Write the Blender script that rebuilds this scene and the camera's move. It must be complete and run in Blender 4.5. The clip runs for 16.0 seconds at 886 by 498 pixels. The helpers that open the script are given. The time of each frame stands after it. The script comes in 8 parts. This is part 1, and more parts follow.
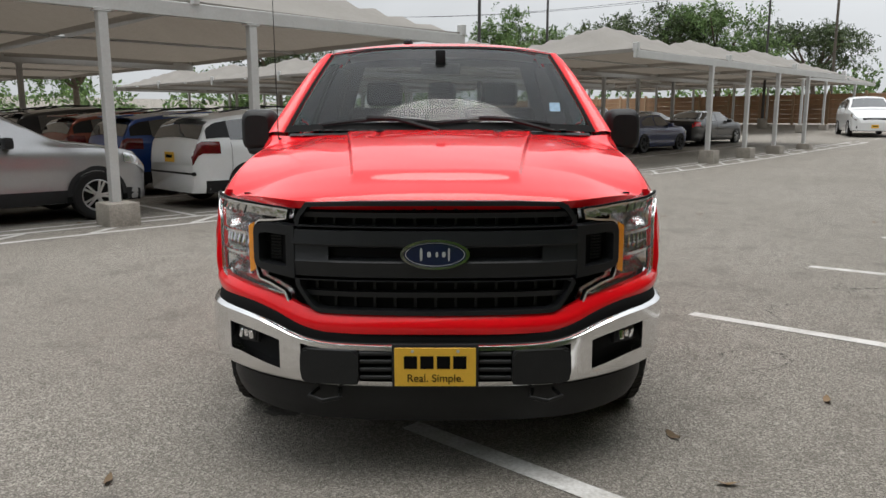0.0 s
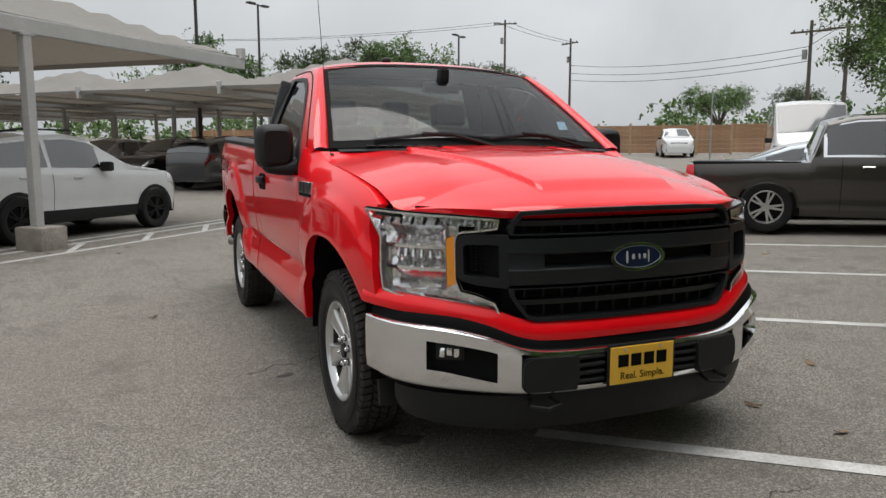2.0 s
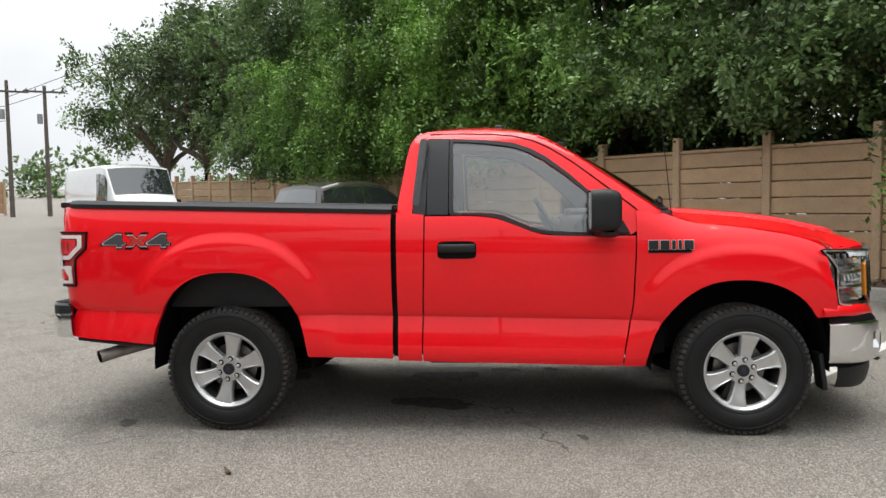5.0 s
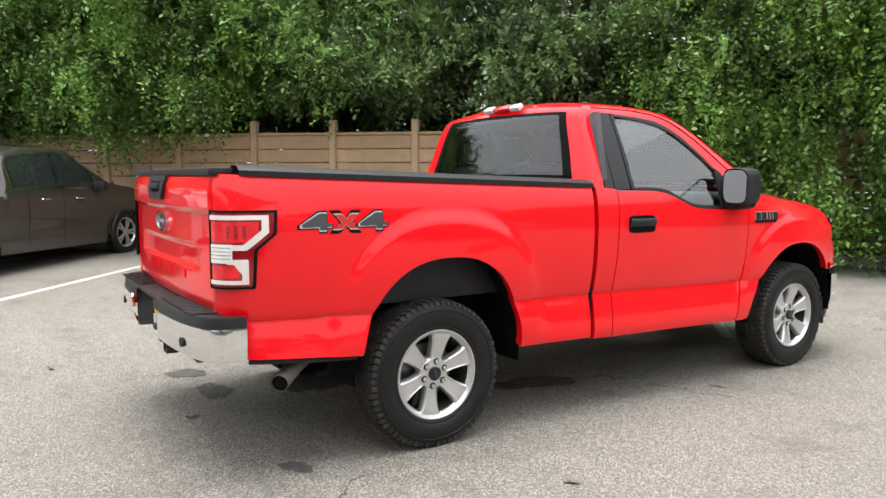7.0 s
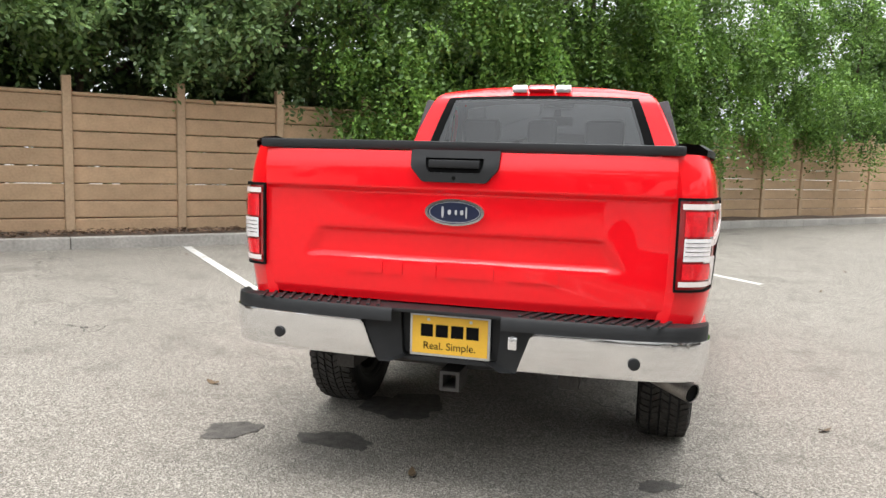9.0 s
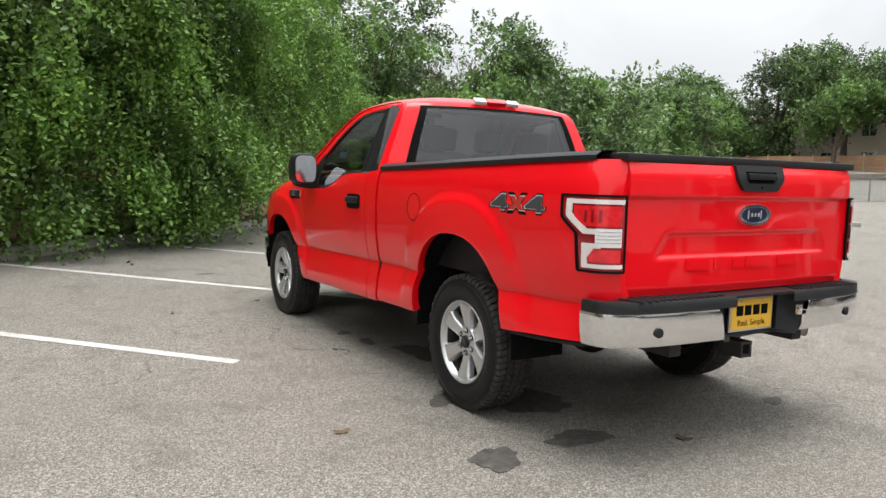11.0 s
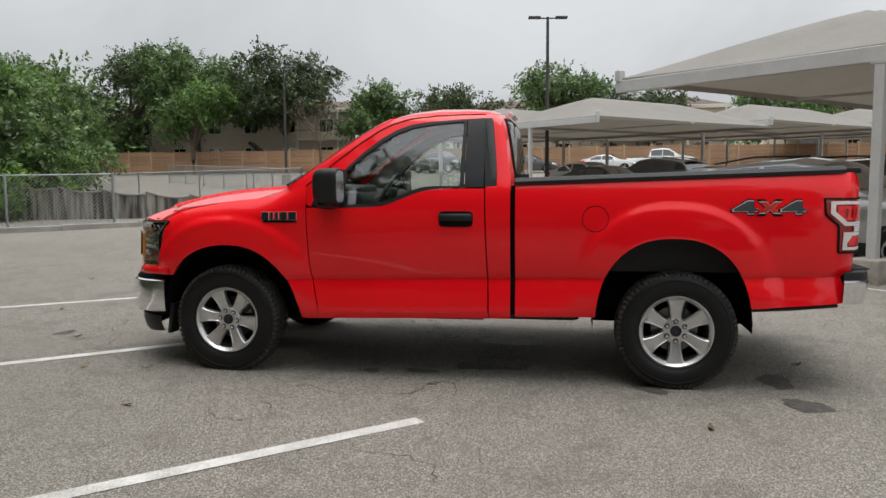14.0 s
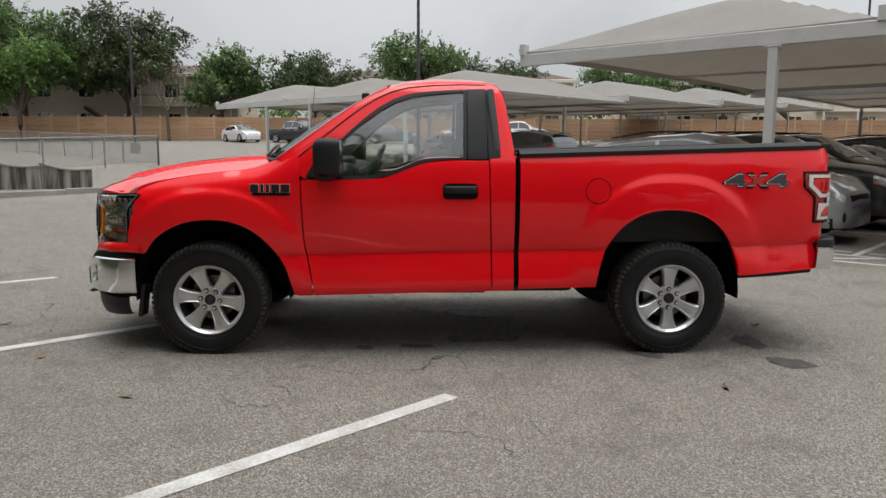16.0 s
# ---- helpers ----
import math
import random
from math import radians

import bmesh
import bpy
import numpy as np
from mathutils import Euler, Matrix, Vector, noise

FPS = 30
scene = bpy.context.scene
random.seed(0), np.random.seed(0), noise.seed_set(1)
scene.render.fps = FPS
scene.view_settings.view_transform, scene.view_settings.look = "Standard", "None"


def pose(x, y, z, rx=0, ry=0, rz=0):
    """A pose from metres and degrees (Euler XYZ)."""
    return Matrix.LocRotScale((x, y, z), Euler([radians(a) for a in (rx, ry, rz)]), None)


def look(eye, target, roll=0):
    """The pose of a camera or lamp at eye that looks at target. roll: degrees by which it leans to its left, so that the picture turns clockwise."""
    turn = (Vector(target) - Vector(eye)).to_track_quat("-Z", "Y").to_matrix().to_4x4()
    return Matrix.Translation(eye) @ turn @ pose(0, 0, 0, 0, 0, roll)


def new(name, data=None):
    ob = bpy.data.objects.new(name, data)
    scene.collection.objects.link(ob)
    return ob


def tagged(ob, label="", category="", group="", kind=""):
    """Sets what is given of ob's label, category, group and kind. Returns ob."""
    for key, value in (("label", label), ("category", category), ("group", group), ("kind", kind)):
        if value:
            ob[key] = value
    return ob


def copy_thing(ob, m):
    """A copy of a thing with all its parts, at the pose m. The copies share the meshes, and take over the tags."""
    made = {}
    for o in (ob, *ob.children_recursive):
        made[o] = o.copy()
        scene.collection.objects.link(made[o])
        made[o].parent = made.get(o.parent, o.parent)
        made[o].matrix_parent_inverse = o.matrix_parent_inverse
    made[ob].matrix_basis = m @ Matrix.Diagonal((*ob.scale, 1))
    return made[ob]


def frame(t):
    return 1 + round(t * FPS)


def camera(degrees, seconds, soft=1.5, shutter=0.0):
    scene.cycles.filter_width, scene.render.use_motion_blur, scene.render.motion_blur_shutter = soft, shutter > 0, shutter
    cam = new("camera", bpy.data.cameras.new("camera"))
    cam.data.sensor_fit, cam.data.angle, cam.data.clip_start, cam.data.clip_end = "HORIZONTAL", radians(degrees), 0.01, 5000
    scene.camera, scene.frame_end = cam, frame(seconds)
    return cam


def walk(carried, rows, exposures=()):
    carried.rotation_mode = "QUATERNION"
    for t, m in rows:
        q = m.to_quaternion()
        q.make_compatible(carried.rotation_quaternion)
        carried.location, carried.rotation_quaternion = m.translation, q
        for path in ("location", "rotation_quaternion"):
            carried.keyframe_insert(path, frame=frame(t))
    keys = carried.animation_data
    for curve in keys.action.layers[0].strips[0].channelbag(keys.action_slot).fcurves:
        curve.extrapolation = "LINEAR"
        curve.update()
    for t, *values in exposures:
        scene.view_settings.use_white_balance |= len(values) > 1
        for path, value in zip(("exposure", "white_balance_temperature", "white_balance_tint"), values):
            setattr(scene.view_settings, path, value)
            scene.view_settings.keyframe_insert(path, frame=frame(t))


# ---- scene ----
cam = camera(61.6, 16.0)
PATH = [
    (0, (0.053, -3.669, 1.399), (0.036, -1.699, 1.054), -0.1),
    (0.5, (0.008, -3.659, 1.384), (0.053, -1.685, 1.068), -0.2),
    (1, (-0.344, -3.637, 1.336), (-0.124, -1.672, 1.039), -0.1),
    (1.5, (-0.987, -3.514, 1.294), (-0.511, -1.592, 1.006), 0.0),
    (2, (-1.854, -3.318, 1.321), (-1.07, -1.497, 1.055), 0.0),
    (2.5, (-2.771, -2.88, 1.328), (-1.664, -1.231, 1.099), -0.6),
    (3, (-3.67, -2.277, 1.353), (-2.266, -0.864, 1.169), -0.8),
    (3.5, (-4.503, -1.468, 1.374), (-2.856, -0.344, 1.225), -1.0),
    (3.7, (-4.784, -1.129, 1.37), (-3.058, -0.127, 1.233), -1.0),
    (5.8, (-5.413, 3.013, 1.398), (-3.448, 2.669, 1.256), -0.3),
    (6, (-5.252, 3.402, 1.397), (-3.313, 2.934, 1.25), -0.1),
    (6.5, (-4.765, 4.313, 1.401), (-2.93, 3.537, 1.233), 0.1),
    (7, (-4.117, 5.114, 1.393), (-2.444, 4.035, 1.2), 0.1),
    (7.5, (-3.373, 5.859, 1.391), (-1.923, 4.499, 1.179), 0.4),
    (8, (-2.531, 6.468, 1.387), (-1.355, 4.867, 1.157), 0.9),
    (8.2, (-2.193, 6.691, 1.382), (-1.136, 5.01, 1.145), 1.1),
    (10.3, (1.886, 7.112, 1.313), (1.377, 5.189, 1.103), 1.8),
    (10.5, (2.266, 7.018, 1.313), (1.601, 5.143, 1.105), 1.9),
    (11, (3.16, 6.588, 1.314), (2.145, 4.876, 1.116), 1.5),
    (11.5, (3.956, 6.063, 1.308), (2.642, 4.566, 1.13), 1.0),
    (12, (4.631, 5.401, 1.358), (3.093, 4.134, 1.181), -0.2),
    (12.5, (5.113, 4.594, 1.389), (3.395, 3.582, 1.226), -0.5),
    (13, (5.498, 3.8, 1.397), (3.659, 3.028, 1.244), -0.7),
    (13.5, (5.744, 3.056, 1.388), (3.827, 2.513, 1.222), -0.6),
    (14, (5.883, 2.43, 1.391), (3.921, 2.091, 1.198), -0.4),
    (14.5, (5.95, 1.928, 1.403), (3.969, 1.762, 1.186), -0.4),
    (15, (5.883, 1.633, 1.41), (3.898, 1.589, 1.167), -0.2),
    (15.5, (5.847, 1.467, 1.412), (3.864, 1.49, 1.149), -0.2),
    (16, (5.874, 1.405, 1.398), (3.894, 1.468, 1.127), 0.2),
]
walk(cam, [(t, look(e, g, r)) for t, e, g, r in PATH],
     [(0, 0.66), (0.6, 0.68), (2.0, 0.45), (3.0, 0.42), (3.6, 0.58), (5.8, 1.34), (6.5, 1.58), (8.2, 1.70), (10.3, 1.42), (11.0, 1.26), (12.0, 0.96), (12.5, 0.82), (13.0, 0.74), (14.5, 0.66), (16, 0.62)])

# ---- world and light: bright overcast day ----
scene.view_settings.exposure = 0.0
world = bpy.data.worlds.new("overcast_sky")
scene.world = world
world.use_nodes = True
wn, wl = world.node_tree.nodes, world.node_tree.links
wn.clear()
sky = wn.new("ShaderNodeTexSky")
sky.sky_type = "NISHITA"
sky.sun_disc = False
sky.sun_elevation = radians(84)
sky.sun_rotation = radians(200)
sky.air_density, sky.dust_density, sky.ozone_density = 1.0, 6.0, 1.0
grey = wn.new("ShaderNodeHueSaturation")
grey.inputs["Saturation"].default_value = 0.12
cloud = wn.new("ShaderNodeTexNoise")
cloud.inputs["Scale"].default_value = 3.0
cloud.inputs["Detail"].default_value = 5.0
cloud.inputs["Distortion"].default_value = 0.6
ramp = wn.new("ShaderNodeMapRange")
ramp.inputs["From Min"].default_value, ramp.inputs["From Max"].default_value = 0.3, 0.7
ramp.inputs["To Min"].default_value, ramp.inputs["To Max"].default_value = 0.86, 1.1
mixc = wn.new("ShaderNodeMix")
mixc.data_type, mixc.blend_type = "RGBA", "MULTIPLY"
mixc.inputs["Factor"].default_value = 1.0
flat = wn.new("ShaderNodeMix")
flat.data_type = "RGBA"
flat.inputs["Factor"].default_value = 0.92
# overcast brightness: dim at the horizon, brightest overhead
place = wn.new("ShaderNodeTexCoord")
split = wn.new("ShaderNodeSeparateXYZ")
rise = wn.new("ShaderNodeMapRange")
rise.inputs["From Min"].default_value, rise.inputs["From Max"].default_value = 0.0, 1.0
rise.inputs["To Min"].default_value, rise.inputs["To Max"].default_value = 4.6, 11.5
tint = wn.new("ShaderNodeCombineColor")
scale_r, scale_b = wn.new("ShaderNodeMath"), wn.new("ShaderNodeMath")
for nd, v in ((scale_r, 0.965), (scale_b, 1.035)):
    nd.operation = "MULTIPLY"
    nd.inputs[1].default_value = v
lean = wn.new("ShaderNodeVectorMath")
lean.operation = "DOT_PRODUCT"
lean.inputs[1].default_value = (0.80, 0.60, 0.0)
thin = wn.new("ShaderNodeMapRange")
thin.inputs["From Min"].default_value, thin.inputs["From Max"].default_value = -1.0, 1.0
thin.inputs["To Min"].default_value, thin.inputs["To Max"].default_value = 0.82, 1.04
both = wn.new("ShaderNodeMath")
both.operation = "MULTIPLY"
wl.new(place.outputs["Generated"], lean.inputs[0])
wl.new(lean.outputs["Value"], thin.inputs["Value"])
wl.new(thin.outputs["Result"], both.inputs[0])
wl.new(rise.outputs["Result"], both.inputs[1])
wl.new(place.outputs["Generated"], split.inputs[0])
wl.new(split.outputs["Z"], rise.inputs["Value"])
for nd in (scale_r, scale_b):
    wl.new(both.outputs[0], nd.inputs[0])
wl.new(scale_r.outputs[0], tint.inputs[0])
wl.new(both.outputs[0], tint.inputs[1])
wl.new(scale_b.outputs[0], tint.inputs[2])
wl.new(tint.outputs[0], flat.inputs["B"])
bg = wn.new("ShaderNodeBackground")
bg.inputs["Strength"].default_value = 0.09
wo = wn.new("ShaderNodeOutputWorld")
wl.new(sky.outputs["Color"], grey.inputs["Color"])
wl.new(grey.outputs["Color"], flat.inputs["A"])
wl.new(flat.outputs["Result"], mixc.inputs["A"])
wl.new(cloud.outputs["Fac"], ramp.inputs["Value"])
wl.new(ramp.outputs["Result"], mixc.inputs["B"])
wl.new(mixc.outputs["Result"], bg.inputs["Color"])
wl.new(bg.outputs["Background"], wo.inputs["Surface"])

sun = new("sun", bpy.data.lights.new("sun", "SUN"))
sun.data.energy, sun.data.angle, sun.data.color = 1.45, radians(48), (1.0, 0.97, 0.94)
sun.matrix_world = look((0.3, 0.9, 20), (0, 0, 0))

# ---- materials ----
def material(name, color, rough=0.5, metal=0.0, var=0.0, scale=8.0, bump=0.0, bscale=60.0, coat=0.0,
             spec=0.5, rand=0.0, color2=None, detail=6.0, trans=0.0, ior=1.45, emit=0.0, bdist=0.01, island=False, coat_ior=1.5):
    """Principled surface with two scales of noise in colour, one of relief, and a random shade per object."""
    m = bpy.data.materials.new(name)
    m.use_nodes = True
    n, l = m.node_tree.nodes, m.node_tree.links
    b = n["Principled BSDF"]
    c1 = (*color, 1)
    b.inputs["Base Color"].default_value = c1
    b.inputs["Roughness"].default_value = rough
    b.inputs["Metallic"].default_value = metal
    b.inputs["Coat Weight"].default_value = coat
    b.inputs["Coat Roughness"].default_value = 0.02
    b.inputs["Coat IOR"].default_value = coat_ior
    b.inputs["Specular IOR Level"].default_value = spec
    b.inputs["Transmission Weight"].default_value = trans
    b.inputs["IOR"].default_value = ior
    if emit:
        b.inputs["Emission Color"].default_value = c1
        b.inputs["Emission Strength"].default_value = emit
    co = n.new("ShaderNodeTexCoord")
    out = None
    if var or color2:
        big, small = n.new("ShaderNodeTexNoise"), n.new("ShaderNodeTexNoise")
        for t, s in ((big, scale), (small, scale * 11)):
            t.inputs["Scale"].default_value = s
            t.inputs["Detail"].default_value = detail
            l.new(co.outputs["Object"], t.inputs["Vector"])
        add = n.new("ShaderNodeMath")
        add.operation = "MULTIPLY_ADD"
        add.inputs[1].default_value = 0.5
        half = n.new("ShaderNodeMath")
        half.operation = "MULTIPLY"
        half.inputs[1].default_value = 0.5
        l.new(small.outputs["Fac"], half.inputs[0])
        l.new(big.outputs["Fac"], add.inputs[0])
        l.new(half.outputs[0], add.inputs[2])
        rng = n.new("ShaderNodeMapRange")
        rng.inputs["From Min"].default_value, rng.inputs["From Max"].default_value = 0.35, 0.65
        l.new(add.outputs[0], rng.inputs["Value"])
        mix = n.new("ShaderNodeMix")
        mix.data_type = "RGBA"
        lo = color2 if color2 else tuple(max(0.0, c * (1 - var)) for c in color)
        hi = tuple(min(1.0, c * (1 + (0 if color2 else var))) for c in color)
        mix.inputs["A"].default_value, mix.inputs["B"].default_value = (*lo, 1), (*hi, 1)
        l.new(rng.outputs["Result"], mix.inputs["Factor"])
        out = mix.outputs["Result"]
    if rand:
        info = n.new("ShaderNodeNewGeometry" if island else "ShaderNodeObjectInfo")
        hsv = n.new("ShaderNodeHueSaturation")
        r2 = n.new("ShaderNodeMapRange")
        r2.inputs["To Min"].default_value, r2.inputs["To Max"].default_value = 1 - rand, 1 + rand
        l.new(info.outputs["Random Per Island" if island else "Random"], r2.inputs["Value"])
        l.new(r2.outputs["Result"], hsv.inputs["Value"])
        if out:
            l.new(out, hsv.inputs["Color"])
        else:
            hsv.inputs["Color"].default_value = c1
        out = hsv.outputs["Color"]
    if out:
        l.new(out, b.inputs["Base Color"])
    if bump:
        bn, bp = n.new("ShaderNodeTexNoise"), n.new("ShaderNodeBump")
        bn.inputs["Scale"].default_value, bn.inputs["Detail"].default_value = bscale, 4.0
        bp.inputs["Strength"].default_value, bp.inputs["Distance"].default_value = bump, bdist
        l.new(co.outputs["Object"], bn.inputs["Vector"])
        l.new(bn.outputs["Fac"], bp.inputs["Height"])
        l.new(bp.outputs["Normal"], b.inputs["Normal"])
    return m


def glass(name, tint, weight, rough=0.0, ior=1.5):
    """Thin tinted pane: clear part mixed with a gloss that follows Fresnel."""
    m = bpy.data.materials.new(name)
    m.use_nodes = True
    n, l = m.node_tree.nodes, m.node_tree.links
    n.clear()
    t, g, mx, fr, o = (n.new(k) for k in ("ShaderNodeBsdfTransparent", "ShaderNodeBsdfGlossy", "ShaderNodeMixShader",
                                          "ShaderNodeFresnel", "ShaderNodeOutputMaterial"))
    t.inputs["Color"].default_value = (*tint, 1)
    g.inputs["Color"].default_value = (weight, weight, weight, 1)
    g.inputs["Roughness"].default_value = rough
    fr.inputs["IOR"].default_value = ior
    l.new(fr.outputs[0], mx.inputs[0])
    l.new(t.outputs[0], mx.inputs[1])
    l.new(g.outputs[0], mx.inputs[2])
    l.new(mx.outputs[0], o.inputs["Surface"])
    return m


M_RED = material("red_car_paint", (0.86, 0.004, 0.011), 0.42, coat=1.0, var=0.03, scale=3, spec=0.1, coat_ior=1.44)
M_CHROME = material("chrome", (0.82, 0.82, 0.83), 0.11, metal=1.0, var=0.03, scale=4)
M_TRIM = material("black_textured_plastic", (0.015, 0.0155, 0.0165), 0.5, var=0.15, scale=20, bump=0.15, bscale=900, bdist=0.002, spec=0.35)
M_GRILLE = material("dark_grey_grille_plastic", (0.013, 0.0138, 0.0155), 0.40, var=0.1, scale=12, bump=0.08, bscale=700, bdist=0.002, spec=0.4)
M_MESH = material("black_grille_mesh", (0.004, 0.004, 0.0045), 0.6, var=0.1, spec=0.15)
M_DARK = material("dark_underbody", (0.006, 0.006, 0.0065), 0.85, var=0.3, scale=6, spec=0.08)
# grimy chassis steel, also the dark colour for shade in the rim barrel
M_FRAME = material("grimy_steel_and_rim_shade", (0.035, 0.032, 0.030), 0.6, metal=0.3, var=0.4, scale=9, bump=0.2, bscale=80)
M_EXH = material("dull_exhaust_steel", (0.36, 0.33, 0.30), 0.45, metal=0.6, var=0.3, scale=14)
M_TYRE = material("tyre_rubber", (0.0085, 0.0085, 0.009), 0.5, var=0.3, scale=9, bump=0.1, bscale=300, bdist=0.003, spec=0.35)
M_TREAD = material("dusty_tread_rubber", (0.046, 0.043, 0.040), 0.85, var=0.35, scale=14, bump=0.3, bscale=220, bdist=0.003, spec=0.2)
M_RIM = material("silver_alloy", (0.60, 0.60, 0.60), 0.30, metal=0.75, var=0.05, scale=9)
M_STEEL = material("brake_steel", (0.22, 0.21, 0.2), 0.4, metal=0.9, var=0.3, scale=20)
M_GLASS = glass("windscreen_glass", (0.90, 0.94, 0.92), 0.62)
M_GLASS_SIDE = glass("side_window_glass", (0.90, 0.96, 0.94), 0.95, ior=2.25)
M_PRIV = glass("tinted_rear_glass", (0.34, 0.36, 0.365), 0.95, ior=1.75)
M_LENS = glass("clear_lamp_lens", (0.98, 0.98, 0.98), 0.9)
M_LAMPIN = material("lamp_reflector", (0.88, 0.88, 0.89), 0.10, metal=0.92, var=0.10, scale=22, bump=0.5, bscale=40, bdist=0.008)
M_SILVER = material("silver_badge", (0.60, 0.61, 0.62), 0.25, metal=0.3)
M_AMBER = material("amber_reflector", (0.85, 0.30, 0.02), 0.2, coat=0.6, var=0.08, scale=60)
M_TAILRED = material("red_lamp_lens", (0.74, 0.012, 0.020), 0.12, coat=1.0, var=0.30, scale=30, bump=0.3, bscale=120, bdist=0.004)
M_TAILDEEP = material("deep_red_lamp_lens", (0.30, 0.006, 0.009), 0.12, coat=1.0, var=0.2, scale=30)
M_TAILCLR = material("frosted_white_lamp_lens", (0.78, 0.74, 0.74), 0.15, coat=1.0, var=0.1, scale=60)
M_TAILDARK = material("smoked_red_lamp_lens", (0.11, 0.005, 0.008), 0.12, coat=1.0, var=0.3, scale=20)
M_TAILPNK = material("milky_light_guide", (0.78, 0.69, 0.67), 0.25, coat=0.8, var=0.06)
M_YELLOW = material("yellow_plate", (0.86, 0.50, 0.05), 0.4, var=0.04, scale=9)
M_BLACK = material("black_print", (0.005, 0.005, 0.005), 0.7, spec=0.1)
M_BADGE = material("blue_badge_enamel", (0.006, 0.012, 0.045), 0.3, coat=1.0)
M_SEAT = material("grey_seat_cloth", (0.075, 0.077, 0.082), 0.9, var=0.15, scale=30, bump=0.3, bscale=500, bdist=0.002)
M_DASH = material("dark_grey_dash", (0.05, 0.052, 0.056), 0.6, var=0.1, bump=0.1, bscale=500, bdist=0.002)
M_INLIGHT = material("light_grey_cab_lining", (0.42, 0.42, 0.41), 0.8, var=0.05)
M_ASPH = None
M_POST = material("light_grey_post_paint", (0.50, 0.50, 0.49), 0.5, var=0.08, scale=3, bump=0.05)
M_FABRIC = material("beige_grey_shade_fabric", (0.255, 0.242, 0.222), 0.85, var=0.10, scale=1.2, bump=0.1, bscale=40)


def let_light_through(m, colour, share):
    """Mixes a translucent lobe into a cloth material."""
    n, l = m.node_tree.nodes, m.node_tree.links
    t, mx = n.new("ShaderNodeBsdfTranslucent"), n.new("ShaderNodeMixShader")
    t.inputs["Color"].default_value = (*colour, 1)
    mx.inputs[0].default_value = share
    l.new(n["Principled BSDF"].outputs[0], mx.inputs[1])
    l.new(t.outputs[0], mx.inputs[2])
    l.new(mx.outputs[0], n["Material Output"].inputs["Surface"])


let_light_through(M_FABRIC, (0.34, 0.29, 0.235), 0.20)
M_CONC = material("rough_concrete", (0.30, 0.275, 0.24), 0.9, var=0.3, scale=5, bump=0.5, bscale=40)
M_KERB = material("grey_kerb_concrete", (0.30, 0.285, 0.26), 0.9, var=0.25, scale=2.5, bump=0.4, bscale=60)
M_FENCE = material("tan_moulded_fence", (0.40, 0.272, 0.165), 0.85, var=0.16, scale=3, bump=0.3, bscale=35, rand=0.09)
M_FPOST = material("tan_fence_post", (0.42, 0.298, 0.19), 0.85, var=0.14, scale=3, bump=0.3, bscale=30, rand=0.06)
M_WOODF = material("orange_brown_board", (0.36, 0.215, 0.125), 0.85, var=0.2, scale=2, bump=0.2, bscale=30, rand=0.12)
M_POLE = material("dark_bronze_pole", (0.045, 0.042, 0.04), 0.5, var=0.1)
M_UTIL = material("weathered_utility_pole", (0.10, 0.085, 0.07), 0.85, var=0.3, scale=4)
M_BARK = material("grey_brown_bark", (0.105, 0.08, 0.06), 0.9, var=0.35, scale=7, bump=0.8, bscale=25)
M_GALV = material("galvanised_steel", (0.30, 0.315, 0.31), 0.5, metal=0.6, var=0.2, scale=3)
M_STICK = material("grey_decal", (0.055, 0.058, 0.062), 0.35, var=0.1)
M_STICKEDGE = material("pale_decal_edge", (0.48, 0.49, 0.50), 0.35, var=0.1)
M_STICKRED = material("red_decal", (0.52, 0.03, 0.02), 0.35, var=0.1)
M_STICKBLUE = material("blue_white_sticker", (0.35, 0.55, 0.80), 0.5, var=0.3, scale=40)

# ---- building helpers ----
LOT = pose(0, 0, 0, 0, 0, 46)          # the parking lot's own axes: u along the stalls' row, w away from the fence


def ground_z(x, y):
    """Height of the lot: level round the truck, rising to the fence and, slowly, to the far lot."""
    w = -x * 0.7193 + y * 0.6947
    rise = 0.0255 * min(max(-0.2 - w, 0.0), 4.9)
    far = max(0.0, -x - 10.0)
    u = x * 0.6947 + y * 0.7193
    east = max(0.0, u - 15.0)
    return rise + 0.045 * far * far / (far + 12.0) + 0.026 * east * east / (east + 4.0)


def lot(u, w, z=None, turn=0.0):
    """Pose on the lot at u, w (z above the ground there if not given), turned by degrees from the u axis."""
    p = LOT @ Vector((u, w, 0))
    return pose(p.x, p.y, ground_z(p.x, p.y) if z is None else z, 0, 0, 46 + turn)


def mesh_of(name, verts, faces, mat, smooth=False):
    me = bpy.data.meshes.new(name)
    me.from_pydata(verts, [], faces)
    me.materials.append(mat)
    if smooth:
        me.shade_smooth()
    return me


def part(name, bm, mat, parent=None, label="", smooth=True, sharp=35, kind=""):
    """Links a bmesh as one mesh object, under a thing or part if given."""
    bmesh.ops.recalc_face_normals(bm, faces=bm.faces[:]) if len(bm.faces) < 60000 else None
    if smooth:
        lim = radians(sharp)
        for f in bm.faces:
            f.smooth = True
        for e in bm.edges:
            if len(e.link_faces) == 2 and e.calc_face_angle(0) > lim:
                e.smooth = False
    me = bpy.data.meshes.new(name)
    bm.to_mesh(me)
    bm.free()
    me.materials.append(mat)
    ob = new(name, me)
    if parent:
        ob.parent = parent
    return tagged(ob, label, kind=kind)


def thing(name, label, category, m=None, group="", kind=""):
    ob = new(name)
    ob.empty_display_size = 0.2
    if m is not None:
        ob.matrix_world = m
    return tagged(ob, label, category, group, kind)


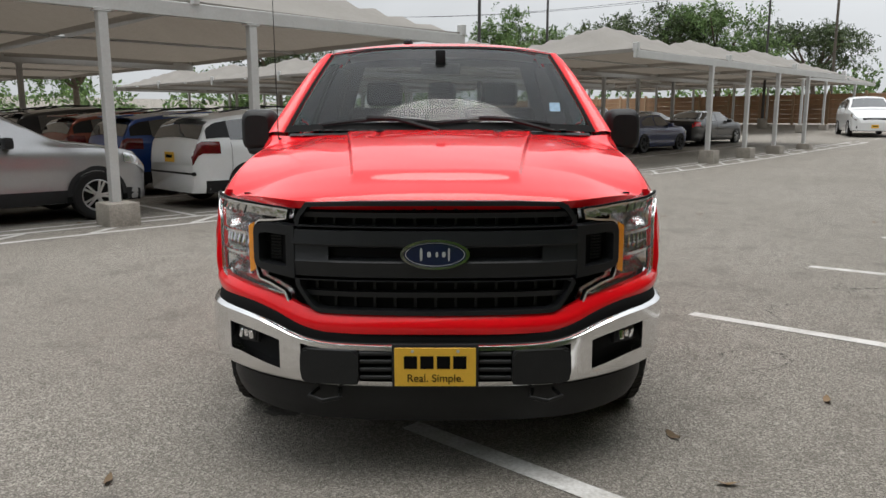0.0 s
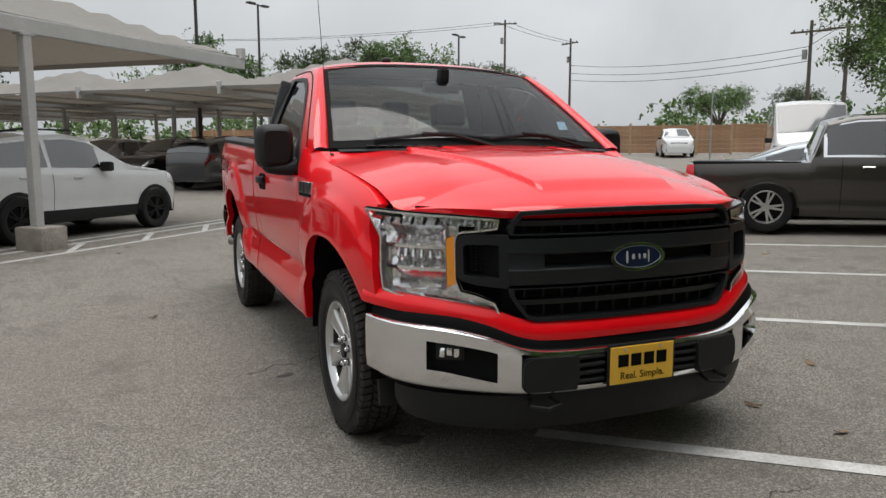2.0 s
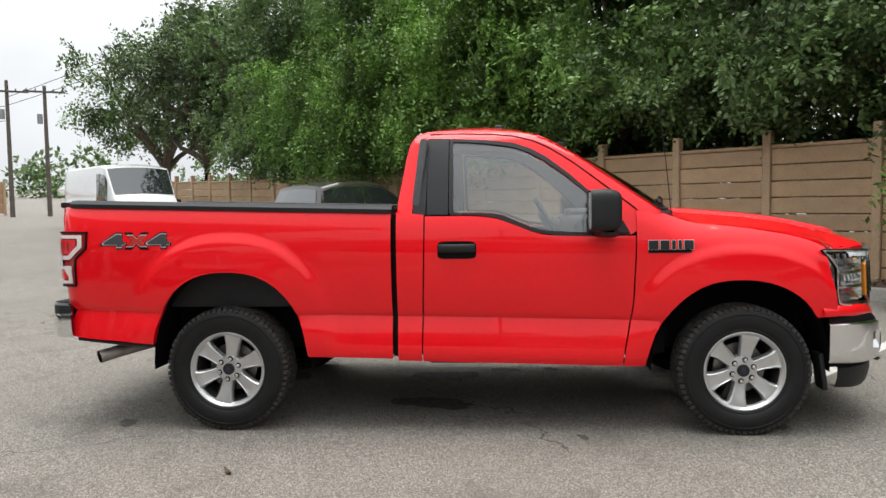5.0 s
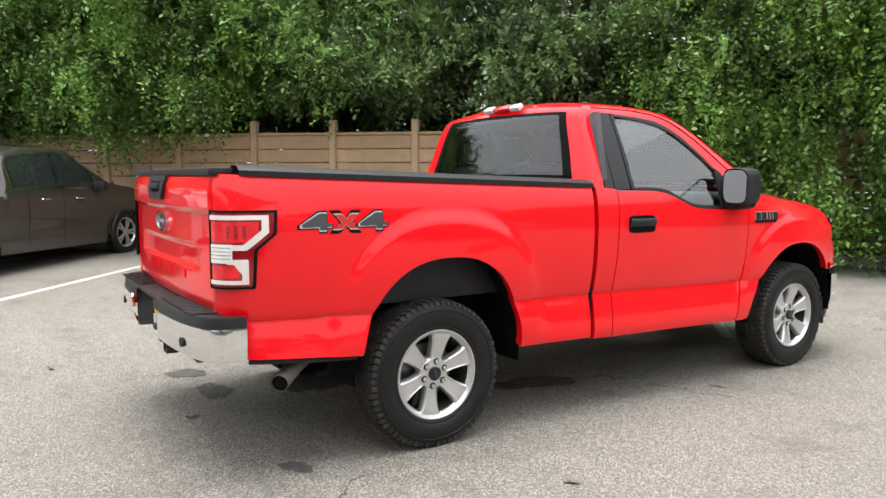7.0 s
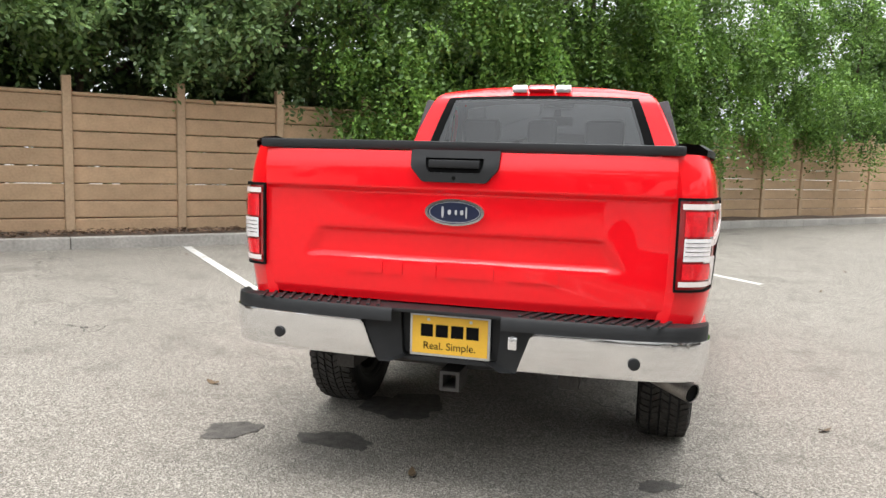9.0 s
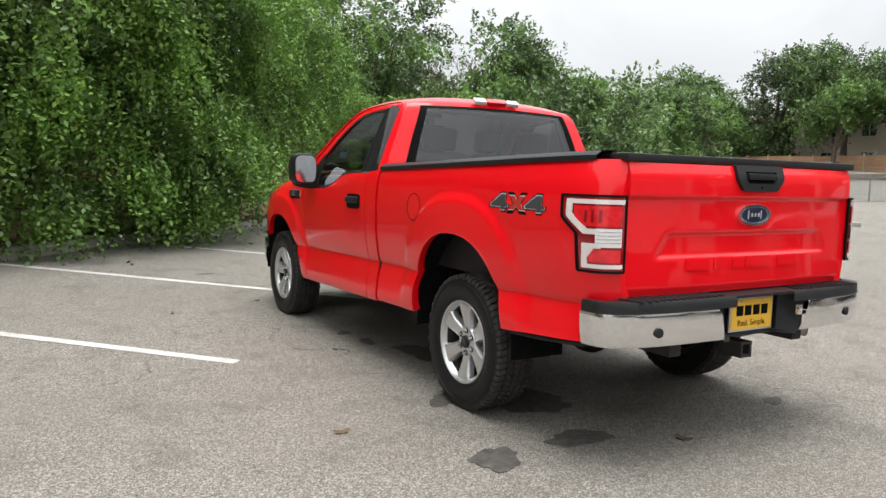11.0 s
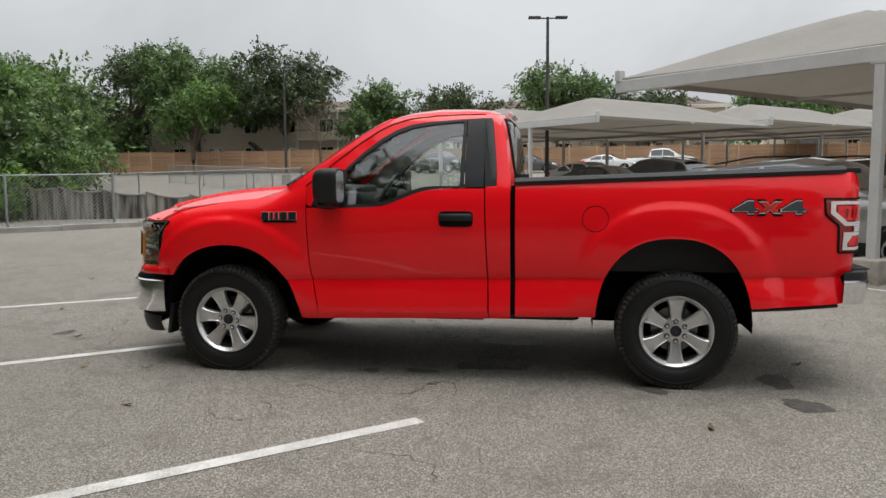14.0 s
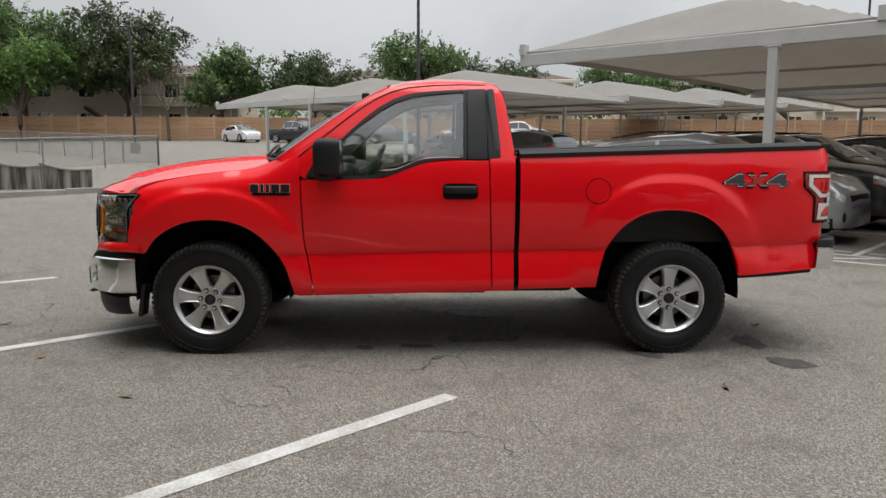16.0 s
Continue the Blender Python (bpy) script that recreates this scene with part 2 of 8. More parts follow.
def add_box(bm, c, s, rot=None, bevel=0.0, seg=2):
    r = bmesh.ops.create_cube(bm, size=1.0)
    vs = r["verts"]
    m = Matrix.Translation(c) @ (rot if rot else Matrix()) @ Matrix.Diagonal((*s, 1))
    bmesh.ops.transform(bm, matrix=m, verts=vs)
    if bevel:
        es = list({e for v in vs for e in v.link_edges})
        bmesh.ops.bevel(bm, geom=es, offset=bevel, segments=seg, affect="EDGES", profile=0.6)
    return vs


def box_bm(c, s, rot=None, bevel=0.0, seg=2):
    bm = bmesh.new()
    add_box(bm, c, s, rot, bevel, seg)
    return bm


def add_tube(bm, pts, r, n=8, cap=True, r2=None):
    """Tube along points; r at the start, r2 at the end."""
    pts = [Vector(p) for p in pts]
    rings = []
    for i, p in enumerate(pts):
        d = (pts[min(i + 1, len(pts) - 1)] - pts[max(i - 1, 0)]).normalized()
        a = d.cross(Vector((0, 0, 1)))
        if a.length < 1e-3:
            a = Vector((1, 0, 0))
        a.normalize()
        b = d.cross(a)
        rr = r if r2 is None else r + (r2 - r) * i / (len(pts) - 1)
        rings.append([bm.verts.new(p + (a * math.cos(k * math.tau / n) + b * math.sin(k * math.tau / n)) * rr) for k in range(n)])
    for q, w in zip(rings, rings[1:]):
        for k in range(n):
            bm.faces.new((q[k], q[(k + 1) % n], w[(k + 1) % n], w[k]))
    if cap:
        bm.faces.new(rings[0][::-1])
        bm.faces.new(rings[-1])
    return bm


def tube_bm(pts, r, n=8, cap=True, r2=None):
    return add_tube(bmesh.new(), pts, r, n, cap, r2)


def add_grid(bm, rows, close_u=False, close_v=False):
    """Quads over rows of points, all of one length."""
    vs = [[bm.verts.new(p) for p in row] for row in rows]
    nr, nc = len(vs), len(vs[0])
    for i in range(nr if close_u else nr - 1):
        for j in range(nc if close_v else nc - 1):
            q = (vs[i][j], vs[i][(j + 1) % nc], vs[(i + 1) % nr][(j + 1) % nc], vs[(i + 1) % nr][j])
            try:
                bm.faces.new(q)
            except ValueError:
                pass
    return vs


def grid_bm(rows, close_u=False, close_v=False):
    bm = bmesh.new()
    add_grid(bm, rows, close_u, close_v)
    return bm


def add_lathe(bm, profile, n, m=None, closed=False):
    """Spins (radius, height) pairs round the local z axis."""
    rows = []
    for r, h in profile:
        row = [Vector((r * math.cos(k * math.tau / n), r * math.sin(k * math.tau / n), h)) for k in range(n)]
        rows.append([m @ p if m else p for p in row])
    add_grid(bm, rows, close_u=closed, close_v=True)
    return bm


def lathe_bm(profile, n, m=None, closed=False):
    return add_lathe(bmesh.new(), profile, n, m, closed)


def add_prism(bm, outline, place, depth, bevel=0.0):
    """A flat outline of (a, b) pairs set by place(a, b, d), thickened from d = 0 to depth."""
    n = len(outline)
    hi = [bm.verts.new((a, b, 0.0)) for a, b in outline]
    top = bm.faces.new(hi)
    lo = [bm.verts.new(place(a, b, 0.0)) for a, b in outline]
    if bevel:
        for v, (a, b) in zip(hi, outline):
            v.co = place(a, b, depth)
    else:
        bmesh.ops.triangulate(bm, faces=[top])
        for v, (a, b) in zip(hi, outline):
            v.co = place(a, b, depth)
    for i in range(n):
        bm.faces.new((lo[i], lo[(i + 1) % n], hi[(i + 1) % n], hi[i]))
    if bevel:
        bmesh.ops.bevel(bm, geom=list(top.edges), offset=bevel, segments=2, affect="EDGES")
    return bm


def prism_bm(outline, place, depth, bevel=0.0):
    return add_prism(bmesh.new(), outline, place, depth, bevel)


def add_ring(bm, outer, inner, place, depth):
    """A frame between two outlines of equal length, thickened."""
    n = len(outer)
    quads = []
    for d in (0.0, depth):
        quads.append(([bm.verts.new(place(a, b, d)) for a, b in outer], [bm.verts.new(place(a, b, d)) for a, b in inner]))
    (o0, i0), (o1, i1) = quads
    for k in range(n):
        j = (k + 1) % n
        bm.faces.new((o1[k], o1[j], i1[j], i1[k]))
        bm.faces.new((o0[k], i0[k], i0[j], o0[j]))
        bm.faces.new((o0[k], o0[j], o1[j], o1[k]))
        bm.faces.new((i0[k], i1[k], i1[j], i0[j]))
    return bm


def ring_bm(outer, inner, place, depth):
    return add_ring(bmesh.new(), outer, inner, place, depth)


def resample(pts, n, closed=True):
    """n points at even steps along a polyline."""
    p = [Vector(q) for q in pts]
    if closed:
        p.append(p[0])
    seg = [(b - a).length for a, b in zip(p, p[1:])]
    total, out, i, acc = sum(seg), [], 0, 0.0
    for k in range(n):
        s = total * k / (n if closed else n - 1)
        while i < len(seg) - 1 and acc + seg[i] < s:
            acc += seg[i]
            i += 1
        out.append(p[i].lerp(p[i + 1], min(1.0, (s - acc) / max(seg[i], 1e-9))))
    return [tuple(q) for q in out]


def interp(x, table):
    """Straight-line reading of a table of (x, value)."""
    if x <= table[0][0]:
        return table[0][1]
    for (a, va), (b, vb) in zip(table, table[1:]):
        if x <= b:
            return va + (vb - va) * (x - a) / (b - a)
    return table[-1][1]


def soft_interp(x, table):
    """Smooth reading of a table (monotone in x), Catmull-Rom slopes."""
    if x <= table[0][0]:
        return table[0][1]
    if x >= table[-1][0]:
        return table[-1][1]
    for i in range(len(table) - 1):
        a, va = table[i]
        b, vb = table[i + 1]
        if x <= b:
            h = b - a
            s0 = (vb - table[i - 1][1]) / (b - table[i - 1][0]) if i else (vb - va) / h
            s1 = (table[i + 2][1] - va) / (table[i + 2][0] - a) if i + 2 < len(table) else (vb - va) / h
            t = (x - a) / h
            return ((2 * t ** 3 - 3 * t ** 2 + 1) * va + (t ** 3 - 2 * t ** 2 + t) * h * s0
                    + (-2 * t ** 3 + 3 * t ** 2) * vb + (t ** 3 - t ** 2) * h * s1)


def step(a, b, x):
    t = min(1.0, max(0.0, (x - a) / (b - a)))
    return t * t * (3 - 2 * t)


def text_part(name, body, size, m, mat, parent, label="", depth=0.002, squeeze=1.0):
    """Writing in the built-in font, turned into a mesh; centred, in the local xy plane."""
    cu = bpy.data.curves.new(name, "FONT")
    cu.body, cu.size, cu.extrude = body, size, depth
    cu.align_x, cu.align_y = "CENTER", "CENTER"
    tmp = bpy.data.objects.new("tmp", cu)
    me = bpy.data.meshes.new_from_object(tmp)
    bpy.data.objects.remove(tmp)
    me.transform(m @ Matrix.Diagonal((squeeze, 1, 1, 1)))
    me.materials.clear()
    me.materials.append(mat)
    ob = new(name, me)
    ob.parent = parent
    return tagged(ob, label)


def ellipse(a, b, n, ca=0.0, cb=0.0, power=2.0):
    out = []
    for k in range(n):
        c, s = math.cos(k * math.tau / n), math.sin(k * math.tau / n)
        out.append((ca + a * math.copysign(abs(c) ** (2 / power), c), cb + b * math.copysign(abs(s) ** (2 / power), s)))
    return out

# ---- ground ----
def asphalt():
    m = bpy.data.materials.new("worn_grey_asphalt")
    m.use_nodes = True
    n, l = m.node_tree.nodes, m.node_tree.links
    b = n["Principled BSDF"]
    b.inputs["Roughness"].default_value = 0.88
    b.inputs["Specular IOR Level"].default_value = 0.3
    co = n.new("ShaderNodeTexCoord")

    def noise_node(scale, detail=5.0, rough=0.55):
        t = n.new("ShaderNodeTexNoise")
        t.inputs["Scale"].default_value, t.inputs["Detail"].default_value, t.inputs["Roughness"].default_value = scale, detail, rough
        l.new(co.outputs["Object"], t.inputs["Vector"])
        return t.outputs["Fac"]

    def mixed(fac, a, c, lo, hi):
        r = n.new("ShaderNodeMapRange")
        r.inputs["From Min"].default_value, r.inputs["From Max"].default_value = lo, hi
        l.new(fac, r.inputs["Value"])
        x = n.new("ShaderNodeMix")
        x.data_type = "RGBA"
        l.new(r.outputs["Result"], x.inputs["Factor"])
        for k, v in (("A", a), ("B", c)):
            if isinstance(v, tuple):
                x.inputs[k].default_value = (*v, 1)
            else:
                l.new(v, x.inputs[k])
        return x.outputs["Result"]

    stones = n.new("ShaderNodeTexVoronoi")
    stones.inputs["Scale"].default_value = 140.0
    l.new(co.outputs["Object"], stones.inputs["Vector"])
    sep = n.new("ShaderNodeSeparateColor")
    l.new(stones.outputs["Color"], sep.inputs["Color"])
    fines = n.new("ShaderNodeTexVoronoi")
    fines.inputs["Scale"].default_value = 300.0
    l.new(co.outputs["Object"], fines.inputs["Vector"])
    sep2 = n.new("ShaderNodeSeparateColor")
    l.new(fines.outputs["Color"], sep2.inputs["Color"])
    grain = mixed(sep2.outputs[0], (0.034, 0.031, 0.027), (0.325, 0.300, 0.262), 0.0, 1.0)
    stone = mixed(sep.outputs[0], grain, (0.50, 0.465, 0.41), 0.56, 1.05)
    patch = mixed(noise_node(0.35, 6), stone, (0.185, 0.169, 0.145), 0.36, 1.1)
    dirt = mixed(noise_node(2.2, 7, 0.7), patch, (0.095, 0.085, 0.074), 0.52, 0.88)
    # hairline cracks
    warp = n.new("ShaderNodeVectorMath")
    warp.operation = "ADD"
    wn_ = n.new("ShaderNodeTexNoise")
    wn_.inputs["Scale"].default_value, wn_.inputs["Detail"].default_value = 1.3, 6.0
    l.new(co.outputs["Object"], wn_.inputs["Vector"])
    l.new(co.outputs["Object"], warp.inputs[0])
    l.new(wn_.outputs["Color"], warp.inputs[1])
    cr = n.new("ShaderNodeTexVoronoi")
    cr.feature = "DISTANCE_TO_EDGE"
    cr.inputs["Scale"].default_value = 0.27
    l.new(warp.outputs[0], cr.inputs["Vector"])
    r = n.new("ShaderNodeMapRange")
    r.inputs["From Min"].default_value, r.inputs["From Max"].default_value = 0.0004, 0.0018
    l.new(cr.outputs["Distance"], r.inputs["Value"])
    broken = n.new("ShaderNodeMath")
    broken.operation = "MAXIMUM"
    r3 = n.new("ShaderNodeMapRange")
    r3.inputs["From Min"].default_value, r3.inputs["From Max"].default_value = 0.43, 0.49
    l.new(noise_node(1.1, 3), r3.inputs["Value"])
    l.new(r.outputs["Result"], broken.inputs[0])
    l.new(r3.outputs["Result"], broken.inputs[1])
    fin = n.new("ShaderNodeMix")
    fin.data_type = "RGBA"
    l.new(broken.outputs[0], fin.inputs["Factor"])
    fin.inputs["A"].default_value = (0.055, 0.051, 0.046, 1)
    l.new(dirt, fin.inputs["B"])
    l.new(fin.outputs["Result"], b.inputs["Base Color"])
    bp = n.new("ShaderNodeBump")
    bp.inputs["Strength"].default_value, bp.inputs["Distance"].default_value = 0.9, 0.008
    l.new(stones.outputs["Distance"], bp.inputs["Height"])
    l.new(bp.outputs["Normal"], b.inputs["Normal"])
    return m


M_ASPH = asphalt()


def build_ground():
    def ticks(dense, far):
        t = list(np.arange(-dense, dense + 0.01, 1.0))
        x = dense
        while x < far:
            x *= 1.25
            t += [x, -x]
        return sorted(t)
    xs, ys = ticks(24, 900), ticks(24, 900)
    rows = [[(x, y, ground_z(x, y)) for y in ys] for x in xs]
    g = part("ground", grid_bm(rows), M_ASPH, label="worn grey asphalt parking lot with fine cracks")
    tagged(g, category="ground", kind="structure")


build_ground()


def paint_line(p, q, width, name="stall_line", label="worn white painted stall line on asphalt"):
    """A painted stripe laid 4 mm over the lot, from p to q."""
    p, q = Vector(p), Vector(q)
    d = (q - p).normalized()
    s = Vector((-d.y, d.x)) * width / 2
    n = max(2, int((q - p).length / 0.5))
    rows = []
    for side in (-1, 1):
        row = []
        for k in range(n + 1):
            c = p.lerp(q, k / n) + s * side
            row.append((c.x, c.y, ground_z(c.x, c.y) + 0.004))
        rows.append(row)
    ob = part(name, grid_bm(rows), M_LINE, label=label)
    return tagged(ob, category="road marking", group="painted stall lines", kind="structure")


M_LINE = material("worn_white_line_paint", (0.66, 0.65, 0.63), 0.8, color2=(0.36, 0.345, 0.32), scale=6, detail=9, bump=0.4, bscale=160)

# ---- the red pickup truck ----
truck = thing("pickup_truck", "bright red regular-cab pickup truck with chrome bumpers, parked on asphalt", "pickup truck", pose(0, 0, 0))
AXLE_R = 3.109
FWX, RWX = (0.028, 0.495, 0.545, 2.3), (3.075, 0.488, 0.612, 2.35)     # arches: middle, half width, height, power
BODY = [(0.40, 0.950), (0.43, 0.975), (0.47, 0.988), (0.54, 0.985), (0.62, 0.974), (0.685, 0.960), (0.700, 0.9575), (0.711, 0.967),
        (0.76, 0.978), (0.86, 0.993), (0.98, 1.001), (1.10, 1.003), (1.20, 0.996), (1.28, 0.982), (1.34, 0.960), (1.40, 0.938)]
PLAN = [(-0.80, -0.20), (-0.62, -0.085), (-0.50, -0.055), (-0.35, -0.036), (-0.1, -0.016), (0.25, -0.003), (0.6, 0.0), (3.6, 0.0),
        (3.9, -0.010), (4.03, -0.028), (4.10, -0.050), (4.15, -0.085), (4.18, -0.125), (4.195, -0.16)]
SEAM = [(-0.56, 1.075), (-0.48, 1.12), (-0.35, 1.165), (-0.1, 1.21), (0.1, 1.235), (0.25, 1.25), (0.36, 1.275), (0.45, 1.31)]


def rake(y):
    return 0.019 * (y - 1.25)


def arch_q(y, z, w):
    yc, a, b, p = w
    dz = max(z - 0.38, 0.0)
    return (abs((y - yc) / a) ** p + (dz / b) ** p) ** (1 / p)


def side_x(y, z):
    """Half width of the body at y along the truck and height z."""
    x = soft_interp(z - rake(y), BODY) + soft_interp(y, PLAN)
    if y < 0.62:
        sz = soft_interp(y, SEAM) if y < 0.45 else 1.31 + (y - 0.45) * 0.15
        sh = min(1.0, max(0.0, (z - (sz - 0.15)) / 0.15))
        x -= 0.07 * sh ** 2.2 * (1 - step(0.35, 0.62, y))
    for w in (FWX, RWX):
        q = arch_q(y, z, w)
        fade = step(0.40, 0.66, z)
        lip = 0.034 - 0.05 * max(0.0, q - 1.03)
        x += max(0.0, lip) * (1 - step(1.29, 1.40, q)) * fade
    return x


def arch_z(y, w):
    yc, a, b, p = w
    d = abs((y - yc) / a)
    return 0.38 + b * (1 - d ** p) ** (1 / p) if d < 1 else None


def side_panel(name, s, y0, y1, top, low, wheel=None, rows=34, step_y=0.035, parent=truck, label=""):
    """One painted panel of the flank between the edges y0(z) and y1(z), with turned-in edges."""
    ys = list(np.linspace(0, 1, max(3, int((y1(1.0) - y0(1.0)) / step_y))))
    if wheel:
        yc, a = wheel[0], wheel[1]
        span0, span1 = y0(0.6), y1(0.6)
        extra = [(yc + a * math.cos(k * math.pi / 36) - span0) / (span1 - span0) for k in range(37)]
        ys = sorted(set(round(t, 4) for t in ys + extra if 0 <= t <= 1))
    grid = []
    for t in ys:
        col = []
        ym = y0(0.8) + (y1(0.8) - y0(0.8)) * t
        zl = low(ym)
        if wheel and arch_z(ym, wheel):
            zl = max(zl, arch_z(ym, wheel))
        zt = top(ym)
        zc = max(0.700 + rake(ym), zl + 0.02)
        low_n = rows // 3
        for i in range(rows + 1):
            if i <= low_n:
                z = zl + (zc - zl) * i / low_n
            else:
                z = zc + 0.012 + (zt - zc - 0.012) * ((i - low_n - 1) / (rows - low_n - 1))
            y = y0(z) + (y1(z) - y0(z)) * t
            col.append(Vector((s * side_x(y, z), y, z)))
        grid.append(col)
    bm = grid_bm(grid)
    # returns of the sheet round the four edges
    def flange(line, d):
        add_grid(bm, [line, [p + Vector((-s * 0.045, *d)) for p in line]])
    flange([c[0] for c in grid], (0, 0.012))
    flange([c[-1] for c in grid], (0, -0.004))
    flange(grid[0], (0.004, 0))
    flange(grid[-1], (-0.004, 0))
    bmesh.ops.remove_doubles(bm, verts=bm.verts[:], dist=0.0005)
    return part(name, bm, M_RED, parent, label, sharp=28)


def sill(y):
    return 0.428 + 0.022 * (y - 1.245)


def door_top(y):
    return soft_interp(y, [(0.60, 1.185), (1.05, 1.188), (1.20, 1.203), (1.33, 1.25), (1.45, 1.293), (1.60, 1.31), (1.9, 1.315), (2.1, 1.335)])


def door_front(z):
    return 0.628 + 0.012 * step(1.2, 0.8, z) + 0.075 * step(0.85, 0.40, z) * 0.8


for s in (-1, 1):
    side_panel("front_fender", s, lambda z: -0.50 + 0.06 * step(0.76, 1.08, z) - 0.02, lambda z: door_front(z) - 0.004,
               lambda y: soft_interp(y, SEAM) if y < 0.45 else 1.31 + (y - 0.45) * 0.12,
               lambda y: 0.70 if y < -0.3 else sill(y), FWX)
    side_panel("door", s, lambda z: door_front(z) + 0.004, lambda z: 1.862 + 0.022 * step(1.3, 0.45, z), door_top, sill)
    side_panel("cab_corner", s, lambda z: 1.870 + 0.022 * step(1.3, 0.45, z), lambda z: 2.035, lambda y: 1.325 + 0.1 * (y - 1.9), sill, rows=30)
    side_panel("bed_side", s, lambda z: 2.068, lambda z: 4.195, lambda y: 1.338 + 0.031 * (y - 2.06),
               lambda y: sill(y) + 0.012 if y < 3.0 else 0.548 + 0.07 * (y - 3.545), RWX, rows=40)

# dark inner shell behind the panel gaps, wheel houses and floor
def shell_box(c, d):
    part("inner_shell", box_bm(c, d), M_DARK, truck, "black inner body shell", smooth=False)


for s in (-1, 1):
    for (ya, yb, za, zb) in ((0.50, 2.60, 0.47, 1.14), (3.56, 4.12, 0.62, 1.25), (1.95, 2.15, 0.5, 1.30)):
        shell_box((s * 0.80, (ya + yb) / 2, (za + zb) / 2), (0.22, yb - ya, zb - za))
shell_box((0, 1.3, 0.53), (1.60, 1.75, 0.14))
shell_box((0, 3.15, 0.72), (1.30, 2.05, 0.10))
shell_box((0, 0.53, 0.80), (1.62, 0.06, 0.62))
shell_box((0, -0.30, 0.98), (1.36, 0.95, 0.12))
shell_box((0, -0.72, 0.75), (1.30, 0.10, 0.60))


def wheel_house(s, w, name):
    yc, a, b, p = w
    arcs = []
    for xi in (0.955, 0.62):
        row = []
        for k in range(31):
            th = math.pi * k / 30
            c, sn = math.cos(th), math.sin(th)
            row.append(Vector((s * xi, yc + (a + 0.012) * math.copysign(abs(c) ** (2 / p), c), 0.38 + (b + 0.012) * abs(sn) ** (2 / p))))
        row.insert(0, Vector((s * xi, yc + a + 0.012, 0.46)))
        row.append(Vector((s * xi, yc - a - 0.012, 0.46)))
        arcs.append(row)
    bm = grid_bm(arcs)
    bm.faces.new([bm.verts.new(p_) for p_ in arcs[1]])
    part(name, bm, M_DARK, truck, "black wheel-house liner")


for s in (-1, 1):
    wheel_house(s, FWX, "wheel_house")
    wheel_house(s, RWX, "wheel_house")


# hood
FRONT = [(0.0, -0.925), (0.15, -0.922), (0.3, -0.912), (0.5, -0.872), (0.65, -0.805), (0.78, -0.712), (0.86, -0.62), (0.915, -0.51), (0.945, -0.42)]
HOODC = [(0.0, 1.092), (0.02, 1.112), (0.075, 1.140), (0.205, 1.188), (0.375, 1.230), (0.625, 1.275), (0.925, 1.306), (1.175, 1.324), (1.4, 1.334)]     # height by distance behind the front edge


def front_y(x):
    return soft_interp(abs(x), FRONT)


RF = 0.155


def build_hood():
    rows = []
    nt, nr = 230, 150
    for j in range(nr + 1):
        r = j / nr
        row = []
        for i in range(nt + 1):
            t = -1 + 2 * i / nt
            ye = -0.53 + (0.45 + 0.53) * r           # along the seam
            xe = side_x(ye, soft_interp(ye, SEAM)) - 0.006
            # front edge bows forward, rear edge bows a little too
            yf_mid = -0.925 + (0.30 + 0.925) * r
            x = xe * t
            yfront = front_y(x * 0.97) + 0.02 * (1 - t * t)
            yrear = 0.30 + 0.15 * abs(t) ** 2.2
            y = yfront + (yrear - yfront) * (r if abs(t) < 1 else r)
            if abs(t) == 1:
                y = ye
            else:
                k = abs(t) ** 8
                y = y * (1 - k) + ye * k
            hc = soft_interp(y - yfront, HOODC)
            se = soft_interp(y, SEAM)
            z = hc - (hc - se) * abs(t) ** 2.7 * (1 if r > 0.0 else 1)
            # raised middle field with a straight front edge, soft shoulders
            ax = abs(x)
            wide = 0.33 + 0.15 * max(0.0, (y - yfront - RF) / (1.15 - RF))
            z += 0.017 * (1 - step(wide - 0.008, wide + 0.008, ax)) * step(RF - 0.05, RF + 0.05, y - yfront)
            z += step(0.05, 0.3, r) * 0.008 * math.exp(-((ax - 0.60) / 0.10) ** 2)
            z -= 0.010 * math.exp(-((ax - 0.315) / 0.022) ** 2) * step(0.70, 0.80, r)
            row.append(Vector((x, y, z)))
        rows.append(row)
    bm = grid_bm(rows)
    lip = rows[0]
    add_grid(bm, [lip, [p + Vector((0, 0.012, -0.03)) for p in lip], [p + Vector((0, 0.06, -0.035)) for p in lip]])
    for col in (0, -1):
        line = [r[col] for r in rows]
        sx = -1 if col else 1
        add_grid(bm, [line, [p + Vector((sx * 0.02, 0, -0.03)) for p in line]])
    part("hood", bm, M_RED, truck, sharp=30)


build_hood()

# ---- cab above the belt ----
XG = [(1.15, 0.985), (1.19, 0.977), (1.33, 0.945), (1.45, 0.90), (1.60, 0.838), (1.75, 0.768), (1.80, 0.738), (1.845, 0.69)]
OUT = [(0.47, 1.325), (0.62, 1.432), (0.80, 1.562), (0.96, 1.675), (1.10, 1.757), (1.20, 1.800), (1.32, 1.826), (1.50, 1.842), (1.70, 1.845),
       (1.86, 1.838), (1.93, 1.815), (1.965, 1.765), (1.985, 1.68), (2.005, 1.55), (2.03, 1.40), (2.035, 1.32)]
INN = [(0.655, 1.19), (0.70, 1.265), (0.86, 1.425), (1.00, 1.556), (1.13, 1.660), (1.23, 1.718), (1.34, 1.756), (1.50, 1.775), (1.70, 1.786),
       (1.83, 1.792), (1.862, 1.785), (1.880, 1.74), (1.90, 1.66), (1.915, 1.54), (1.935, 1.40), (1.945, 1.32)]


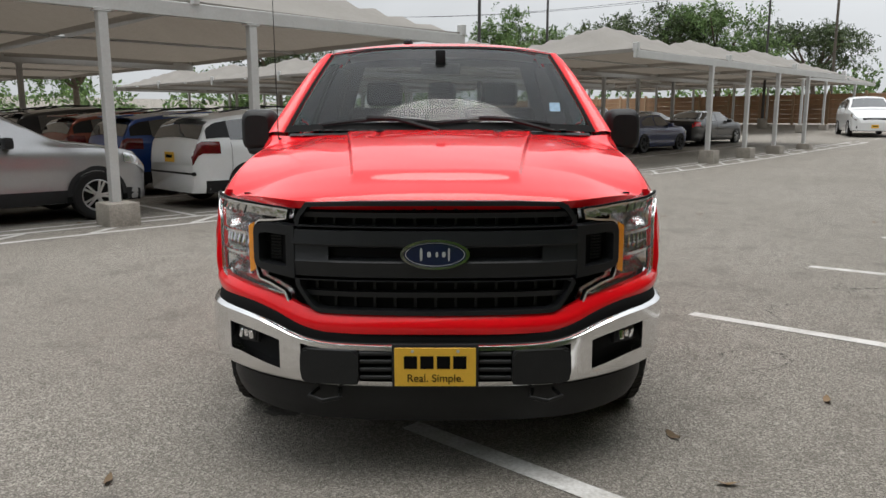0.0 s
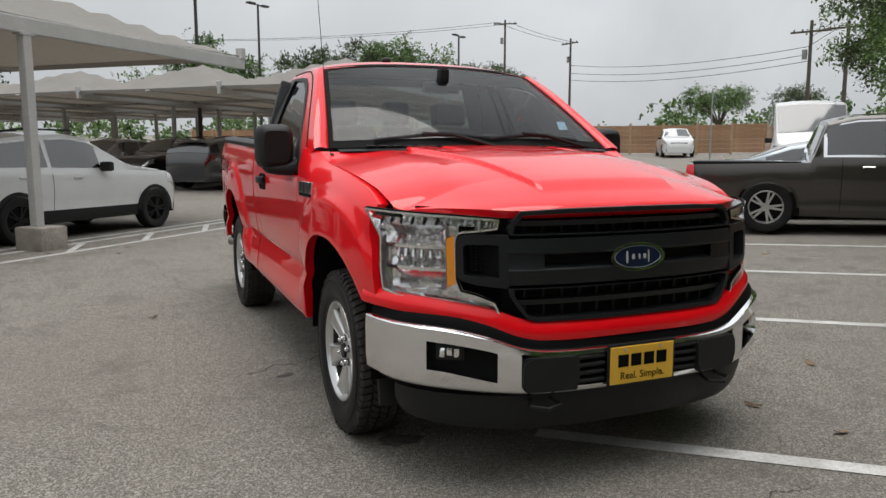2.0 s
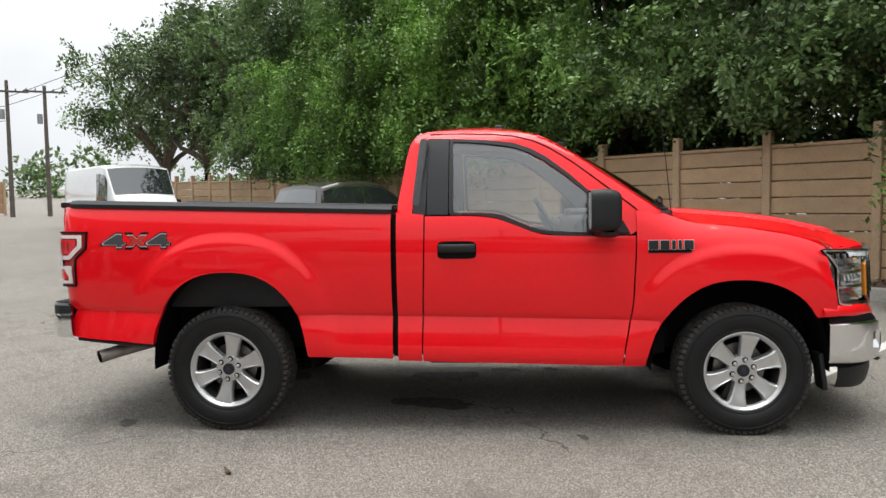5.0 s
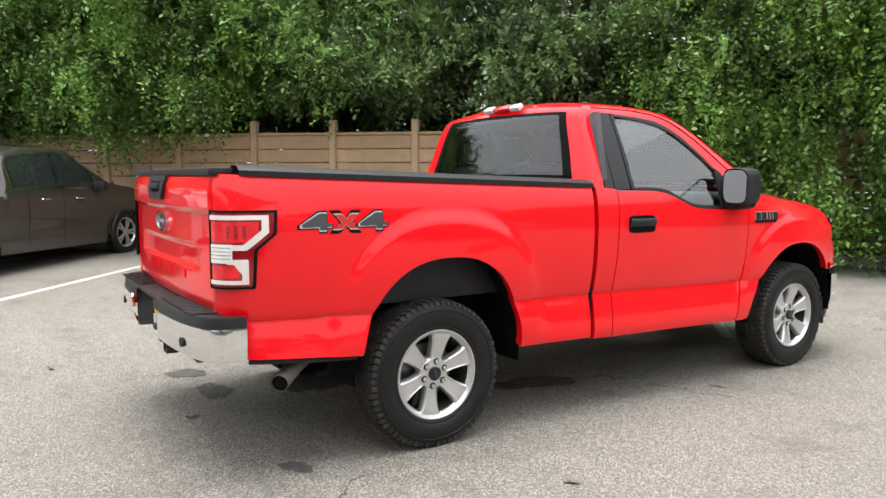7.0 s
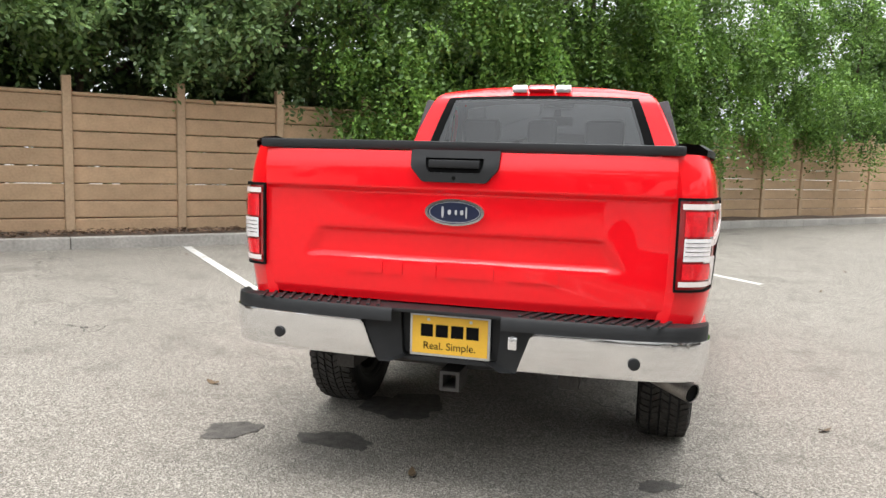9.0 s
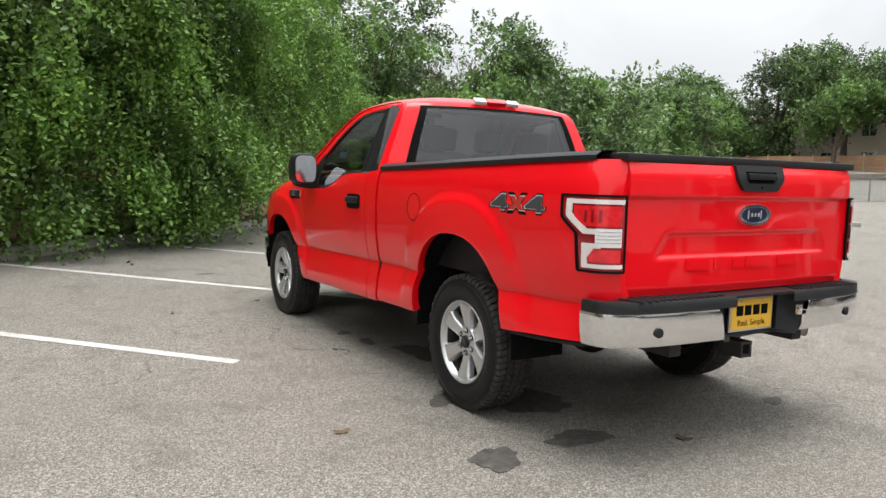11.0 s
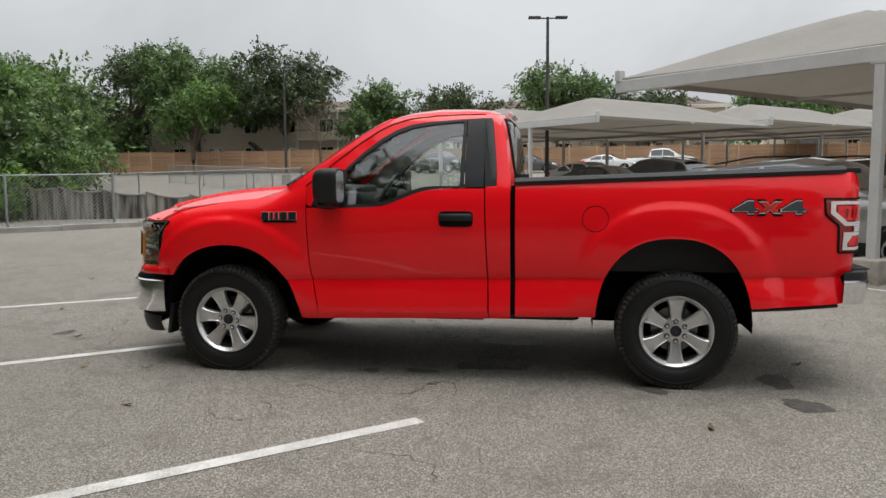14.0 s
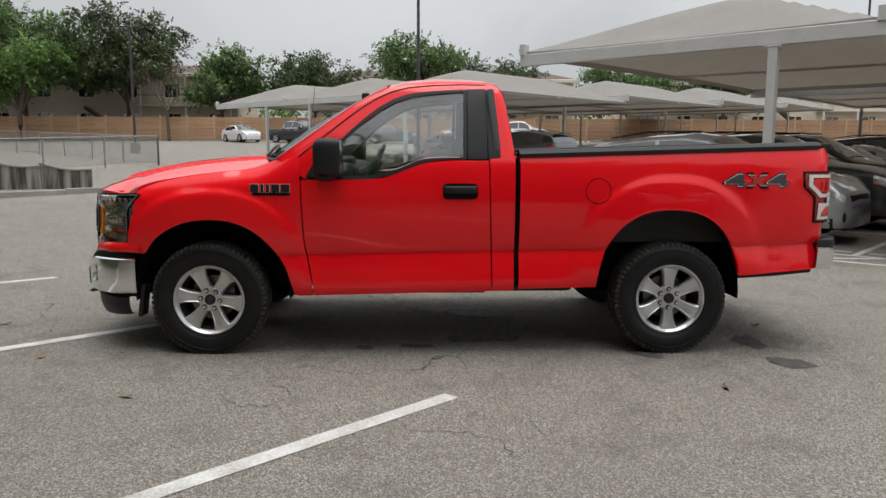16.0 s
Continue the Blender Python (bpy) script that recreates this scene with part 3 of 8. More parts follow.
def gx(z):
    return soft_interp(z, XG)


def cab_place(s, extra=0.0):
    return lambda y, z, d: Vector((s * (gx(z) + d + extra), y, z + d * 0.4))


for s in (-1, 1):
    o, n_ = resample([(a, b, 0) for a, b in OUT], 60, False), resample([(a, b, 0) for a, b in INN], 60, False)
    rows = []
    for k in range(5):
        f = k / 4
        row = []
        for (ya, za, _), (yb, zb, _) in zip(o, n_):
            y, z = ya + (yb - ya) * f, za + (zb - za) * f
            row.append(Vector((s * (gx(z) + (0.0 if k else -0.012)), y, z)))
        rows.append(row)
    rows.append([p + Vector((-s * 0.03, 0, 0)) for p in rows[-1]])
    part("cab_side_frame", grid_bm(rows), M_RED, truck, sharp=30)
    # black pillar covers
    for ya, yb, ta, tb in ((1.725, 1.852, 1.785, 1.792), (1.862, 1.938, 1.788, 1.75)):
        rows = []
        for k in range(13):
            f = k / 12
            row = []
            for e, zt in ((0, ta), (1, tb)):
                z = 1.322 + (zt - 1.322) * f
                lean = (0.002 if yb < 1.9 else (-0.055 * f if e else -0.012 * f))
                y = (ya if e == 0 else yb) + lean
                row.append(Vector((s * (gx(z) + 0.003), y, z)))
            rows.append(row)
        bm = grid_bm(rows)
        add_grid(bm, [[r[0] for r in rows], [r[0] - Vector((s * 0.02, 0, 0)) for r in rows]])
        add_grid(bm, [[r[1] for r in rows], [r[1] - Vector((s * 0.02, 0, 0)) for r in rows]])
        part("pillar_cover", bm, M_GRILLE, truck, "satin black pillar cover")
    # side window with its black surround
    win = [(y, door_top(y) + 0.006, 0) for y in np.linspace(0.665, 1.72, 26)] + [(1.722, 1.55, 0), (1.722, 1.783, 0)] + \
          [(y, z - 0.004, 0) for y, z in INN[8:0:-1]]
    outer = resample(win, 90)
    cy, cz = 1.32, 1.47
    def shrink(p, d):
        v = Vector((p[0] - cy, p[1] - cz))
        return (p[0] - d * v.x / max(v.length, 0.1), p[1] - d * v.y / max(v.length, 0.1))
    inner = [shrink(p, 0.026) for p in outer]
    outer2 = [(p[0], p[1]) for p in outer]
    pl = cab_place(s)
    part("window_seal", ring_bm(outer2, inner, lambda a, b, d: pl(a, b, d), 0.006), M_TRIM, truck, "black rubber window seal")
    bm = bmesh.new()
    vs = [bm.verts.new(pl(a, b, -0.004)) for a, b in inner]
    c = bm.verts.new(pl(cy, cz, -0.003))
    for k in range(len(vs)):
        bm.faces.new((vs[k], vs[(k + 1) % len(vs)], c))
    w = part("side_window", bm, M_GLASS_SIDE, truck, "clear greenish side window glass")
    w.visible_shadow = False
    # black corner sail that carries the mirror
    sail = [(0.662, 1.20), (0.90, 1.20), (0.90, 1.45), (0.865, 1.43), (0.70, 1.268)]
    part("mirror_sail", prism_bm(sail, lambda a, b, d: pl(a, b, 0.002 + d), 0.01), M_TRIM, truck, "black plastic mirror sail")

OUTL = resample([(a, b, 0) for a, b in OUT], 120, False)


def cab_skin(s0, s1, bulge0, bulge1, width_off=0.0, nt=28, lift=0.0, tmax=1.0, power=2.4, inset0=0.0):
    """Cross surface from one cab side to the other over part of the side outline."""
    rows = []
    n = 26
    for j in range(n + 1):
        f = s0 + (s1 - s0) * j / n
        i = f * (len(OUTL) - 1)
        a = int(min(i, len(OUTL) - 2))
        pa, pb = Vector(OUTL[a]), Vector(OUTL[a + 1])
        c = pa.lerp(pb, i - a)
        k0, k1 = max(0, a - 4), min(len(OUTL) - 1, a + 5)
        d = (Vector(OUTL[k1]) - Vector(OUTL[k0])).normalized()
        nrm = Vector((-d.y, d.x))
        b = bulge0 + (bulge1 - bulge0) * j / n
        w = gx(c.y) - 0.012 + width_off
        row = []
        for k in range(nt + 1):
            t = (-1 + 2 * k / nt) * tmax
            q = 1 - abs(t) ** power
            row.append(Vector((w * t, c.x + nrm.x * (b * q + lift), c.y + nrm.y * (b * q + lift))))
        rows.append(row)
    return rows


# windscreen, its black band, roof, rear wall and window
top_edge = cab_skin(0.405, 0.545, 0.050, 0.058, nt=64, power=2.8)[2]


def screen_point(t, f, out=0.0):
    """Windscreen: t across from -1 to 1, f from the cowl up to the roof."""
    i = (t * 0.955 + 1) / 2 * 64
    k = min(int(i), 63)
    hi = top_edge[k].lerp(top_edge[k + 1], i - k)
    x = 0.862 * t
    lo = Vector((x, 0.285 + 0.205 * abs(t) ** 2.1, 1.338 - 0.014 * t * t))
    p = lo.lerp(hi, f)
    b = 0.030 * math.sin(math.pi * f) * (1 - 0.5 * t * t) + out
    return p + Vector((0, -0.55 * b, 0.84 * b))


def screen_patch(t0, t1, f0, f1, out, nt=40, nf=16):
    return [[screen_point(t, f, out) for t in np.linspace(t0, t1, nt)] for f in np.linspace(f0, f1, nf)]


w = part("windscreen", grid_bm(screen_patch(-1, 1, 0.0, 1.0, 0.0)), M_GLASS, truck, "clear curved windscreen glass")
w.visible_shadow = False
bm = bmesh.new()
for pa in ((-1, -0.972, 0, 1), (0.972, 1, 0, 1), (-0.972, 0.972, 0, 0.07), (-0.972, 0.972, 0.965, 1.0)):
    add_grid(bm, screen_patch(*pa, 0.003))
bmesh.ops.remove_doubles(bm, verts=bm.verts[:], dist=0.0005)
for s in (-1, 1):
    edge = [screen_point(s, f) for f in np.linspace(0, 1, 24)]
    side = resample([tuple(Vector((s * (gx(c[1]) - 0.004), c[0], c[1]))) for c in OUTL[:int(0.415 * (len(OUTL) - 1))]], 24, False)
    rows = [edge]
    for f, b in ((0.3, 0.010), (0.65, 0.012), (1.0, 0.0)):
        rows.append([p.lerp(Vector(q), f) + Vector((s * 0.3, -0.6, 0.6)) * b for p, q in zip(edge, side)])
    rows.insert(0, [p + Vector((-s * 0.01, 0.02, -0.02)) for p in edge])
    part("a_pillar", grid_bm(rows), M_RED, truck, sharp=50)
    part("pillar_lining", grid_bm([[p + Vector((-s * 0.014, 0.03, -0.015)) for p in r] for r in rows[1:]]), M_INLIGHT, truck, "light grey pillar lining")
part("windscreen_border", bm, M_BLACK, truck, "black printed windscreen border")
for lo_, hi_, b0, b1, pw, nm in ((0.405, 0.66, 0.072, 0.09, 2.2, "roof"),):
    rows = cab_skin(0.405, 0.545, 0.050, 0.058, power=2.8) + cab_skin(0.545, 0.70, 0.058, 0.045, power=2.8)[1:] + cab_skin(0.70, 0.755, 0.045, 0.035, power=2.6)[1:]
    part("roof", grid_bm(rows), M_RED, truck, sharp=40)
rear = cab_skin(0.745, 1.0, 0.035, 0.05, power=2.6)
bm = bmesh.new()
nrow, ncol = len(rear), len(rear[0])
vs = [[bm.verts.new(p) for p in r] for r in rear]
for i in range(nrow - 1):
    for j in range(ncol - 1):
        if not (3 <= i < nrow - 3 and 2 <= j < ncol - 3 + 0):
            bm.faces.new((vs[i][j], vs[i][j + 1], vs[i + 1][j + 1], vs[i + 1][j]))
part("cab_rear_wall", bm, M_RED, truck, sharp=40)
bm = bmesh.new()
vs = [[bm.verts.new(p + Vector((-0.03 * p.x, -0.03, -0.01))) for p in r] for r in rear]
for i in range(nrow - 1):
    for j in range(ncol - 1):
        if not (4 <= i < nrow - 4 and 3 <= j < ncol - 4):
            bm.faces.new((vs[i][j], vs[i][j + 1], vs[i + 1][j + 1], vs[i + 1][j]))
part("rear_wall_lining", bm, M_SEAT, truck, "dark grey cab rear lining")
win = [r[2:ncol - 2] for r in rear[3:nrow - 2]]
w = part("rear_window", grid_bm([[p + Vector((0, 0.004, 0)) for p in r] for r in win]), M_PRIV, truck, "dark tinted rear window glass")
w.visible_shadow = False
bm = bmesh.new()
for rows in ([r[0:2] for r in win], [r[-2:] for r in win], [r for r in win[0:2]], [r for r in win[-3:]]):
    add_grid(bm, [[p + Vector((0, 0.006, 0)) for p in r] for r in rows])
part("rear_window_border", bm, M_BLACK, truck, "black printed window border")
part("cab_back_panel", box_bm((0, 2.04, 0.92), (1.80, 0.03, 0.84), bevel=0.01), M_RED, truck)
# high brake lamp
lamp = new("high_brake_lamp")
lamp.parent = truck
tagged(lamp, "red and white high-mounted brake lamp")
for cx, wd, m, nm in ((-0.145, 0.10, M_TAILCLR, "white_lens"), (0.0, 0.17, M_TAILRED, "red_lens"), (0.145, 0.10, M_TAILCLR, "white_lens")):
    part(nm, box_bm((cx, 1.972, 1.856), (wd, 0.05, 0.032), pose(0, 0, 0, -38), bevel=0.008), m, lamp)
# cab linings: ceiling and pillars
lin = cab_skin(0.42, 0.545, 0.050, 0.058, power=2.8, lift=-0.035, width_off=-0.03) + cab_skin(0.545, 0.74, 0.058, 0.04, power=2.8, lift=-0.035, width_off=-0.03)[1:]
part("headliner", grid_bm(lin), M_INLIGHT, truck, "light grey cab ceiling lining")
for s in (-1, 1):
    for oi, ii in ((0.08, 1.1), ):
        rows = []
        for k in range(6):
            f = oi + (ii - oi) * k / 5
            rows.append([Vector((s * (gx(za + (zb - za) * f) - 0.035), ya + (yb - ya) * f, za + (zb - za) * f))
                         for (ya, za, _), (yb, zb, _) in zip(resample([(a, b, 0) for a, b in OUT], 60, False), resample([(a, b, 0) for a, b in INN], 60, False))])
        part("pillar_lining", grid_bm(rows), M_INLIGHT, truck, "light grey pillar lining")
    seam = []
    for (ya, za, _), (yb, zb, _) in list(zip(resample([(a, b, 0) for a, b in OUT], 60, False), resample([(a, b, 0) for a, b in INN], 60, False)))[1:44]:
        y, z = ya + (yb - ya) * 0.42, za + (zb - za) * 0.42
        seam.append(Vector((s * (gx(z) + 0.0005), y, z)))
    part("door_frame_seam", tube_bm(seam, 0.0045, 5), M_BLACK, truck, "black door frame shut line")
# roof antenna fin stub and whip aerial
part("roof_antenna", lathe_bm([(0.034, 0), (0.030, 0.016), (0.012, 0.026), (0.0, 0.027)], 20, pose(-0.22, 1.42, 1.892)), M_TRIM, truck, "small black roof antenna")
aer = [(-0.865, 0.40, 1.262), (-0.875, 0.405, 1.31), (-0.885, 0.44, 1.62), (-0.90, 0.50, 2.10)]
part("aerial", tube_bm(aer, 0.0035, 6, r2=0.0018), M_TRIM, truck, "thin black whip aerial")
part("aerial_base", lathe_bm([(0.016, 0), (0.013, 0.03), (0.006, 0.05), (0, 0.05)], 12, pose(-0.865, 0.40, 1.25)), M_TRIM, truck)

# cowl and wipers
cowl = []
for f, dz in ((0, 0.0), (0.5, 0.012), (1, 0.004)):
    cowl.append([Vector((x, 0.255 + 0.16 * (abs(x) / 0.82) ** 2.2 + 0.10 * f, 1.322 + dz - 0.012 * (abs(x) / 0.8) ** 2)) for x in np.linspace(-0.82, 0.82, 40)])
part("cowl", grid_bm(cowl), M_TRIM, truck, "black slotted cowl panel")
for k in range(22):
    x = -0.66 + k * 0.063
    part("cowl_slot", box_bm((x, 0.305 + 0.16 * (abs(x) / 0.82) ** 2.2, 1.338), (0.042, 0.03, 0.008), bevel=0.002, seg=1), M_GRILLE, truck)
for x0, x1 in ((-0.66, 0.02), (-0.02, 0.62)):
    pts = [screen_point((x0 + (x1 - x0) * k / 8) / 0.885, 0.045 + 0.035 * math.sin(k / 8 * math.pi), 0.016) for k in range(9)]
    wi = part("wiper", tube_bm(pts, 0.009, 6), M_TRIM, truck, "black windscreen wiper")
    arm = [pts[3] + Vector((0, -0.004, 0.012)), pts[5] + Vector((0, -0.02, 0.004)), Vector((x1 - 0.02, pts[7].y - 0.05, 1.338))]
    part("wiper_arm", tube_bm(arm, 0.011, 6), M_TRIM, wi)

# ---- truck front end ----
ARC = []
_a = 0.0
_prev = Vector((0.0, front_y(0)))
for k in range(190):
    q = Vector((k * 0.005, front_y(k * 0.005)))
    _a += (q - _prev).length
    _prev = q
    ARC.append((_a, q.x, q.y))
ARC_END = ARC[-1][0]


def arc_of_x(x):
    return interp(abs(x), [(p[1], p[0]) for p in ARC])


def arc_of_y(y):
    return interp(y, [(p[2], p[0]) for p in ARC])


def nose(s=1, lean=0.05):
    """Places (arc length from the middle, height, depth out of the surface) on the curved nose."""
    def place(a, z, d):
        sg = -1 if a < 0 else 1
        b = min(abs(a), ARC_END)
        x, y = interp(b, [(p[0], p[1]) for p in ARC[::3] + ARC[-1:]]), interp(b, [(p[0], p[2]) for p in ARC[::3] + ARC[-1:]])
        b2 = min(b + 0.01, ARC_END)
        b1 = b2 - 0.02 if b2 - 0.02 > 0 else 0.0
        xa, ya = interp(b1, [(p[0], p[1]) for p in ARC[::3] + ARC[-1:]]), interp(b1, [(p[0], p[2]) for p in ARC[::3] + ARC[-1:]])
        xb, yb = interp(b2, [(p[0], p[1]) for p in ARC[::3] + ARC[-1:]]), interp(b2, [(p[0], p[2]) for p in ARC[::3] + ARC[-1:]])
        t = Vector((xb - xa, yb - ya)).normalized()
        n_ = Vector((t.y, -t.x))
        return Vector((s * sg * (x + n_.x * d), y + n_.y * d + lean * (z - 0.85), z))
    return place


AX = arc_of_x
NOSE = nose()


def nose_strip(name, spans, mat, parent, label="", n=40, thick=0.02):
    """A band over the nose: spans maps a to (low, high, depth at low, depth at high)."""
    a0, a1, fn, rows_n = spans
    rows = [[] for _ in range(rows_n + 3)]
    for k in range(n + 1):
        a = a0 + (a1 - a0) * k / n
        zl, zh, dl, dh, mid = fn(a)
        rows[0].append(NOSE(a, zl, dl - thick))
        for i in range(rows_n + 1):
            f = i / rows_n
            rows[i + 1].append(NOSE(a, zl + (zh - zl) * f, dl + (dh - dl) * f + mid * math.sin(math.pi * f)))
        rows[-1].append(NOSE(a, zh, dh - thick))
    return part(name, grid_bm(rows), mat, parent, label, sharp=40)


# red band under the lamps and grille
def red_band(a):
    x = abs(a)
    low = soft_interp(x, [(0.0, 0.598), (0.42, 0.600), (0.55, 0.618), (0.68, 0.668), (0.85, 0.692), (1.0, 0.700), (1.2, 0.708)])
    high = soft_interp(x, [(0.0, 0.672), (0.44, 0.674), (0.52, 0.692), (0.60, 0.722), (0.80, 0.752), (1.0, 0.765), (1.2, 0.768)])
    return low, high, 0.030, 0.012, 0.012


nose_strip("lower_fascia", (-ARC_END, ARC_END, red_band, 8), M_RED, truck, n=90)
# dark core behind everything on the nose
nose_strip("nose_core", (-0.93, 0.93, lambda a: (0.55, 1.10, -0.05, -0.06, 0.0), 4), M_DARK, truck, "black inner nose", n=50)

# grille: dark surround, mesh, bars
grille = new("grille")
grille.parent = truck
tagged(grille, "dark grey plastic grille with black mesh")
up_out = [(-0.485, 1.090), (-0.30, 1.098), (0, 1.100), (0.30, 1.098), (0.485, 1.090), (0.53, 1.030), (0.53, 1.0), (0.0, 0.998), (-0.53, 1.0), (-0.53, 1.030)]
up_in = [(-0.475, 1.074), (-0.30, 1.080), (0, 1.081), (0.30, 1.080), (0.475, 1.074), (0.512, 1.026), (0.512, 1.004), (0.0, 1.002), (-0.512, 1.004), (-0.512, 1.026)]
lo_out = [(-0.53, 0.80), (0, 0.80), (0.53, 0.80), (0.53, 0.776), (0.47, 0.685), (0.44, 0.671), (0.0, 0.668), (-0.44, 0.671), (-0.47, 0.685), (-0.53, 0.776)]
lo_in = [(-0.512, 0.796), (0, 0.796), (0.512, 0.796), (0.512, 0.776), (0.462, 0.698), (0.435, 0.686), (0.0, 0.683), (-0.435, 0.686), (-0.462, 0.698), (-0.512, 0.776)]


def px(pts):
    return [(math.copysign(AX(a), a), b) for a, b in pts]


def densify(pts, n=80):
    return [(p[0], p[1]) for p in resample([(a, b, 0) for a, b in pts], n)]


for o, i_ in ((up_out, up_in), (lo_out, lo_in)):
    part("grille_surround", ring_bm(densify(px(o)), densify(px(i_)), lambda a, b, d: NOSE(a, b, -0.03 + d), 0.055), M_GRILLE, grille)
for z0, z1 in ((1.00, 1.085), (0.68, 0.80)):
    rows = [[NOSE(a, z, -0.035) for a in np.linspace(-0.56, 0.56, 41)] for z in (z0, z1)]
    part("mesh_backing", grid_bm(rows), M_MESH, grille, "black grille backing")
for z in (1.043, 0.742):
    rows = []
    for dz, d in ((-0.010, -0.03), (-0.010, 0.0), (0.010, 0.004), (0.012, -0.03)):
        rows.append([NOSE(a, z + dz, d) for a in np.linspace(-0.53 if z > 0.9 else -0.50, 0.53 if z > 0.9 else 0.50, 41)])
    part("grille_bar", grid_bm(rows), M_GRILLE, grille)
for z0, z1 in ((1.002, 1.033), (1.053, 1.078), (0.752, 0.796), (0.688, 0.732)):
    for k in range(13):
        a = -0.468 + k * 0.078
        p0, p1 = NOSE(a, z0, -0.025), NOSE(a, z1, -0.025)
        part("grille_rib", box_bm((p0 + p1) / 2, (0.010, 0.012, z1 - z0)), M_GRILLE, grille, smooth=False)
# the wide middle bar with its slot and end boxes
rows = []
zs = (0.800, 0.812, 0.868, 0.874, 0.928, 0.936, 0.986, 0.998)
ds = (-0.02, 0.022, 0.030, 0.026, 0.026, 0.032, 0.026, -0.02)
cols = np.concatenate([np.linspace(-0.545, -0.425, 7), np.linspace(-0.40, 0.40, 41), np.linspace(0.425, 0.545, 7)])
bm = bmesh.new()
vv = [[bm.verts.new(NOSE(a, z, d)) for a in cols] for z, d in zip(zs, ds)]
for i in range(len(zs) - 1):
    for j in range(len(cols) - 1):
        inslot = i == 3 and -0.41 < (cols[j] + cols[j + 1]) / 2 < 0.41
        if not inslot:
            bm.faces.new((vv[i][j], vv[i][j + 1], vv[i + 1][j + 1], vv[i + 1][j]))
add_grid(bm, [[NOSE(a, 0.874, 0.026) for a in cols[6:48]], [NOSE(a, 0.886, -0.01) for a in cols[6:48]], [NOSE(a, 0.918, -0.012) for a in cols[6:48]], [NOSE(a, 0.928, 0.026) for a in cols[6:48]]])
part("grille_crossbar", bm, M_GRILLE, grille, sharp=35)
part("slot_backing", grid_bm([[NOSE(a, z, -0.008) for a in np.linspace(-0.41, 0.41, 21)] for z in (0.886, 0.918)]), M_MESH, grille, "black grille slot")
for s in (-1, 1):
    PL = nose(s)
    o = densify([(0.535, 0.800), (0.66, 0.815), (0.715, 0.832), (0.728, 0.85), (0.728, 0.975), (0.715, 0.998), (0.66, 1.004), (0.535, 1.000)], 48)
    i_ = densify([(0.57, 0.842), (0.66, 0.846), (0.695, 0.852), (0.700, 0.86), (0.700, 0.955), (0.695, 0.964), (0.66, 0.968), (0.57, 0.964)], 48)
    bx = part("end_box", ring_bm(o, i_, lambda a, b, d: PL(a, b, -0.03 + d), 0.060), M_GRILLE, grille)
    bm = bmesh.new()
    add_grid(bm, [[PL(a, z, -0.03 + 0.05 * (0.64 - a) / 0.08 if a < 0.64 else -0.03) for a in (0.56, 0.64, 0.71)] for z in (0.835, 0.90, 0.97)])
    part("box_floor", bm, M_MESH, bx, "black box floor")
    bm = bmesh.new()
    for i in range(9):
        for j in range(3):
            p = PL(0.638 + j * 0.018, 0.862 + i * 0.012, -0.022)
            add_box(bm, p, (0.012, 0.008, 0.007))
    part("box_grid", bm, M_GRILLE, bx, "small square grid")

# oval badge, drawn plain
def oval_badge(name, place, parent, a, b):
    ob = new(name)
    ob.parent = parent
    tagged(ob, "blue oval badge with chrome rim")
    part("badge_rim", ring_bm(ellipse(a, b, 48), ellipse(a * 0.90, b * 0.85, 48), place, 0.016), M_CHROME, ob)
    part("badge_field", prism_bm(ellipse(a * 0.91, b * 0.86, 48), place, 0.011), M_BADGE, ob)
    part("badge_line", ring_bm(ellipse(a * 0.86, b * 0.78, 48), ellipse(a * 0.84, b * 0.75, 48), lambda p, q, d: place(p, q, d + 0.004), 0.0085), M_SILVER, ob)
    bm = bmesh.new()
    for cx, w, h in ((-0.40, 0.07, 0.80), (-0.17, 0.10, 0.34), (0.05, 0.07, 0.34), (0.25, 0.10, 0.34), (0.40, 0.05, 0.80)):
        add_prism(bm, ellipse(a * w * 0.55, b * h * 0.55, 14, a * cx, 0.0, 2.6), lambda p, q, d: place(p, q, d + 0.004), 0.009)
    part("badge_script", bm, M_SILVER, ob, "plain silver script shapes")


oval_badge("front_badge", lambda a, b, d: NOSE(a, 0.903 + b, 0.024 + d), truck, 0.128, 0.056)

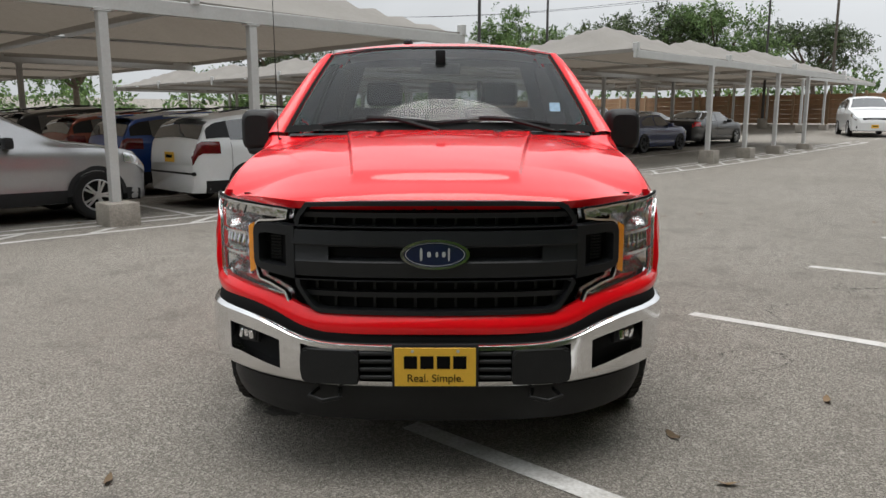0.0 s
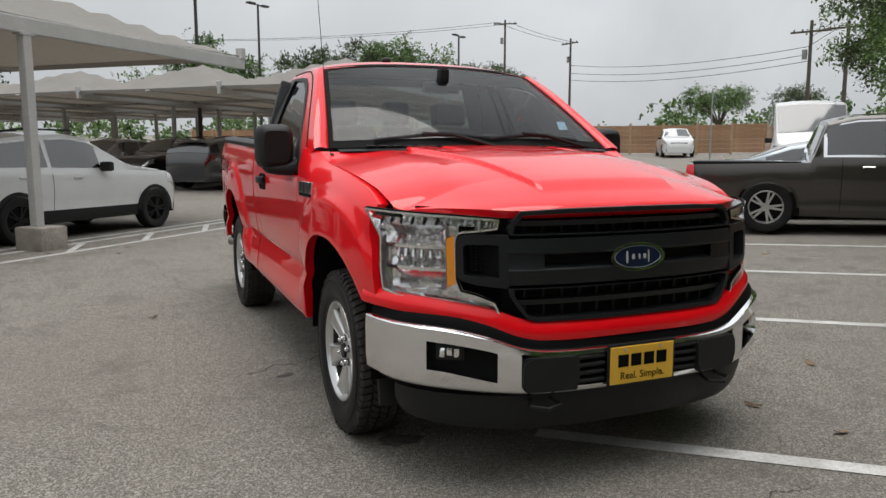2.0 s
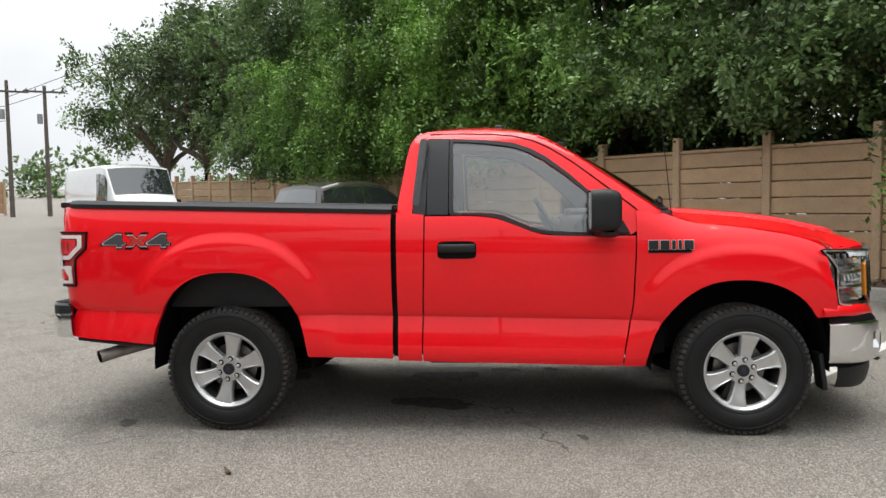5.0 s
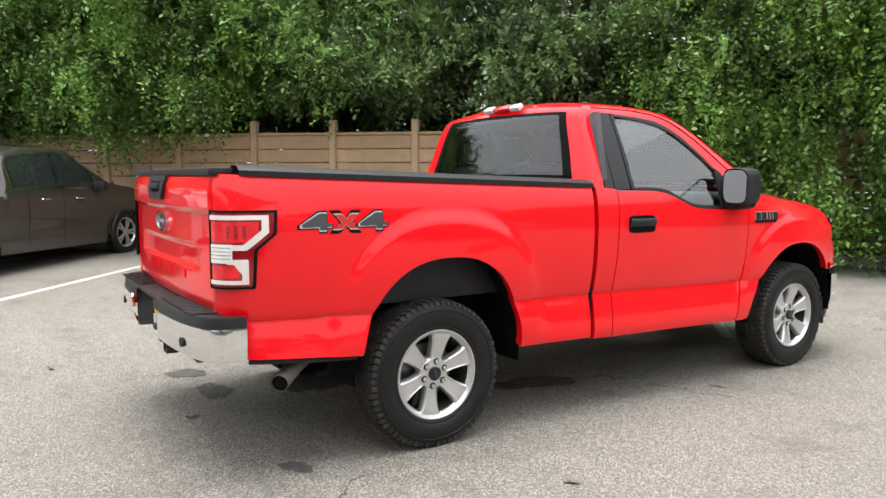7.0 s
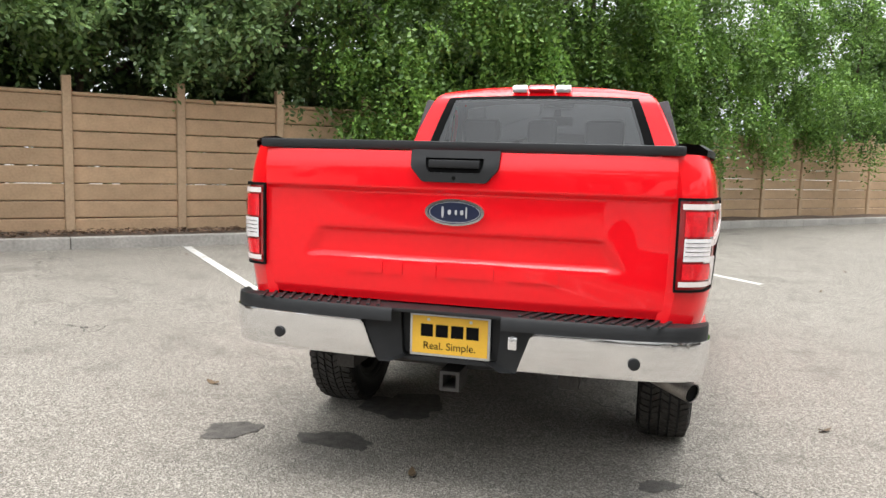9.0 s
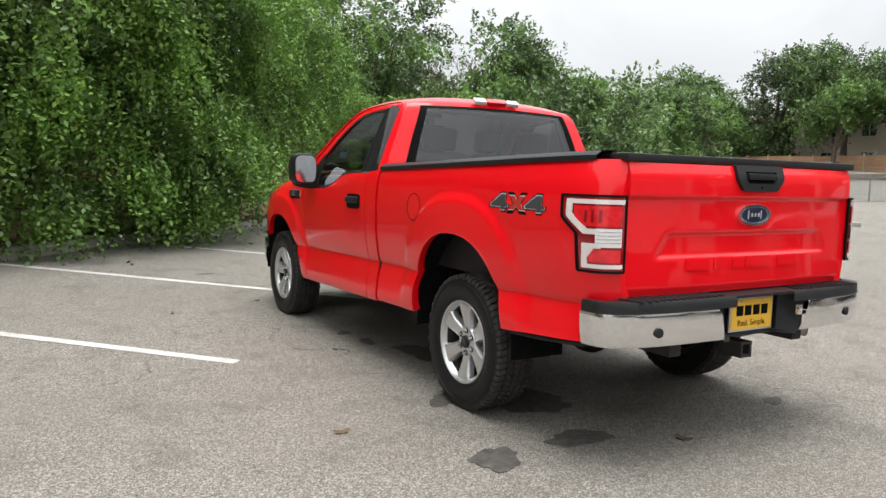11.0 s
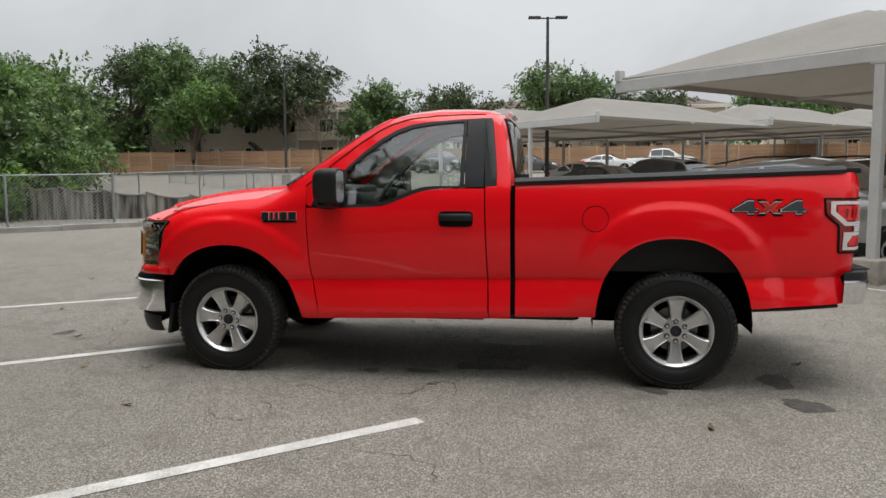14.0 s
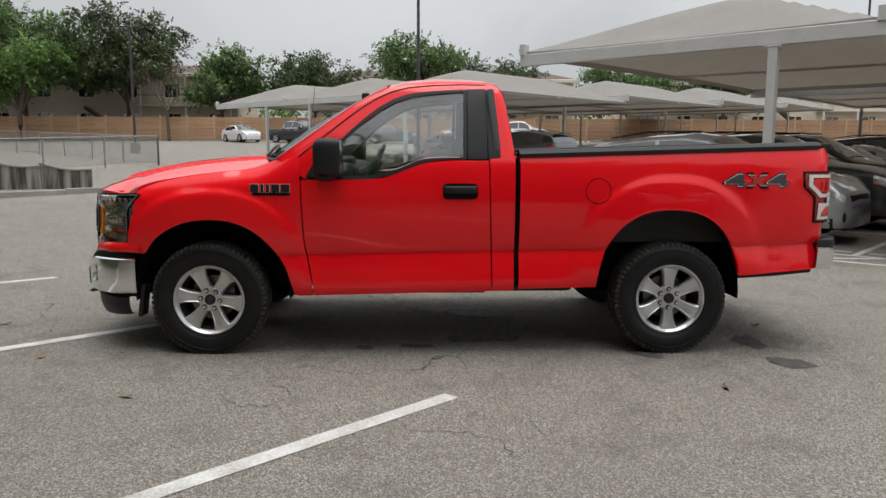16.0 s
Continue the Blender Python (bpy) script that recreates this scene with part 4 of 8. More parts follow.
# headlamps
for s in (-1, 1):
    PL = nose(s)
    lamp = new("headlamp")
    lamp.parent = truck
    tagged(lamp, "clear C-shaped headlamp with amber side strip")
    aT, aB = arc_of_y(-0.432), arc_of_y(-0.52)
    top_in, bot_in = AX(0.565), AX(0.555)
    shape = [(top_in, 1.022), (top_in - 0.008, 1.060), (AX(0.70), 1.072), (AX(0.86), 1.082), (aT, 1.088), (aT - 0.035, 1.055), (aB - 0.005, 0.98), (aB, 0.85), (aB - 0.012, 0.768),
             (AX(0.84), 0.744), (AX(0.72), 0.722), (AX(0.60), 0.694), (bot_in, 0.690), (AX(0.575), 0.744), (AX(0.64), 0.772), (AX(0.688), 0.785), (AX(0.702), 0.83), (AX(0.702), 0.98), (AX(0.690), 1.006), (AX(0.62), 1.012)]
    dense = densify(shape, 110)
    # housing, lens
    def shell(d0, name, mat, label, off=0.0):
        bm = bmesh.new()
        front = [bm.verts.new((a, z, 0.0)) for a, z in dense]
        f = bm.faces.new(front)
        bmesh.ops.triangulate(bm, faces=[f])
        for v, (a, z) in zip(front, dense):
            v.co = PL(a, z, d0)
        back = [bm.verts.new(PL(a, z, -0.05)) for a, z in dense]
        for k in range(len(dense)):
            bm.faces.new((front[k], front[(k + 1) % len(dense)], back[(k + 1) % len(dense)], back[k]))
        return part(name, bm, mat, lamp, label, sharp=30)
    shell(-0.03, "housing", M_LAMPIN, "silver lamp housing")
    lens = shell(0.016, "lens", M_LENS, "clear lamp lens")
    lens.visible_shadow = False
    cen_a, cen_z = AX(0.70), 0.89
    inner_line = []
    for k in range(len(dense)):
        p0, p1, p2 = dense[k - 1], dense[k], dense[(k + 1) % len(dense)]
        t = Vector((p2[0] - p0[0], p2[1] - p0[1])).normalized()
        n_ = Vector((t.y, -t.x))
        inner_line.append((p1[0] + n_.x * 0.008, p1[1] + n_.y * 0.008))
    part("lens_edge", ring_bm(dense, inner_line, lambda a, b, d: PL(a, b, 0.006 + d), 0.012), M_LAMPIN, lamp, "bright silver lens edge")
    rim_line = [(p1[0] - (q[0] - p1[0]) * 0.8, p1[1] - (q[1] - p1[1]) * 0.8) for p1, q in zip(dense, inner_line)]
    part("lamp_gap", ring_bm(rim_line, dense, lambda a, b, d: PL(a, b, 0.004 + d), 0.010), M_BLACK, lamp, "dark gap round the lens")
    # reflector cells, dark divider and light strips
    for a0, a1, z0, z1, nm in ((AX(0.735), aB - 0.02, 0.955, 1.035, "upper_cell"), (AX(0.735), aB - 0.05, 0.87, 0.945, "middle_cell"), (AX(0.735), aB - 0.05, 0.785, 0.860, "lower_cell")):
        rows = []
        for f, d in ((0, -0.005), (0.08, -0.008), (0.5, -0.03), (0.92, -0.008), (1, -0.005)):
            row = []
            for g in np.linspace(0, 1, 11):
                dd = d if 0.05 < g < 0.95 else -0.005
                row.append(PL(a0 + (a1 - a0) * g, z0 + (z1 - z0) * f, dd + 0.004 * math.cos(g * 30)))
            rows.append(row)
        part(nm, grid_bm(rows), M_LAMPIN, lamp, "chrome reflector cell")
    for z0, z1, aa, ab in ((1.030, 1.062, AX(0.58), AX(0.86)), (0.708, 0.742, AX(0.60), AX(0.83))):
        bm = bmesh.new()
        for k in range(14):
            a = aa + (ab - aa) * (k + 0.5) / 14
            zc = (z0 + z1) / 2 + (0.018 if z0 > 0.9 else 0.02) * ((k / 13) - (0.35 if z0 > 0.9 else 0.4))
            add_box(bm, PL(a, zc, -0.006), ((ab - aa) / 15, 0.016, z1 - z0 - 0.002), pose(0, 0, 0, 0, 14, 0))
        part("light_strip", bm, M_LAMPIN, lamp, "ribbed chrome light strip", smooth=False)
    bm = bmesh.new()
    for z in (0.949, 0.864):
        add_grid(bm, [[PL(a, z + dz, 0.004) for a in np.linspace(AX(0.735), aB - 0.015, 9)] for dz in (-0.006, 0.006)])
    part("divider", bm, M_CHROME, lamp, "bright cell divider")
    bm = bmesh.new()
    for k in range(6):
        a = AX(0.755) + (aB - 0.085 - AX(0.755)) * k / 5
        add_tube(bm, [PL(a, 0.875, -0.012), PL(a, 0.908, -0.004), PL(a, 0.941, -0.012)], 0.0075, 8)
    part("cell_ribs", bm, M_CHROME, lamp, "upright chrome reflector ribs")
    bm = bmesh.new()
    for k in range(6):
        a = AX(0.76) + (aT - 0.10 - AX(0.76)) * k / 5
        add_box(bm, PL(a, 1.048, 0.0), (0.006, 0.012, 0.030), pose(0, 0, 0, 0, 20, 0))
    part("cell_fins", bm, M_BLACK, lamp, "black lamp fins", smooth=False)
    bm = prism_bm(densify([(AX(0.703), 0.815), (AX(0.728), 0.80), (AX(0.730), 0.985), (AX(0.706), 1.000)], 40), lambda a, b, d: PL(a, b, -0.004 + d), 0.024)
    part("side_marker", bm, M_AMBER, lamp, "amber side marker")
    bm = bmesh.new()
    add_grid(bm, [[PL(a, z, -0.01) for a in np.linspace(AX(0.86), aT - 0.03, 6)] for z in (1.058, 1.076)])
    part("lamp_shadow_trim", bm, M_BLACK, lamp, "black inner trim")

# chrome front bumper
BPLAN = [(0.0, -0.985), (0.2, -0.982), (0.4, -0.966), (0.55, -0.935), (0.70, -0.865), (0.82, -0.775), (0.90, -0.68), (0.945, -0.58), (0.965, -0.47)]
BARC, acc, prev = [], 0.0, Vector((0, -0.985))
for k in range(194):
    q = Vector((k * 0.005, soft_interp(k * 0.005, BPLAN)))
    acc += (q - prev).length
    prev = q
    BARC.append((acc, q.x, q.y))


def bump_place(a, z, d):
    sg = -1 if a < 0 else 1
    b = min(abs(a), BARC[-1][0])
    t1, t2 = BARC[::4] + BARC[-1:], None
    f = lambda v, c: interp(v, [(p[0], p[c]) for p in t1])
    x, y = f(b, 1), f(b, 2)
    hi, lo = min(b + 0.015, BARC[-1][0]), max(b - 0.015, 0)
    t = Vector((f(hi, 1) - f(lo, 1), f(hi, 2) - f(lo, 2))).normalized()
    return Vector((sg * (x + t.y * d), y - t.x * d, z))


BEND = BARC[-1][0]
bumper = new("front_bumper")
bumper.parent = truck
tagged(bumper, "bright chrome front bumper with dark pads")


def b_top(a):
    return soft_interp(abs(a), [(0, 0.567), (0.40, 0.570), (0.52, 0.588), (0.64, 0.628), (0.78, 0.655), (0.95, 0.664), (1.3, 0.668)])


def b_bot(a):
    return soft_interp(abs(a), [(0, 0.385), (0.40, 0.388), (0.60, 0.398), (0.80, 0.408), (1.3, 0.425)])


bcols = sorted(set([round(v, 3) for v in list(np.linspace(0, 0.515, 14)) + list(np.linspace(0.605, 0.875, 9)) + list(np.linspace(0.875, BEND, 16)) + [0.56]]))
bcols = [-v for v in bcols[::-1] if v] + bcols
dp = [-0.03, -0.004, 0.004, 0.008, 0.008, 0.008, 0.008, 0.006, -0.004, -0.03]


def bump_fr(a):
    """Row heights of the shell as fractions; rows 3 and 6 bound the openings."""
    hb = interp(abs(a), [(0.0, 0.19), (0.515, 0.19), (0.605, 0.24), (0.80, 0.32), (1.3, 0.32)])
    ht = interp(abs(a), [(0.0, 0.86), (0.515, 0.86), (0.605, 0.76), (0.80, 0.76), (1.3, 0.76)])
    return [0.0, 0.05, 0.11, hb, hb + (ht - hb) / 3, hb + (ht - hb) * 2 / 3, ht, 0.95, 0.98, 1.0]


bm = bmesh.new()
vv = [[bm.verts.new(bump_place(a, b_bot(a) + (b_top(a) - b_bot(a)) * bump_fr(a)[i], dp[i])) for a in bcols] for i in range(10)]
for i in range(9):
    for j in range(len(bcols) - 1):
        am = abs(bcols[j] + bcols[j + 1]) / 2
        if 3 <= i <= 5 and (am < 0.515 or 0.605 < am < 0.875):
            continue
        bm.faces.new((vv[i][j], vv[i][j + 1], vv[i + 1][j + 1], vv[i + 1][j]))
for sg in (-1, 1):
    lip = [(a, r_) for a in np.linspace(0.605, 0.875, 9) for r_ in (3,)] + [(0.875, 6)] + [(a, 6) for a in np.linspace(0.875, 0.605, 9)][1:] + [(0.605, 3)]
    ring_a = [bump_place(sg * a, b_bot(a) + (b_top(a) - b_bot(a)) * bump_fr(a)[r_], 0.008) for a, r_ in lip]
    ring_b = [bump_place(sg * a, b_bot(a) + (b_top(a) - b_bot(a)) * bump_fr(a)[r_], -0.045) for a, r_ in lip]
    add_grid(bm, [ring_a, ring_b])
part("bumper_shell", bm, M_CHROME, bumper, "polished chrome bumper shell", sharp=50)
nose_back = [[bump_place(a, z, -0.045) for a in np.linspace(-BEND + 0.02, BEND - 0.02, 70)] for z in (0.40, 0.64)]
part("bumper_backing", grid_bm(nose_back), M_MESH, bumper, "black bumper backing")
for s in (-1, 1):
    PB = lambda a, b, d: bump_place(s * a, b, d)
    pad = densify([(0.292, 0.412), (0.505, 0.414), (0.512, 0.43), (0.510, 0.535), (0.500, 0.546), (0.300, 0.543), (0.288, 0.532), (0.288, 0.42)], 40)
    part("bumper_pad", prism_bm(pad, lambda a, b, d: PB(a, b, -0.02 + d), 0.046, bevel=0.008), M_TRIM, bumper, "dark grey bumper pad")
    for k in range(4):
        part("intake_slat", box_bm(PB(0.226, 0.436 + k * 0.031, -0.015), (0.125, 0.05, 0.016), bevel=0.004, seg=1), M_TRIM, bumper)
    fog = new("fog_lamp")
    fog.parent = truck
    tagged(fog, "small clear fog lamp in a black pocket")
    c = PB(0.790, 0.560, -0.026)
    ang = math.degrees(math.atan2(0.62, 1.0)) * s
    part("fog_housing", box_bm(c, (0.108, 0.02, 0.066), pose(0, 0, 0, 0, 0, ang), bevel=0.008), M_TRIM, fog)
    part("fog_reflector", box_bm(c + Vector((s * 0.006, -0.012, 0)), (0.088, 0.010, 0.048), pose(0, 0, 0, 0, 0, ang), bevel=0.005), M_GRILLE, fog)
    for k in range(3):
        part("fog_facet", box_bm(c + pose(0, 0, 0, 0, 0, ang) @ Vector((-0.027 + 0.027 * k, -0.020, 0.004 * (k % 2))), (0.021, 0.008, 0.036 - 0.006 * (k == 1)), pose(0, 0, 0, 14 * (k - 1), 0, ang + 16 * (k - 1)), bevel=0.004), M_LAMPIN, fog, "bright fog lamp reflector")
    hook = tube_bm([PB(0.40, 0.375, -0.10), PB(0.36, 0.358, 0.02), PB(0.42, 0.352, 0.045), PB(0.48, 0.358, 0.02), PB(0.45, 0.375, -0.1)], 0.008, 8)
    part("tow_hook", hook, M_TRIM, truck, "black steel tow hook")
# black valance and gap strip above the bumper
rows = []
for z, d in ((0.41, -0.08), (0.385, -0.035), (0.33, -0.035), (0.262, -0.05), (0.236, -0.065), (0.24, -0.12)):
    rows.append([bump_place(a, z + 0.04 * (abs(a) / BEND) ** 3 * (1 if z < 0.3 else 0), d - 0.04 * (abs(a) / BEND) ** 2) for a in np.linspace(-BEND + 0.10, BEND - 0.10, 60)])
part("air_dam", grid_bm(rows), M_TRIM, truck, "matt black plastic air dam")
rows = [[bump_place(a, b_top(a) + dz, d) for a in np.linspace(-BEND + 0.01, BEND - 0.01, 70)] for dz, d in ((-0.004, -0.015), (0.02, -0.02), (0.045, -0.045), (0.06, -0.10))]
part("bumper_gap_trim", grid_bm(rows), M_BLACK, truck, "black rubber gap strip")


def plate(place_m, name, parent_label, frame_mat):
    """Yellow dealer plate: plain bars for the name, readable line below."""
    p = new(name)
    p.parent = truck
    tagged(p, parent_label)
    f = part("plate_frame", box_bm((0, 0, 0), (0.325, 0.172, 0.010), bevel=0.004), frame_mat, p)
    part("plate_sheet", box_bm((0, 0, 0.006), (0.305, 0.150, 0.004), bevel=0.0015, seg=1), M_YELLOW, p)
    for cx in (-0.092, -0.031, 0.031, 0.092):
        part("name_bar", box_bm((cx, 0.018, 0.0085), (0.050, 0.050, 0.0014), bevel=0.0006, seg=1), M_BLACK, p, "bold black bar")
    text_part("slogan", "Real. Simple.", 0.042, pose(0, -0.044, 0.0090), M_BLACK, p, "black printed words", depth=0.0006)
    for cx in (-0.085, 0.085):
        part("plate_screw", lathe_bm([(0.006, 0.008), (0.006, 0.011), (0, 0.0118)], 12, pose(cx, 0.062, 0)), M_RIM, p)
    for o in p.children:
        o.matrix_local = place_m @ o.matrix_local
    return p


plate(pose(0, -1.000, 0.484, 90, 0, 0), "front_plate", "yellow dealer plate in a black frame", M_TRIM)

# ---- bed, tailgate, rear bumper ----
def rail_z(y):
    return 1.345 + 0.031 * (y - 2.06)


for s in (-1, 1):
    rows = []
    for dx, dz in ((0.012, -0.012), (0.014, 0.012), (0.002, 0.032), (-0.06, 0.036), (-0.085, 0.028), (-0.085, -0.02)):
        rows.append([Vector((s * (side_x(y, rail_z(y) - 0.01) + dx - (0.02 if dx < 0.01 else 0)), y, rail_z(y) + dz)) for y in np.linspace(2.062, 4.105, 60)])
    part("bed_rail_cap", grid_bm(rows), M_TRIM, truck, "black textured bed rail cap")
    part("bed_inner_wall", box_bm((s * 0.84, 3.12, 1.05), (0.03, 2.05, 0.58)), M_TRIM, truck, "black bed liner wall")
    part("wheel_tub", box_bm((s * 0.70, 3.10, 0.90), (0.28, 0.95, 0.24), bevel=0.05), M_TRIM, truck, "black bed wheel tub")
part("bed_floor", box_bm((0, 3.12, 0.80), (1.66, 2.05, 0.03)), M_TRIM, truck, "black ribbed bed floor")
part("bed_front_wall", box_bm((0, 2.10, 1.06), (1.74, 0.03, 0.57), bevel=0.005), M_RED, truck)
part("bed_front_cap", box_bm((0, 2.10, 1.350), (1.62, 0.05, 0.03), bevel=0.01), M_TRIM, truck)

tailgate = new("tailgate")
tailgate.parent = truck
tagged(tailgate, "red tailgate with pressed panel and black handle")
TGX = 0.815


def tg(x, z, d=0.0):
    """Outer face of the tailgate: bowed, with an upper roll and a pressed lower field."""
    k = abs(x) / TGX
    y = 4.225 - 0.035 * k ** 2.5
    y += 0.024 * step(1.225, 1.25, z) - 0.020 * step(1.30, 1.405, z) ** 2
    edge = 0.50 + 0.12 * (1.12 - z)
    inside = (1 - step(edge + 0.10, edge + 0.14, abs(x) + (z - 0.93) * 0.45)) * step(0.955, 0.975, z) * (1 - step(1.06, 1.085, z))
    y -= 0.017 * inside
    y -= 0.012 * (1 - step(0.79, 0.83, z))
    return Vector((x, y + d, z))


xs = np.linspace(-TGX, TGX, 90)
zs = np.concatenate([np.linspace(0.792, 1.22, 50), np.linspace(1.223, 1.265, 10), np.linspace(1.27, 1.392, 14)])
rows = [[tg(x, z) for x in xs] for z in zs]
rows.append([tg(x, 1.394, -0.05) for x in xs])
rows.insert(0, [tg(x, 0.79, -0.06) for x in xs])
bm = grid_bm(rows)
for c in (0, -1):
    add_grid(bm, [[r[c] for r in rows[1:-1]], [r[c] + Vector((0, -0.06, 0)) for r in rows[1:-1]]])
part("gate_panel", bm, M_RED, tailgate, sharp=40)
part("gate_top_cap", box_bm((0, 4.160, 1.414), (1.68, 0.11, 0.036), bevel=0.009), M_TRIM, tailgate, "black tailgate top moulding")
part("gate_inner", box_bm((0, 4.13, 1.08), (1.60, 0.05, 0.56)), M_TRIM, tailgate)
hand = densify([(-0.175, 1.398), (0.175, 1.398), (0.172, 1.33), (0.125, 1.275), (-0.125, 1.275), (-0.172, 1.33)], 60)
hand_in = densify([(-0.115, 1.368), (0.115, 1.368), (0.112, 1.335), (0.10, 1.312), (-0.10, 1.312), (-0.112, 1.335)], 60)
hd = part("gate_handle", ring_bm(hand, hand_in, lambda a, b, d: tg(a, b, d - 0.004), 0.022), M_TRIM, tailgate, "black tailgate handle")
part("handle_pocket", prism_bm(hand_in, lambda a, b, d: tg(a, b, d + 0.001), 0.004), M_BLACK, hd)
part("handle_lip", box_bm((0, 4.262, 1.345), (0.20, 0.02, 0.03), bevel=0.006), M_TRIM, hd)
part("camera_eye", lathe_bm([(0.010, 0), (0.008, 0.01), (0, 0.01)], 12, pose(0, 4.258, 1.292, -90)), M_BLACK, hd)
oval_badge("rear_badge", lambda a, b, d: tg(-a, 1.160 + b, d), tailgate, 0.118, 0.052)
for cx, w in ((0.37, 0.15), (0.235, 0.05), (0.10, 0.06), (-0.06, 0.20), (-0.31, 0.20)):
    o = densify([(cx - w / 2, 0.902), (cx + w / 2, 0.902), (cx + w / 2, 0.955), (cx - w / 2, 0.955)], 32)
    part("embossed_bar", prism_bm(o, lambda a, b, d: tg(a, b, d - 0.006), 0.012), M_RED, tailgate, "pressed red bar")

for s in (-1, 1):
    lamp = new("tail_lamp")
    lamp.parent = truck
    tagged(lamp, "red and white tail lamp wrapped round the corner")
    # outline on the flank in (y, z), wrapping to the rear face
    def corner(a, z, d):
        """a: distance back along the flank from y = 3.90, round the corner to the tailgate."""
        y = 3.90 + a
        pts = [(0.0, 3.90)]
        if y <= 4.10:
            x, yy = side_x(y, z), y
            return Vector((s * (x + d), yy, z))
        f = min(1.0, (y - 4.10) / 0.22)
        ang = f * math.pi / 2
        x0 = side_x(4.10, z)
        xx = x0 - (x0 - 0.822) * (1 - math.cos(ang)) ** 0.9
        yy = 4.10 + 0.105 * math.sin(ang)
        return Vector((s * (xx + d * math.cos(ang)), yy + d * math.sin(ang), z))
    out = densify([(0.060, 1.247), (0.42, 1.247), (0.42, 0.903), (0.155, 0.903), (0.149, 1.072), (0.066, 1.142)], 90)
    inn = densify([(0.072, 1.237), (0.410, 1.237), (0.410, 0.913), (0.167, 0.913), (0.161, 1.076), (0.078, 1.146)], 90)
    part("lamp_rim", ring_bm(out, inn, lambda a, b, d: corner(a, b, d - 0.004), 0.012), M_BLACK, lamp, "black lamp rim")

    def cell(name, pts, mat, d0, label="", n=50):
        dn = densify(pts, n)
        bm = bmesh.new()
        nb = 14
        a0, a1 = min(p[0] for p in pts), max(p[0] for p in pts)
        return part(name, prism_bm(dn, lambda a, b, d: corner(a, b, d + d0), 0.006), mat, lamp, label)

    def strips(name, a0, a1, z0, z1, mat, d0, label=""):
        rows = [[corner(a, z, d0) for a in np.linspace(a0, a1, 14)] for z in np.linspace(z0, z1, 4)]
        edge0 = [corner(a, z0, d0 - 0.012) for a in np.linspace(a0, a1, 14)]
        edge1 = [corner(a, z1, d0 - 0.012) for a in np.linspace(a0, a1, 14)]
        return part(name, grid_bm([edge0] + rows + [edge1]), mat, lamp, label)
    strips("red_base", 0.160, 0.412, 0.911, 1.239, M_TAILDEEP, 0.003, "deep red lens")
    part("red_front_base", prism_bm(densify([(0.072, 1.238), (0.175, 1.238), (0.175, 1.064), (0.160, 1.074), (0.076, 1.146)], 50), lambda a, b, d: corner(a, b, d - 0.003), 0.006), M_TAILDEEP, lamp, "deep red lens")
    # milky C-shaped guide: top bar, front leg, slant, lower leg, bottom bar
    strips("light_guide", 0.100, 0.400, 1.206, 1.226, M_TAILPNK, 0.010, "milky white light guide")
    guide = [(0.100, 1.226), (0.130, 1.226), (0.130, 1.162), (0.206, 1.098), (0.290, 1.098), (0.290, 1.074), (0.192, 1.074), (0.100, 1.150)]
    part("light_guide", prism_bm(densify(guide, 70), lambda a, b, d: corner(a, b, d + 0.004), 0.007), M_TAILPNK, lamp, "milky white light guide")
    guide = [(0.290, 1.034), (0.186, 1.034), (0.184, 0.924), (0.214, 0.924), (0.214, 1.012), (0.290, 1.012)]
    part("light_guide", prism_bm(densify(guide, 60), lambda a, b, d: corner(a, b, d + 0.004), 0.007), M_TAILPNK, lamp, "milky white light guide")
    strips("light_guide", 0.200, 0.400, 0.924, 0.942, M_TAILPNK, 0.010, "milky white light guide")
    strips("reverse_lens", 0.262, 0.388, 1.018, 1.100, M_TAILCLR, 0.013, "white reversing lens")
    for z in (1.036, 1.052, 1.068, 1.084):
        strips("lens_rib", 0.268, 0.382, z, z + 0.004, M_LAMPIN, 0.0145, "fine lens rib")
    strips("inner_red", 0.142, 0.388, 1.108, 1.198, M_TAILRED, 0.009, "bright red lens")
    strips("inner_red", 0.224, 0.388, 0.950, 1.008, M_TAILRED, 0.009)
    for a in (0.195, 0.235, 0.275):
        strips("bulb_shade", a, a + 0.016, 1.125, 1.180, M_TAILDEEP, 0.0105)

# rear bumper: chrome corners, black step pad, plate recess
rb = new("rear_bumper")
rb.parent = truck
tagged(rb, "chrome rear step bumper with black top pads")
RBP = [(0.0, 4.335), (0.25, 4.335), (0.60, 4.320), (0.80, 4.290), (0.90, 4.250), (0.955, 4.185), (0.965, 4.10)]


def rb_curve(n=70):
    pts = []
    for k in range(n + 1):
        x = 0.965 * math.sin(k / n * math.pi / 2) if k < n else 0.965
        pts.append(Vector((x, soft_interp(x, RBP))))
    return pts


